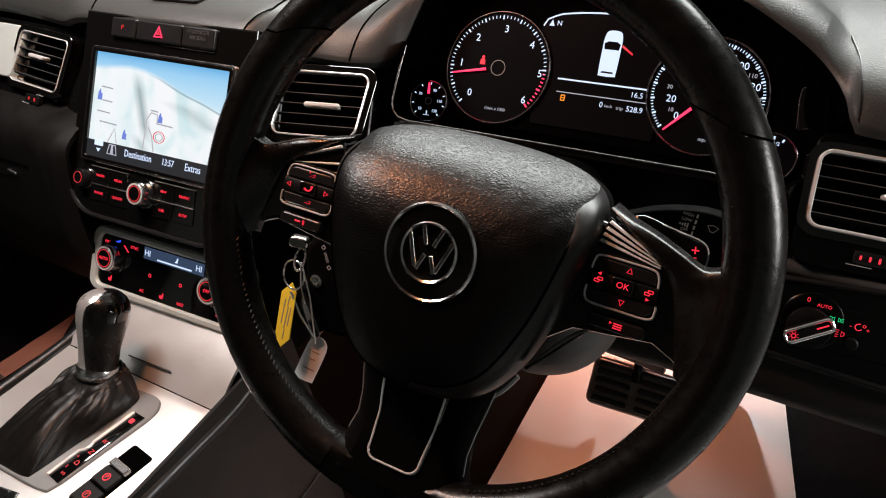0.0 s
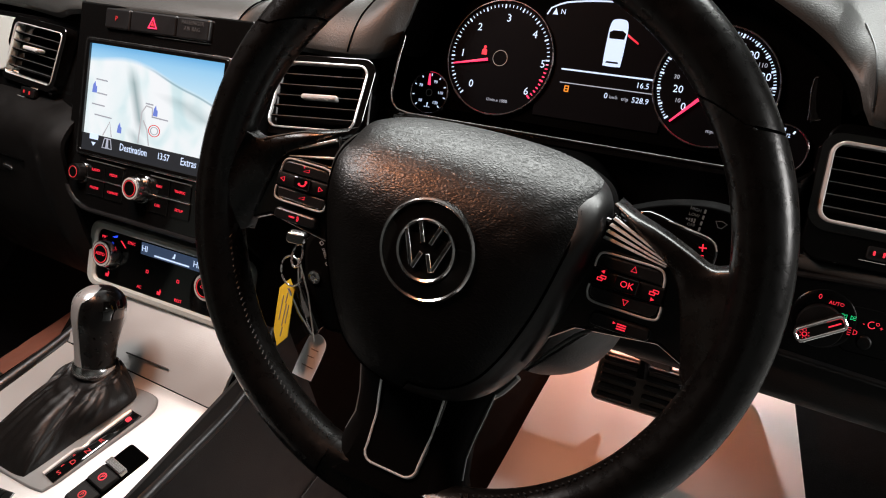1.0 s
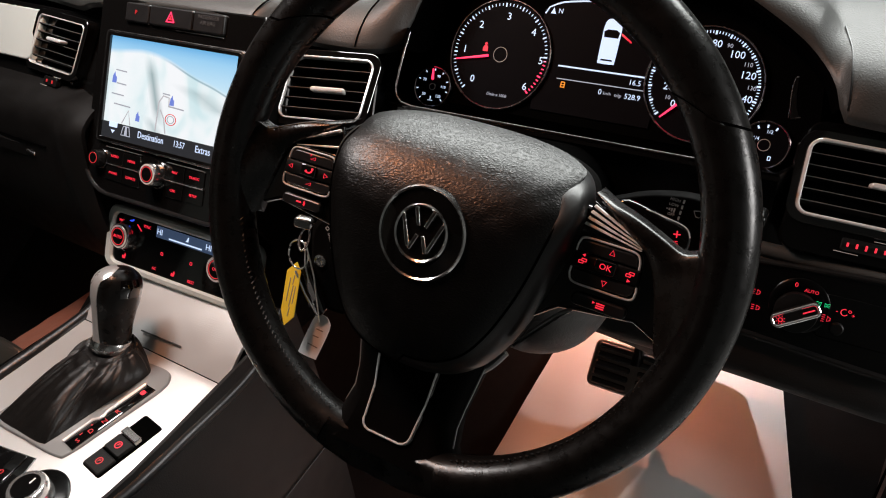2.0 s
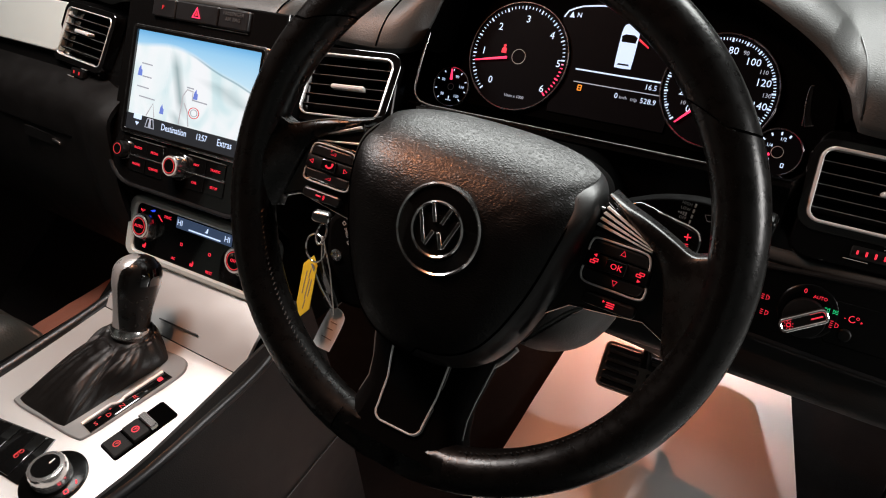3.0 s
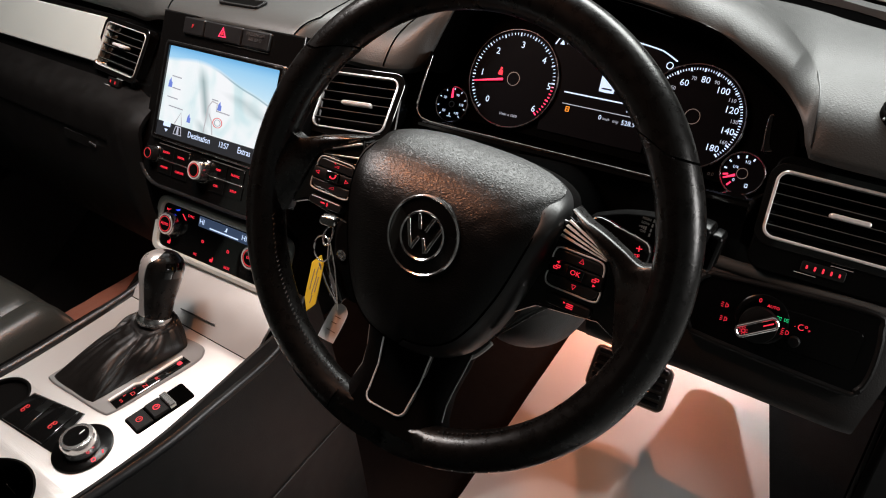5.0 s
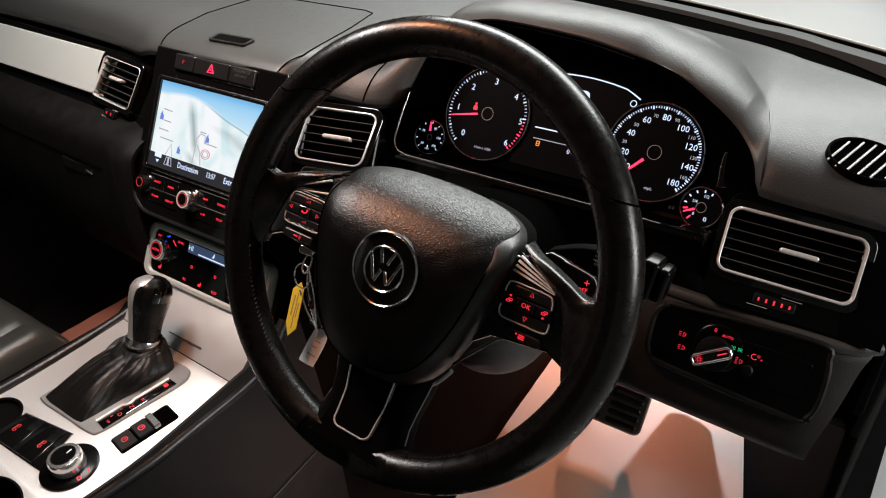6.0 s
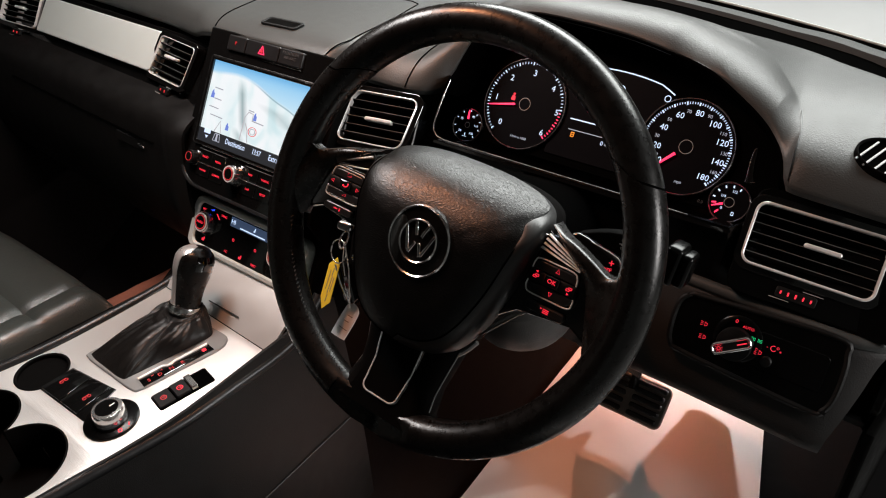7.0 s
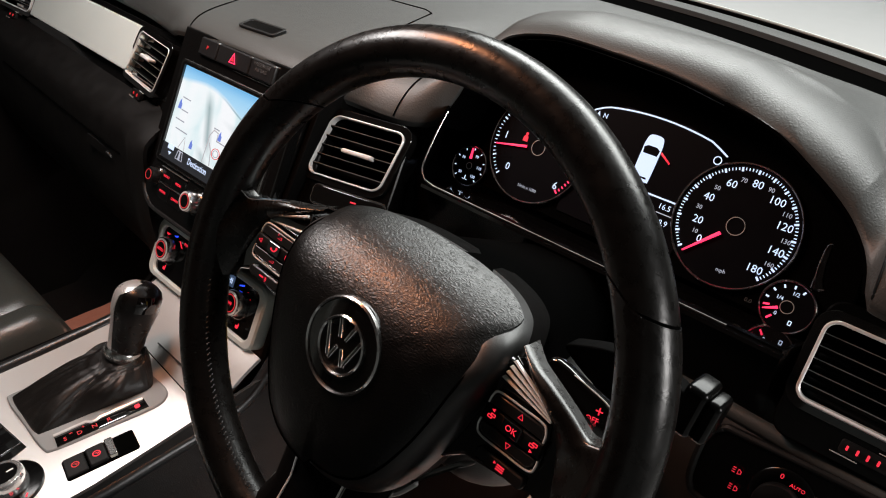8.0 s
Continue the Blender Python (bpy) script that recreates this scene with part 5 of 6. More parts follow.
# parking brake and hold switches
park = thing("parking_brake_switch", "black parking brake switch with a bright lip and red symbol", "switch")
PM = shift(T, 0.0765, -0.0955, 0.0, -8)
part("recess", prism(rrect(0.028, 0.066, 0.003), -0.004, 0.0010, 0.0006), VOID, park, m=PM.copy())
part("hold_button", prism(rrect(0.0245, 0.0185, 0.002), 0, 0.0032, 0.001), MATTE, park, m=shift(PM, 0, -0.0225))
part("brake_button", prism(rrect(0.0235, 0.0170, 0.002), 0, 0.0045, 0.001), MATTE, park, m=shift(PM, 0, -0.003))
part("bright_lip", prism(rrect(0.0235, 0.0075, 0.0012), 0, 0.0062, 0.001), SATINCHROME, park, "bright metal lip", shift(PM, 0, 0.0100))
part("brake_symbol", outline(circle(0.0038, 20), 0.0010), RED, park, m=shift(PM, 0, -0.003, 0.0046))
words("P", 0.0052, shift(PM, 0, -0.003, 0.0045), RED, park)
part("hold_symbol", outline(circle(0.0036, 20), 0.0009), DIMRED, park, m=shift(PM, 0, -0.0225, 0.0033))
words("P", 0.0050, shift(PM, 0, -0.0225, 0.0032), DIMRED, park)

# suspension strip and drive-mode knob
susp = thing("suspension_key_strip", "gloss black key strip with red symbols on the console", "switch")
part("strip", prism([(-0.0585, -0.1965), (0.0310, -0.1905), (0.0160, -0.1430), (-0.0585, -0.1555)], -0.002, 0.0008, 0.0006), GLOSS, susp, m=T.copy())
for pts, x, y in (([(-0.0570, -0.1950), (-0.0190, -0.1922), (-0.0245, -0.1512), (-0.0570, -0.1568)], -0.0440, -0.1735), ([(-0.0178, -0.1921), (0.0150, -0.1900), (0.0085, -0.1456), (-0.0230, -0.1508)], 0.0020, -0.1705)):
    part("key", prism(pts, 0.0, 0.0022, 0.0008), GLOSS, susp, m=T.copy())
    for d in (-0.0028, 0.0028):
        part("damper_symbol", outline(circle(0.0022, 16), 0.0007), DIMRED, susp, m=shift(T, x, y + d, 0.0023))
    part("damper_symbol", prism(rrect(0.0010, 0.0080, 0.0003), 0, 0.0003, 0.0001), DIMRED, susp, m=shift(T, x - 0.0022, y, 0.0023))
drive = thing("drive_mode_knob", "chrome drive-mode knob on a black disc beside the gear lever", "knob")
DKM = shift(T, 0.054, -0.170, 0.0)
part("disc", lathe([(0.029, -0.002), (0.029, 0.0022), (0.0275, 0.0032), (0, 0.0032)], 48), PANELBLACK, drive, m=DKM.copy())
part("barrel", lathe([(0.0165, 0.003), (0.0170, 0.006), (0.0165, 0.0165), (0.0155, 0.0190), (0.0130, 0.0195)], 48, knurl=0.02), CHROME, drive, "ribbed chrome barrel", DKM.copy())
part("cap", lathe([(0.0126, 0.0190), (0.0120, 0.0199), (0.0, 0.0197)], 40), GLOSS, drive, m=DKM.copy())
part("pointer", prism(rrect(0.0012, 0.006, 0.0004), 0.0194, 0.0203, 0.0002), WHITECARD, drive, m=shift(DKM, 0.001, 0.006))
part("lit_mark", prism(rrect(0.0045, 0.0016, 0.0004), 0.0031, 0.0036, 0.0001), RED, drive, m=shift(DKM, 0.0225, 0.008, 0, -30))
part("lit_mark", outline(rrect(0.0055, 0.0045, 0.0015), 0.0011), RED, drive, m=shift(DKM, 0.0235, -0.003, 0.0032, -20))

# ---- steering wheel ----
# frame: x across, y up the wheel, z towards the driver; turned a little clockwise
wa, wy = radians(25.5), radians(2.34)
w_n0 = Vector((math.sin(wy), -math.cos(wy), 0))
W = basis((-0.0030, 0.0307, 0.6146), (math.cos(wy), math.sin(wy), 0), -w_n0 * math.sin(wa) + Vector((0, 0, math.cos(wa)))) @ Matrix.Rotation(radians(-5), 4, "Z")
wheel = thing("steering_wheel", "worn black leather multifunction steering wheel", "steering wheel")
RR, RT = 0.1680, 0.0153
H = W @ Matrix.Translation((0, 0, 0.0065))  # the hub stands a little nearer the driver than the rim


def rim_section(a, grow=1.0, skew=0.0):
    """Rim cross-section at angle a (degrees): fuller at the hand grips; skew wraps its end aslant round the rim."""
    grip = math.exp(-((abs((a % 360) - 270) - 118) / 20) ** 2) + math.exp(-((abs((a % 360) - 270) - 62) / 14) ** 2)
    r = RT * grow * (1 + 0.05 * grip)
    out = []
    for k in range(24):
        b = 2 * math.pi * k / 24
        q = math.cos(b)
        aa = a + skew * (9.0 * max(0.0, -q) - 3.0 * max(0.0, q))
        c, s = math.cos(radians(aa)), math.sin(radians(aa))
        d = RR - 0.0006 * grip + r * q
        out.append((d * c, d * s, r * 1.08 * math.sin(b)))
    return out


def rim_arc(a0, a1, n, grow=1.0, s0=0.0, s1=0.0):
    bm = bmesh.new()
    loops(bm, [rim_section(a, grow, s) for a, s in zip(spread(a0, a1, n), spread(s0, s1, n))])
    return bm


part("rim_upper", rim_arc(34.4, 145.6, 60, 0.985, 1.0, -1.0), RIM, wheel, "smooth black upper rim", W.copy())
part("rim_right", rim_arc(-75, 33.8, 56, 1.0, 0.0, 1.0), RIM, wheel, "worn leather rim", W.copy())
part("rim_left", rim_arc(146.2, 255, 56, 1.0, -1.0, 0.0), RIM, wheel, "worn leather rim", W.copy())
for a, q in ((34.1, 1.0), (145.9, -1.0), (254.8, 0.0), (285.2, 0.0)):
    part("rim_joint", rim_arc(a - 0.35, a + 0.35, 3, 0.965, q, q), VOID, wheel, m=W.copy())
# lower rim and bottom spoke in one
bm = bmesh.new()
loops(bm, [[(x, y, min(z, 0.0045 + 0.010 * abs(a - 270) / 15.5)) for x, y, z in rim_section(a, 0.99)] for a in spread(254.6, 285.4, 20)])
part("rim_lower", bm, RIM, wheel, "black lower rim", W.copy())
bm = bmesh.new()
spoke_low = [(-0.050, -0.075), (-0.0470, -0.092), (-0.0430, -0.112), (-0.0400, -0.132), (-0.0440, -0.150), (-0.052, -0.162), (0.052, -0.162), (0.0440, -0.150), (0.0400, -0.132), (0.0430, -0.112), (0.0470, -0.092), (0.050, -0.075)]
loops(bm, [[(x * k, y, z + 0.014 * max(0.0, (-0.124 - y) / 0.034)) for x, y in spoke_low] for k, z in ((0.94, -0.044), (1.0, -0.030), (0.97, -0.022), (0.88, -0.0145), (0.76, -0.0100), (0.64, -0.0090))])
part("lower_spoke", bm, DEEP, wheel, "black lower spoke", H.copy(), smooth=60)
u_leg = [(-0.0228, -0.085), (-0.0215, -0.100), (-0.0195, -0.122), (-0.0180, -0.140)]
u_out = u_leg + [(-0.0110 - 0.0070 * math.cos(radians(a)), -0.1432 - 0.0062 * math.sin(radians(a))) for a in (10, 35, 60, 85)] + [(0.0110 + 0.0070 * math.cos(radians(a)), -0.1432 - 0.0062 * math.sin(radians(a))) for a in (85, 60, 35, 10)] + [(-x, y) for x, y in u_leg[::-1]]


def insert_z(y):
    return -0.0076 + 0.0140 * max(0.0, (-0.124 - y) / 0.034)


bm = bmesh.new()
loops(bm, [[(x, y, insert_z(y) - dz) for x, y in u_out] for dz in (0.005, 0.0006)])
part("lower_insert", bm, DEEP, wheel, "gloss black insert", H.copy())
part("insert_trim", tube([(x, y, insert_z(y)) for x, y in u_out], 0.0008, 8), FRAMECHROME, wheel, "thin chrome trim", H.copy())
part("insert_trim", tube([(x * 1.055, y - 0.0009, insert_z(y) - 0.0012) for x, y in u_out], 0.0005, 6), SURROUND, wheel, "thin chrome trim", H.copy())
# grey rods drawn as the thin highlight on either spoke edge
for sx in (-1, 1):
    part("spoke_edge", tube([(sx * x, y, -0.0225 + 0.012 * max(0.0, (-0.128 - y) / 0.034)) for x, y in ((0.0472, -0.088), (0.0445, -0.104), (0.0415, -0.120), (0.0402, -0.134), (0.0425, -0.146))], 0.0007, 6), SURROUND, wheel, "grey line for the highlight on the lower spoke's edge", H.copy())

# stitching on the inner side of the grips
bm = bmesh.new()
for a0, a1 in ((196, 252), (-72, -14)):
    for a in spread(a0, a1, 40):
        c, s = math.cos(radians(a)), math.sin(radians(a))
        t = Vector((-s, c, 0))
        p = Vector((c, s, 0)) * (RR - RT * 0.93) + Vector((0, 0, 0.0055))
        q = p + t * 0.0022 + Vector((-c * 0.0004, -s * 0.0004, 0.0026))
        tube([p, (p + q) / 2 + Vector((-c, -s, 0)) * 0.0007, q], 0.00055, 5, bm)
tagged(part("stitching", bm, RUBBER, wheel, "dark thread stitching", W.copy()), kind="stuff")

# side spokes with their switch blocks, on either side of the hub
BLOCK = smooth_loop([(-0.0178, 0.0100), (-0.0150, 0.0134), (0.0, 0.0136), (0.0140, 0.0132), (0.0178, 0.0100), (0.0205, -0.0090), (0.0180, -0.0136), (0.0, -0.0140), (-0.0150, -0.0138), (-0.0186, -0.0100)], 4)
for sx in (1, -1):
    pts = [(0.066, 0.034), (0.060, -0.050), (0.084, -0.0310), (0.110, -0.0275), (0.128, -0.0250), (0.148, -0.034), (0.155, 0.022), (0.146, 0.0215), (0.124, 0.0250), (0.100, 0.0330), (0.080, 0.034)]
    part("side_spoke", prism(facing([(sx * x, y) for x, y in pts]), -0.030, -0.0120, 0.003), GLOSS, wheel, "gloss black side spoke", H.copy())
    # leather wedge from the pad's corner, flaring into the rim
    inner = smooth_path([(0.0850, 0.0400, -0.020), (0.0985, 0.0325, -0.0125), (0.1090, 0.0265, -0.0100), (0.1170, 0.0215, -0.0095), (0.1240, 0.0165, -0.0095), (0.1290, 0.0100, -0.0095), (0.1330, 0.0010, -0.0095), (0.1370, -0.0120, -0.0100), (0.1440, -0.0380, -0.0120)])
    outer = smooth_path([(0.0870, 0.0425, -0.022), (0.1000, 0.0375, -0.0130), (0.1110, 0.0345, -0.0095), (0.1210, 0.0310, -0.0080), (0.1310, 0.0270, -0.0070), (0.1430, 0.0225, -0.0050), (0.1570, 0.0240, -0.0010), (0.1620, -0.0050, 0.0050), (0.1600, -0.0480, 0.0030)])
    n = len(inner)
    rows = []
    for v in [-0.08, 0.0] + spread(0.04, 1, 12) + [1.08, 1.2]:
        row = []
        for k in range(n):
            w = max(0.0, min(1.0, v))
            p = inner[k].lerp(outer[k], w) + Vector((0, 0, 0.0024 * math.sin(w * math.pi)))
            if v < 0:
                p = p + Vector((-0.0008, -0.0008, -0.006))
            if v > 1:
                p = p + Vector((0.0, 0.010 * (v - 1), -0.05 * (v - 1)))
            row.append((sx * p.x, p.y, p.z))
        rows.append(row)
    web = bmesh.new()
    loops(web, rows, False, False, closed=False)
    bmesh.ops.recalc_face_normals(web, faces=web.faces)
    if sum(f.normal.z for f in web.faces) < 0:
        bmesh.ops.reverse_faces(web, faces=web.faces)
    part("spoke_leather", web, WORN, wheel, "worn leather joining spoke and rim", H.copy(), smooth=80)
    if sx < 0:
        part("spoke_line", tube([(sx * p.x, p.y + 0.0003, p.z + 0.0002) for p in outer[9:30]], 0.0004, 6), SURROUND, wheel, "thin satin edge line of the spoke", H.copy())
    # ridged bright inlay that narrows towards the rim
    part("inlay_bed", prism(facing([(sx * x, y) for x, y in ((0.0845, 0.0215), (0.0880, 0.0370), (0.1010, 0.0300), (0.1225, 0.0175))]), -0.0135, -0.0118, 0.0004), GLOSS, wheel, m=H.copy())
    for k in (range(4) if sx > 0 else (0, 3)):
        y0, x0 = 0.0225 + 0.0037 * k, 0.0855 + 0.0009 * k
        y1 = 0.0166 + 0.0012 * k
        part("silver_inlay", prism(facing([(sx * x0, y0), (sx * (x0 + 0.001), y0 + 0.0017), (sx * 0.1215, y1 + 0.0006), (sx * 0.1210, y1)]), -0.0125, -0.0098, 0.0006), INLAY, wheel, "bright silver inlay ridge", H.copy())
    # switch block
    B = shift(H, sx * 0.1045, 0.0022, -0.0112)
    blk = part("switch_block", prism(facing([(sx * x, y) for x, y in BLOCK]), -0.001, 0.0022, 0.0006), GLOSS, wheel, "black switch block in a chrome frame", B.copy())
    for loop in ([(-0.0184, 0.0050), (-0.0180, 0.0100), (-0.0150, 0.0134), (0.0, 0.0137), (0.0140, 0.0133), (0.0178, 0.0100), (0.0188, 0.0045)],
                 [(-0.0187, -0.0050), (-0.0186, -0.0100), (-0.0150, -0.0138), (0.0, -0.0141), (0.0180, -0.0137), (0.0206, -0.0090), (0.0202, -0.0055)]):
        part("chrome_frame", tube(smooth_path([(sx * x, y, 0.0030) for x, y in loop], 6), 0.0007, 8), FRAMECHROME, blk, "chrome half frame", B.copy())
    part("key", prism(facing(inset(facing([(sx * x, y) for x, y in ((-0.0178, 0.0050), (0.0180, 0.0048), (0.0165, 0.0115), (0.0130, 0.0128), (-0.0140, 0.0128), (-0.0168, 0.0110))]), 0.0006)), 0.001, 0.0038, 0.0009), SATIN, blk, m=B.copy())
    part("key", prism(facing(inset(facing([(sx * x, y) for x, y in ((-0.0180, -0.0050), (0.0196, -0.0052), (0.0192, -0.0105), (0.0165, -0.0130), (-0.0140, -0.0132), (-0.0176, -0.0108))]), 0.0006)), 0.001, 0.0038, 0.0009), SATIN, blk, m=B.copy())
    part("key", prism(facing([(sx * x, y) for x, y in ((-0.0196, -0.0044), (0.0206, -0.0046), (0.0200, 0.0042), (-0.0190, 0.0044))]), 0.001, 0.0044, 0.0010), MATTE, blk, m=B.copy())
    part("centre_key", prism(rrect(0.0130, 0.0082, 0.0012), 0.003, 0.0056, 0.0009), GLOSS, blk, m=shift(B, sx * 0.0005, 0.0002))
    part("lower_key", prism(rrect(0.0330, 0.0074, 0.0030), -0.0005, 0.0030, 0.0012), SATIN, wheel, m=shift(B, sx * 0.0025, -0.0228))
    Z = 0.0045
    if sx > 0:
        words("OK", 0.0050, shift(B, 0.0008, 0.0003, 0.0055), RED, blk)
        part("arrow_up", outline(icon_triangle(0.0034), 0.0005), RED, blk, m=shift(B, 0.0022, 0.0092, 0.0038, 90))
        part("arrow_down", outline(icon_triangle(0.0034), 0.0005), RED, blk, m=shift(B, 0.0022, -0.0090, 0.0038, -90))
        for q in (-1, 1):
            for d in (-0.0008, 0.0008):
                part("page_symbol", outline(rrect(0.0032, 0.0020, 0.0004), 0.0005), RED, blk, m=shift(B, q * 0.0140 + 0.001 + d, d * 0.8 + (0.0 if q < 0 else 0.0008), Z))
            part("page_arrow", prism(icon_triangle(0.0020), 0, 0.0003, 0.0001), RED, blk, m=shift(B, q * 0.0140 + 0.001, 0.0036 if q < 0 else -0.0030, Z, 0 if q > 0 else 180))
        for y in (-0.0013, 0, 0.0013):
            part("list_symbol", prism(rrect(0.0050, 0.0007, 0.0002), 0, 0.0003, 0.0001), RED, wheel, m=shift(B, 0.0038, -0.0228 + y, 0.0031))
        part("list_symbol", prism(icon_triangle(0.0016), 0, 0.0003, 0.0001), RED, wheel, m=shift(B, -0.0004, -0.0216, 0.0031))
    else:
        hs = [(0.0030 * math.cos(radians(a)), 0.0030 * math.sin(radians(a)), 0) for a in spread(205, 335, 9)]
        part("handset_symbol", tube(hs, 0.0006, 5, flat=0.4), RED, blk, m=shift(B, 0, 0.0020, 0.0056, 25))
        for x, y in ((hs[0][0], hs[0][1]), (hs[-1][0], hs[-1][1])):
            part("handset_symbol", prism(rrect(0.0016, 0.0016, 0.0005), 0, 0.0003, 0.0001), RED, blk, m=shift(B, 0, 0.0020, 0.0056, 25) @ Matrix.Translation((x, y, 0)))
        for q in (-1, 1):
            part("arrow_side", outline(icon_triangle(0.0034), 0.0006), RED, blk, m=shift(B, q * 0.0145 - 0.001, 0, Z, 0 if q > 0 else 180))
            part("volume_symbol", outline([(-0.0022, -0.0008), (0.0024, -0.0008), (0.0024, 0.0014)], 0.0004), RED, blk, m=shift(B, 0.0004, q * 0.0088, 0.0038))
        words("+", 0.0034, shift(B, -0.0014, 0.0106, 0.0037), RED, blk)
        for r in (0.0014, 0.0023):
            part("voice_symbol", tube([(r * math.cos(radians(a)), r * math.sin(radians(a)), 0) for a in spread(-50, 50, 7)], 0.0003, 4), RED, wheel, m=shift(B, -0.0015, -0.0228, 0.0032))
        part("voice_symbol", prism(rrect(0.0044, 0.0010, 0.0004), 0, 0.0003, 0.0001), RED, wheel, m=shift(B, -0.0045, -0.0228, 0.0031))

# airbag cover: a domed pad
AIR = [(0.0, 0.0620), (0.030, 0.0613), (0.055, 0.0582), (0.0718, 0.0526), (0.0820, 0.0448), (0.0868, 0.0335), (0.0855, 0.018), (0.0815, -0.004), (0.0760, -0.026), (0.0695, -0.045), (0.0605, -0.0655), (0.0490, -0.0830), (0.034, -0.0945), (0.018, -0.1000), (0.0, -0.1015)]


def air_loop(n_each=5):
    pts = []
    full = AIR + [(-x, y) for x, y in AIR[-2:0:-1]]
    n = len(full)
    for i in range(n):
        p0, p1, p2, p3 = [Vector(full[(i + k) % n]) for k in (-1, 0, 1, 2)]
        for j in range(n_each):
            t = j / n_each
            pts.append(tuple(0.5 * ((2 * p1) + (-p0 + p2) * t + (2 * p0 - 5 * p1 + 4 * p2 - p3) * t * t + (-p0 + 3 * p1 - 3 * p2 + p3) * t ** 3)))
    return pts[::-1]


al = air_loop()


def roll_off(y):
    """How far the pad has bent away from the driver at height y, 1 at its upper edge."""
    return max(0.0, min(1.1, (y + 0.005) / 0.0655)) ** 2.1


def full_width(x, y):
    """1 where the cover reaches the edge of the pad, 0 where the shell's band shows beside it."""
    a = math.degrees(math.atan2(y + 0.0085, x))
    k = max(0.0, min(1.0, (60 - abs(a - 90)) / 9))
    return k * k * (3 - 2 * k)


def pad_point(x, y, q):
    """Point of the grained cover at share q from centre to edge."""
    f = full_width(x, y)
    m = (0.845 if x > 0 else 0.900) * (1 - f) + f
    px, py = x * m * q, -0.0085 + (y + 0.0085) * m * q
    return (px, py, 0.0190 - 0.042 * roll_off(py) - 0.003 * q * q - (0.0060 + 0.0080 * f) * q ** 7)


bm = bmesh.new()
loops(bm, [[pad_point(x, y, q) for x, y in al] for q in (1.0, 0.985, 0.96, 0.93, 0.89, 0.84, 0.78, 0.70, 0.60, 0.48, 0.34, 0.18, 0.05)], False, True)
part("airbag_cover", bm, AIRBAG, wheel, "grained black airbag cover", H.copy(), smooth=70)
bm = bmesh.new()
pad_rings = []
# share of the pad outline, height low on the pad, height at its upper corners
for sc, z0, z1 in ((0.985, -0.036, -0.034), (1.0, -0.026, -0.022), (1.0, -0.017, -0.010), (0.992, -0.0095, -0.002), (0.972, -0.0035, 0.0042), (0.945, 0.0010, 0.0078), (0.905, 0.0050, 0.0098), (0.865, 0.0080, 0.0106), (0.836, 0.0088, 0.0102), (0.815, 0.002, 0.002)):
    row = []
    for x, y in al:
        g = sc * (1 - 0.035 * roll_off(y))
        py = -0.0085 + (y + 0.0085) * g
        c = max(0.0, min(1.0, (y + 0.004) / 0.030))
        row.append((x * g, py, z0 + (z1 - z0) * c * c * (3 - 2 * c) - 0.042 * roll_off(py) - 0.004 * full_width(x, y)))
    pad_rings.append(row)
loops(bm, pad_rings[2:], False, False)
part("pad_shell", bm, BAND, wheel, "satin black pad shell", H.copy(), smooth=60)
bm = bmesh.new()
loops(bm, pad_rings[:3], False, False)
part("pad_back", bm, DEEP, wheel, "soft black back of the pad", H.copy(), smooth=60)
part("cover_seam", tube([Vector(pad_point(x, y, 1.008 - 0.03 * full_width(x, y))) - Vector((0, 0, 0.006 * full_width(x, y))) for x, y in al], 0.0008, 6, closed=True), VOID, wheel, m=H.copy())
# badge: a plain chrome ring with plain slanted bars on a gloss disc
E0 = shift(H, -0.0005, -0.0076, 0.0168)
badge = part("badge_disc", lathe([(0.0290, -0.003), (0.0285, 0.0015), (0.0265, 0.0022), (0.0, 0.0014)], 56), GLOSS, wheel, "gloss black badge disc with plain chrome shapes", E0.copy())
part("outer_ring", lathe([(0.0292, 0.0), (0.0292, 0.0024), (0.0282, 0.0034), (0.0272, 0.0026), (0.0272, 0.0)], 64), BADGE, badge, m=E0.copy())
part("inner_ring", lathe([(0.0180, 0.0010), (0.0180, 0.0034), (0.0172, 0.0042), (0.0162, 0.0034), (0.0162, 0.0010)], 56), BADGE, badge, m=E0.copy())
for sx in (-1, 1):
    for x0, y0, x1, y1 in ((0.0064, 0.0150, 0.0022, 0.0040), (0.0138, 0.0090, 0.0066, -0.0100), (0.0058, -0.0112, 0.0018, -0.0012)):
        d = Vector((y1 - y0, -(x1 - x0))).normalized() * 0.0014
        q = [(sx * (x0 + d.x), y0 + d.y), (sx * (x0 - d.x), y0 - d.y), (sx * (x1 - d.x), y1 - d.y), (sx * (x1 + d.x), y1 + d.y)]
        ar = sum(a[0] * b[1] - b[0] * a[1] for a, b in zip(q, q[1:] + q[:1]))
        part("badge_bar", prism(q if ar > 0 else q[::-1], 0.0012, 0.0038, 0.0007), BADGE, badge, m=E0.copy())

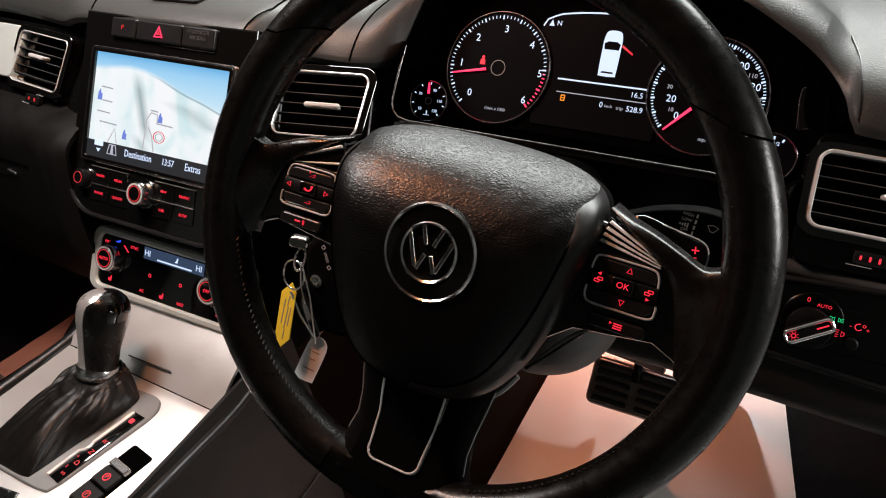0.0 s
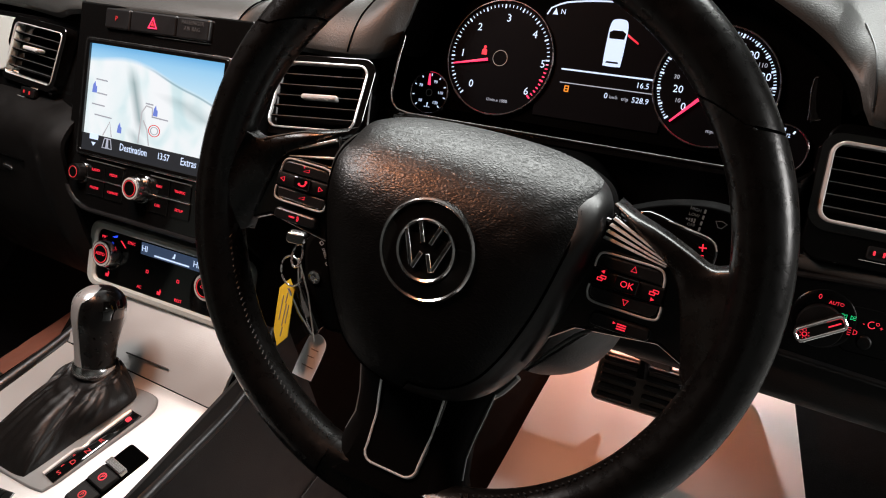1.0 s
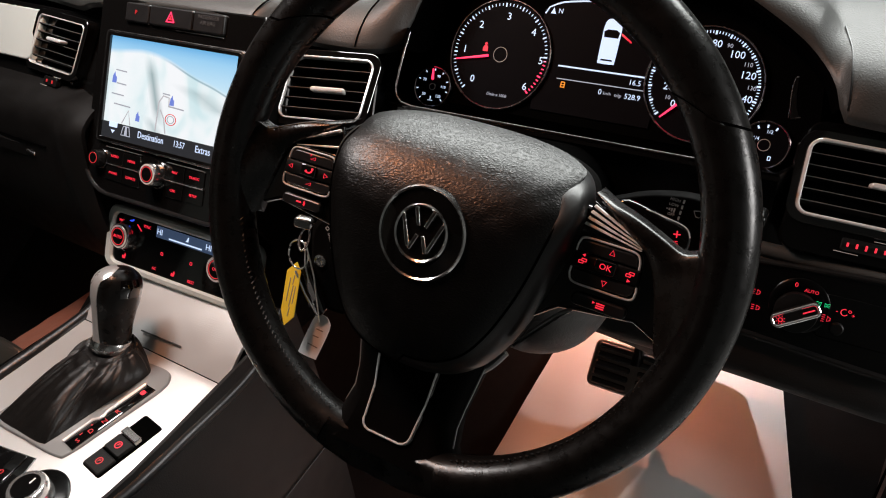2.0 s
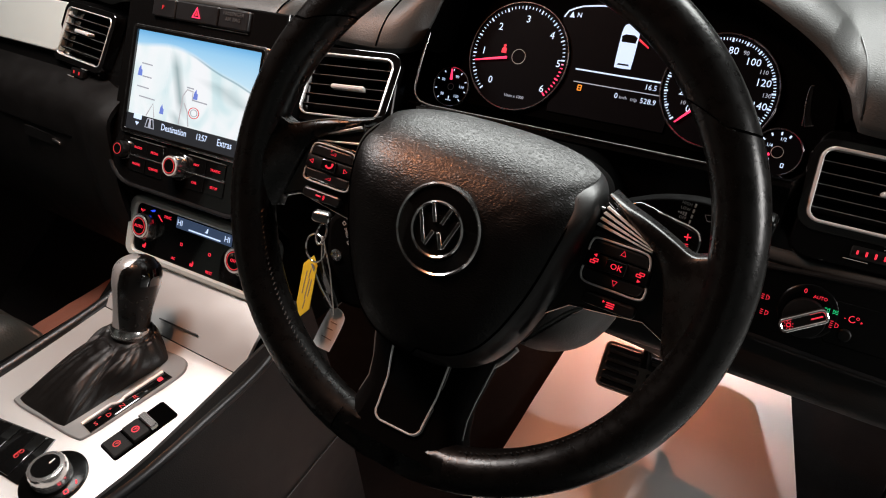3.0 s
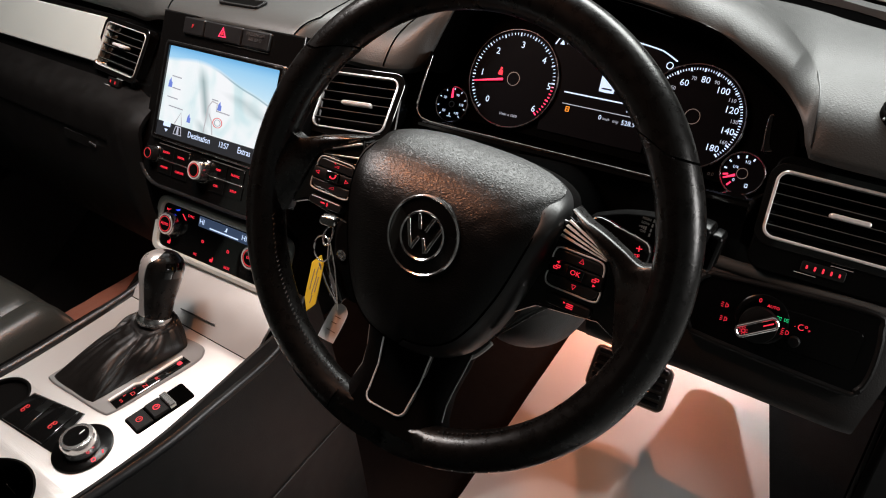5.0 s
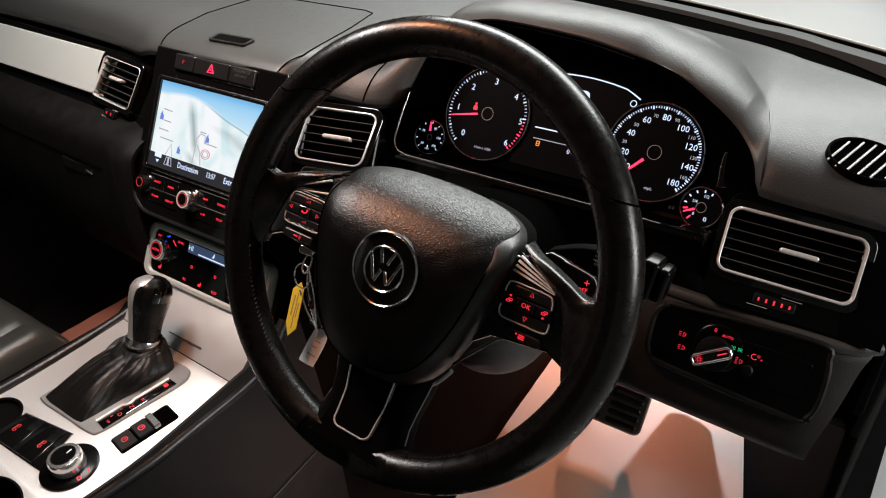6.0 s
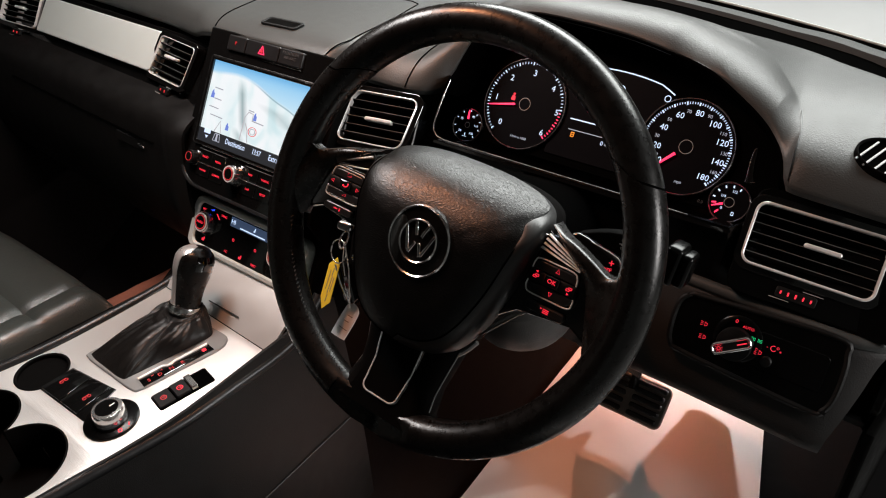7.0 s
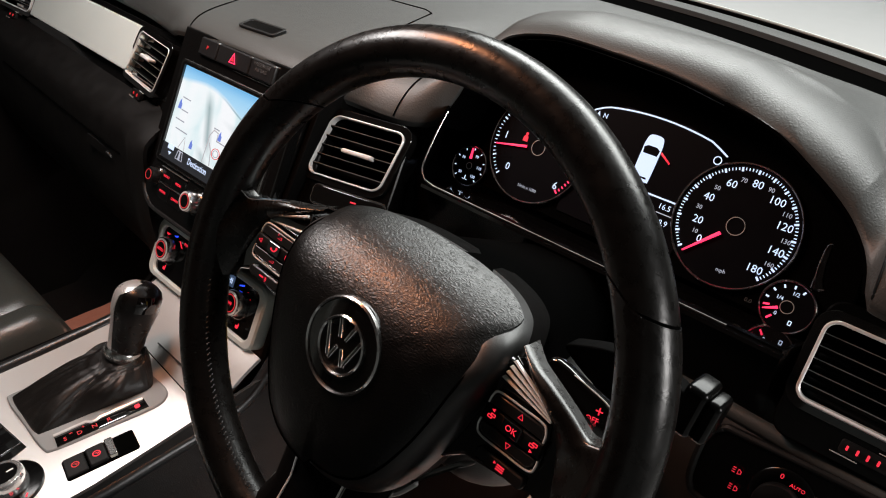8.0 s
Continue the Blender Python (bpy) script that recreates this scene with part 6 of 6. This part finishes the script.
# ---- steering column and stalks ----
column = thing("steering_column", "dark steering column shroud behind the wheel", "steering column")
CM = H @ Matrix.Rotation(radians(5), 4, "Z")
bm = bmesh.new()
loops(bm, [[(x * (1 - 0.12 * k) , y * (1 - 0.05 * k), -0.048 - 0.20 * k) for x, y in rrect(0.124, 0.125, 0.045, 8, cx=0.004, cy=-0.004)] for k in spread(0, 1, 8)])
# cavity black puts the shade behind the wheel into the upper shroud's colour
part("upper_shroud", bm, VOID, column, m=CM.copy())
bm = bmesh.new()
bowl = []
for k in spread(0, 1, 14):
    a = k * math.pi / 2
    bowl.append([(0.043 + (0.048 * math.sin(a) ** 0.8 + 0.002) * math.cos(b), 0.105 + 0.055 * math.sin(a) * math.sin(b), 0.535 - 0.058 * math.cos(a) + 0.012 * math.sin(a) * math.cos(b)) for b in [2 * math.pi * i / 32 for i in range(32)]])
bowl.append([(x, y + 0.012, z + 0.012) for x, y, z in bowl[-1]])
loops(bm, bowl)
part("lower_shroud", bm, SHROUD, column, "grey lower shroud")
part("lower_edge", tube(smooth_path([(0.0255, -0.1040, -0.026), (0.0350, -0.1000, -0.025), (0.0490, -0.0870, -0.025), (0.0570, -0.0740, -0.026)]), 0.0024, 8), SURROUND, wheel, "satin grey lower edge of the pad", H.copy())
part("back_cover_edge", prism(smooth_loop([(0.0655, -0.0602), (0.0685, -0.0580), (0.0790, -0.0455), (0.0880, -0.0345), (0.0935, -0.0290), (0.0915, -0.0280), (0.0850, -0.0330), (0.0750, -0.0452)], 4), -0.010, -0.0035, 0.0012), SURROUND, wheel, "satin grey edge of the wheel's back cover", H.copy())
stalk = thing("wiper_stalk", "black wiper stalk with pale markings behind the wheel", "stalk")
SK = basis((0.118, 0.125, 0.600), (1, -0.02, -0.12), (0, 0.18, 1))
part("arm", prism(smooth_loop([(-0.044, -0.012), (-0.010, -0.024), (0.020, -0.026), (0.036, -0.024), (0.036, 0.006), (0.030, 0.0115), (0.010, 0.0130), (-0.012, 0.0080), (-0.032, -0.0010)], 5), -0.012, 0.0, 0.0012), DEEP, stalk, m=SK.copy())
part("tip", prism(rrect(0.014, 0.034, 0.004, cx=0.039, cy=0.002), -0.020, 0.002, 0.003), PANELBLACK, stalk, m=SK.copy())
part("tip", prism(rrect(0.010, 0.030, 0.004, cx=0.050, cy=0.001), -0.018, 0.000, 0.003), PANELBLACK, stalk, m=SK.copy())
for i, t in enumerate(("HIGH", "LOW", "OFF")):
    words(t, 0.0028, shift(SK, -0.001, 0.0085 - (0.0036 if i == 1 else 0) - (0.0105 if i == 2 else 0), 0.0), LABELGREY, stalk)
for i in range(4):
    part("level_mark", prism(rrect(0.0010, 0.0010 + 0.0007 * i, 0.0002), 0, 0.0003, 0.0001), LABELGREY, stalk, m=shift(SK, -0.0045 + 0.0016 * i, 0.0012, 0.0001))
for y in (0.0090, 0.0050, 0.0010, -0.0030):
    part("arrow_mark", prism(rrect(0.0012, 0.0026, 0.0002), 0, 0.0003, 0.0001), LABELGREY, stalk, m=shift(SK, 0.0045, y, 0.0001))
part("wiper_symbol", outline([(-0.0012, -0.002), (0.0012, -0.002), (0.0036, 0.0018), (0, 0.0030), (-0.0036, 0.0018)], 0.0005), LABELGREY, stalk, m=shift(SK, 0.0155, 0.0035, 0.0001))

# right shift paddle behind the spoke
PD = shift(H, 0.1317, 0.0287, -0.0335)
paddle = part("shift_paddle", prism(smooth_loop([(-0.034, -0.016), (-0.010, -0.016), (0.006, -0.0150), (0.0105, -0.008), (0.0105, 0.001), (0.0060, 0.0060), (-0.008, 0.0085), (-0.034, 0.0110)], 4), -0.005, 0.002, 0.0015), GLOSS, wheel, "gloss black shift paddle with red lettering", PD.copy())
words("OFF", 0.0044, shift(PD, 0.0012, -0.0052, 0.0021, 10), RED, paddle)
words("+", 0.0085, shift(PD, 0.0030, 0.0004, 0.0021, 10), RED, paddle)
part("paddle_edge", tube(smooth_path([(-0.018, 0.0098, 0.0018), (-0.008, 0.0087, 0.0018), (0.0060, 0.0061, 0.0018), (0.0104, 0.0010, 0.0018)]), 0.0004, 5), LABELGREY, paddle, m=PD.copy())

# ---- ignition key with tags ----
ign = thing("ignition_switch", "black ignition switch with a bright key slot", "ignition switch")
IM = basis((-0.181, 0.118, 0.4720), (1, 0.1, 0), (0, 0.25, 1))
part("housing", prism(rrect(0.062, 0.100, 0.028, cx=0.012), -0.05, 0.0, 0.006), DEEP, ign, m=IM.copy())
part("lens", lathe([(0.006, 0), (0.006, 0.0015), (0.0035, 0.0022), (0.002, 0.0012), (0, 0.0012)], 24), SATINCHROME, ign, m=shift(IM, -0.006, 0.002))
words("SPEED", 0.0036, shift(IM, 0.004, 0.026, 0.0, -70), LABELGREY, ign)
for d in (-0.009, 0.009):
    part("symbol", outline(rrect(0.0035, 0.0035, 0.0004), 0.0006), LABELGREY, ign, m=shift(IM, 0.004 + d * 0.3, 0.026 - d, 0.0001, 45))
keyset = thing("car_key", "car key on a ring with a yellow and a white tag", "key")
part("key_head", prism(rrect(0.017, 0.010, 0.004), -0.004, 0.004, 0.0016), KNOBMETAL, keyset, "worn metal key head", basis((-0.188, 0.105, 0.522), (1, 0.3, -0.2), (0, 0.2, 1)))
part("key_fob", prism(rrect(0.015, 0.052, 0.006), -0.005, 0.005, 0.002), GLOSS, keyset, "black key fob", basis((-0.193, 0.106, 0.446), (1, 0.2, 0.32), (-0.30, 0.1, 1)))
part("fob_edge", tube([(-0.202, 0.099, 0.470), (-0.195, 0.098, 0.447), (-0.185, 0.099, 0.424)], 0.0012, 6), CHROME, keyset)
rg = [(-0.196 + 0.011 * math.cos(a), 0.100 + 0.004 * math.sin(a), 0.489 + 0.013 * math.sin(a)) for a in [2 * math.pi * i / 28 for i in range(28)]]
part("ring", tube(rg, 0.0009, 6, closed=True), CHROME, keyset, "steel split ring")
rg2 = [(-0.186 + 0.005 * math.cos(a), 0.100 + 0.006 * math.sin(a), 0.508 + 0.008 * math.sin(a)) for a in [2 * math.pi * i / 20 for i in range(20)]]
part("ring", tube(rg2, 0.0011, 6, closed=True), CHROME, keyset, "steel split ring")


def tag(pts, mat, m, label, bars):
    t = part("tag", prism(pts, -0.0003, 0.0004, 0.0002), mat, keyset, label, m.copy())
    for x, y, w, ang in bars:
        part("writing_bar", prism(rrect(w, 0.0011, 0.0004), 0.0004, 0.0007, 0.0001), INK, t, m=shift(m, x, y, 0, ang))


tag([(-0.0105, -0.020), (-0.003, -0.033), (0.0100, -0.020), (0.0115, 0.024), (0.004, 0.032), (-0.0090, 0.020)], YELLOW, basis((-0.2080, 0.0930, 0.4460), (1, -0.25, 0.10), (0.10, 0.42, 1)), "yellow card key tag", [(0.003, 0.014, 0.010, 80), (-0.003, 0.003, 0.024, 84), (0.002, -0.002, 0.022, 82), (0.006, 0.000, 0.018, 83), (0.001, -0.018, 0.010, 80)])
tag(smooth_loop([(-0.0105, -0.020), (-0.0080, -0.0240), (0.0085, -0.0200), (0.0105, -0.0160), (0.0100, 0.0150), (0.0060, 0.0225), (0.0000, 0.0245), (-0.0070, 0.0220), (-0.0105, 0.0140)], 3), WHITECARD, basis((-0.1880, 0.095, 0.3985), (1, -0.12, -0.30), (0.34, 0.50, 1)), "white card key tag", [(0.001, 0.009, 0.008, 12), (0.000, 0.001, 0.007, 14), (0.001, -0.009, 0.012, 10)])
part("tag_string", tube([(-0.184, 0.099, 0.506), (-0.180, 0.098, 0.470), (-0.1785, 0.0935, 0.4225)], 0.0007, 5), STRING, keyset, "pale tag string")
part("tag_string", tube([(-0.1845, 0.099, 0.506), (-0.188, 0.0975, 0.480), (-0.187, 0.098, 0.462)], 0.0007, 5), STRING, keyset, "pale tag string")

# ---- driver's lower dashboard with light switch ----
LP = basis((0.219, 0.2045, 0.494), (1, 0.02, -0.015), (0, 0.42, 0.908))


# outer end of the panel from its ledge to its lower edge
LOWER_END = [(0.0, 0.325), (0.15, 0.317), (0.35, 0.312), (0.55, 0.306), (0.72, 0.300), (0.85, 0.298), (1.0, 0.298)]


def lower(u, v):
    prof = [(0.0, 0.216, 0.522), (0.05, 0.208, 0.519), (0.15, 0.2035, 0.508), (0.55, 0.184, 0.458), (0.74, 0.176, 0.431), (0.80, 0.180, 0.420), (0.87, 0.200, 0.408), (1.0, 0.285, 0.388)]
    y, z = lerp_table(prof, v)
    u = 0.058 + (lerp_table(LOWER_END, v)[0] - 0.058) * u
    k = max(0, (u - 0.27) / 0.055)
    return (u, y + 0.012 + 0.02 * k * k * k, z + 0.004 - 0.006 * max(0, (u - 0.15) / 0.15))


part("lower_panel", sheet(lower, spread(0, 1, 40), spread(0, 1, 30), 0.006), DASHLOW, dash, "grained lower dashboard panel")
part("shelf_roll", tube([Vector(lower(u, 0)) + Vector((0, -0.002, 0.0015)) for u in spread(0, 1, 20)], 0.0062, 12), DASH, dash, "grained padded ledge over the lower panel")
lsw = thing("light_switch_panel", "gloss black light switch panel with a chrome rotary switch", "light switch")
LSF = smooth_loop([(0.058, 0.0325), (0.0715, 0.0220), (0.0740, -0.0120), (0.0690, -0.0290), (0.0560, -0.0320), (-0.0500, -0.0255), (-0.0650, -0.0215), (-0.0690, -0.0080), (-0.0690, 0.0150), (-0.0620, 0.0245), (-0.0480, 0.0265)], 5)
part("frame", ring(LSF, inset(LSF, 0.0050), -0.012, 0.0030, 0.0018), MATTE, lsw, m=LP.copy())
part("panel", prism(inset(LSF, 0.0045), -0.012, 0.0005, 0.0006), PANELBLACK, lsw, m=LP.copy())
part("blank_cover", prism(rrect(0.062, 0.034, 0.005, cx=0.0330, cy=0.0005), -0.002, 0.0018, 0.0008), PANELBLACK, lsw, m=LP.copy())
part("switch_disc", lathe([(0.0215, -0.002), (0.0215, 0.0020), (0.0203, 0.0030), (0.0165, 0.0034), (0.0165, 0.0010), (0, 0.0010)], 48), PANELBLACK, lsw, m=shift(LP, -0.0120, 0.0030))
KN = shift(LP, -0.013, -0.0022, 0.001, 33)
kn = part("rotary_switch", lathe([(0.0155, 0), (0.0155, 0.006), (0.0148, 0.0075), (0, 0.0075)], 40), MATTE, lsw, m=KN.copy())
part("grip_bar", prism(rrect(0.0345, 0.0105, 0.0040), 0.004, 0.0175, 0.002), MATTE, kn, m=KN.copy())
gb = rrect(0.0350, 0.0110, 0.0042)
part("grip_edge", ring(gb, inset(gb, 0.0022), 0.0150, 0.0184, 0.0006), CHROME, kn, "chrome grip edge", KN.copy())
part("lit_mark", prism(rrect(0.0085, 0.0010, 0.0003), 0.0170, 0.0180, 0.0002), RED, kn, m=shift(KN, 0.0095, 0))
part("sun_symbol", outline(circle(0.0018, 16), 0.0006), RED, kn, m=shift(KN, -0.0108, 0, 0.0176))
for i in range(8):
    a = radians(45 * i)
    part("sun_symbol", prism(rrect(0.0010, 0.0005, 0.0001), 0, 0.0003, 0.0001), RED, kn, m=shift(KN, -0.0108 + 0.0029 * math.cos(a), 0.0029 * math.sin(a), 0.0176, 45 * i))
words("0", 0.0052, shift(LP, -0.0172, 0.0183, 0.0034), RED, lsw)
words("AUTO", 0.0036, shift(LP, -0.0060, 0.0158, 0.0034), RED, lsw)


def lamp_symbol(x, y, mat, rays=3, both=False, k=1.05):
    for sx in ((-1, 1) if both else (1,)):
        q = [(0.0005 * k, -0.002 * k), (0.0028 * k, -0.001 * k), (0.0028 * k, 0.001 * k), (0.0005 * k, 0.002 * k)]
        part("lamp_symbol", outline(q, 0.0005), mat, lsw, m=shift(LP, x + sx * 0.001 * k, y, 0.0038, 0 if sx > 0 else 180))
        for r in range(rays):
            part("lamp_symbol", prism(rrect(0.0020 * k, 0.0004, 0.0001), 0, 0.0003, 0.0001), mat, lsw, m=shift(LP, x + (sx * 0.0050 if both else -0.0010) * k, y + 0.0016 * k * (r - (rays - 1) / 2), 0.0038))


lamp_symbol(0.0035, 0.0085, GREEN, 3, True, 0.8)
lamp_symbol(0.0070, -0.0012, RED, 4)
lamp_symbol(-0.0442, 0.0056, RED, 3)
lamp_symbol(-0.0420, -0.0064, RED, 3)
part("dimmer_symbol", tube([(0.0024 * math.cos(radians(a)), 0.0024 * math.sin(radians(a)), 0) for a in spread(70, 330, 14)], 0.0003, 4), RED, lsw, m=shift(LP, 0.0188, 0.0064, 0.0023))
part("dimmer_symbol", outline(circle(0.0012, 14), 0.0004), RED, lsw, m=shift(LP, 0.0222, 0.0078, 0.0022))
words("-", 0.0042, shift(LP, 0.0138, 0.0062, 0.002), RED, lsw)
words("+", 0.0042, shift(LP, 0.0250, 0.0052, 0.002), RED, lsw)
part("dimmer_wheel", lathe([(0.0050, 0), (0.0050, 0.0030), (0.0040, 0.0040), (0, 0.0040)], 24), MATTE, lsw, m=shift(LP, 0.0165, -0.0070, 0.001))

# end of the dashboard and kick panel
part("dash_end", prism([(0.30, 0.40), (0.62, 0.36), (0.66, 0.66), (0.31, 0.64), (0.265, 0.57), (0.262, 0.49), (0.270, 0.43)], -0.004, 0.004, 0.002), DEEP, dash, "dark dashboard end", Matrix(((0, 0, 1, 0.329), (1, 0, 0, 0), (0, 1, 0, 0), (0, 0, 0, 1))))
kick = thing("kick_panel", "dark plastic kick panel beside the footwell", "panel")
KK = Matrix(((0.12, 0, 1, 0.300), (1, 0, -0.12, 0), (0, 1, 0, 0), (0, 0, 0, 1)))
part("panel", prism([(0.27, -0.02), (0.68, 0.25), (0.68, 0.42), (0.27, 0.40)], -0.004, 0.004, 0.003), DEEP, kick, m=KK)
part("pocket_lid", prism(rrect(0.11, 0.20, 0.018, cx=0.345, cy=0.290), -0.009, -0.004, 0.002), SIDEVINYL, kick, m=KK.copy())
part("pocket_seam", tube(smooth_path([(0.300, 0.402, -0.0095), (0.297, 0.384, -0.0095), (0.330, 0.352, -0.0095), (0.333, 0.300, -0.0095), (0.325, 0.200, -0.0095)]), 0.0022, 6), VOID, kick, m=KK.copy())
part("sill_trim", box(0.352, 0.385, -1.6, 0.62, -0.03, 0.03, 0.006), MATTE, kick, "black sill trim")

# knee panel under the column
part("knee_panel", sheet(lambda u, v: (u, 0.225 + 0.06 * v + 0.02 * math.cos(u * 12), 0.535 - 0.20 * v), spread(-0.262, 0.10, 20), spread(0, 1, 14), 0.006), SIDEVINYL, dash, "dark knee panel under the column")
part("under_cover", sheet(lambda u, v: (u, 0.29 + 0.30 * v, 0.395 - 0.01 * v), spread(-0.25, 0.325, 8), spread(0, 1, 6), 0.006), MATTE, dash)

# ---- footwell ----
brake = thing("brake_pedal", "steel and rubber brake pedal hanging in the footwell", "pedal")
BP = basis((0.050, 0.410, 0.189), (1, 0, 0), (0, 0.66, 0.75))
part("plate", prism(rrect(0.112, 0.064, 0.010), -0.006, 0.0, 0.002), STEEL, brake, "worn steel pedal plate", BP.copy())
for i in range(5):
    for x, w in ((-0.027, 0.046), (0.028, 0.044)):
        part("rubber_bar", prism(rrect(w, 0.0078, 0.0030, cx=x, cy=-0.0235 + 0.0118 * i), -0.001, 0.0042, 0.002), RUBBER, brake, m=BP.copy())
part("arm", tube([(0.052, 0.420, 0.195), (0.040, 0.47, 0.30), (0.03, 0.47, 0.40)], 0.009, 8), MATTE, brake, "dark pedal arm")


accel = thing("accelerator_pedal", "dark accelerator pedal high in the footwell", "pedal")
part("plate", prism(rrect(0.047, 0.112, 0.016), -0.006, 0.0, 0.002), MATTE, accel, m=basis((0.154, 0.487, 0.260), (1, 0, 0), (0, 0.40, 0.92)))
part("arm", tube([(0.155, 0.488, 0.250), (0.160, 0.53, 0.39)], 0.008, 8), MATTE, accel)


def paper(u, v):
    y = 0.10 + 0.42 * v
    z = 0.006 + (0 if y < 0.20 else (y - 0.20) * 0.663)
    if 0.17 < y < 0.23:
        z += 0.006 * (1 - abs(y - 0.20) / 0.03)
    wob = 0.002 * noise.noise(Vector((u * 9, v * 6, 1.3))) + 0.0008 * noise.noise(Vector((u * 25, v * 20, 4)))
    x0, x1 = -0.062 - 0.215 * (0.45 - y), 0.223 + 0.37 * (0.47 - y)
    x = x0 + (x1 - x0) * u
    return (x, y, z + 0.003 + wob)


tagged(part("paper_floor_mat", sheet(paper, spread(0, 1, 50), spread(0, 1, 50), 0.0006), PAPER), "creased white paper mat on the driver's footwell floor", "floor mat")


# sloping flank whose colour carries the orange lamplight
part("tunnel_flank", sheet(lambda u, v: (-0.495 - 0.242 * u, -0.30 + 0.52 * v, 0.275 - 0.075 * u + 0.002 * noise.noise(Vector((u * 9, v * 20, 2)))), spread(0, 1, 12), spread(0, 1, 24), 0.012), TERRACOTTA, console, "brown flank on the passenger side, warm lamplight put into its colour")

# ---- passenger seat ----
seat = thing("passenger_seat", "black leather passenger seat with stitched bolsters", "seat")


def cushion(u, v):
    x = -0.98 + 0.42 * u
    y = -0.52 + 0.56 * v
    e = (1 - (2 * u - 1) ** 6) ** 0.5 * (1 - max(0, (v - 0.90) / 0.10) ** 2 * 0.95) ** 0.5 if 0 < u < 1 else 0
    bol = 0.025 * math.exp(-((abs(2 * u - 1) - 0.86) / 0.14) ** 2)
    seam = -0.006 * math.exp(-((abs(2 * u - 1) - 0.62) / 0.025) ** 2) - 0.005 * math.exp(-((v - 0.78) / 0.012) ** 2)
    return (x, y, 0.16 + (0.145 + bol + seam + 0.02 * v) * e)


part("cushion", sheet(cushion, spread(0, 1, 60), spread(0, 1, 60)), LEATHER, seat, "black leather seat cushion")
part("base", box(-0.96, -0.58, -0.50, 0.0, 0.02, 0.20, 0.02), MATTE, seat)
part("backrest", box(-0.98, -0.56, -0.68, -0.50, 0.20, 0.90, 0.05, 4), LEATHER, seat)
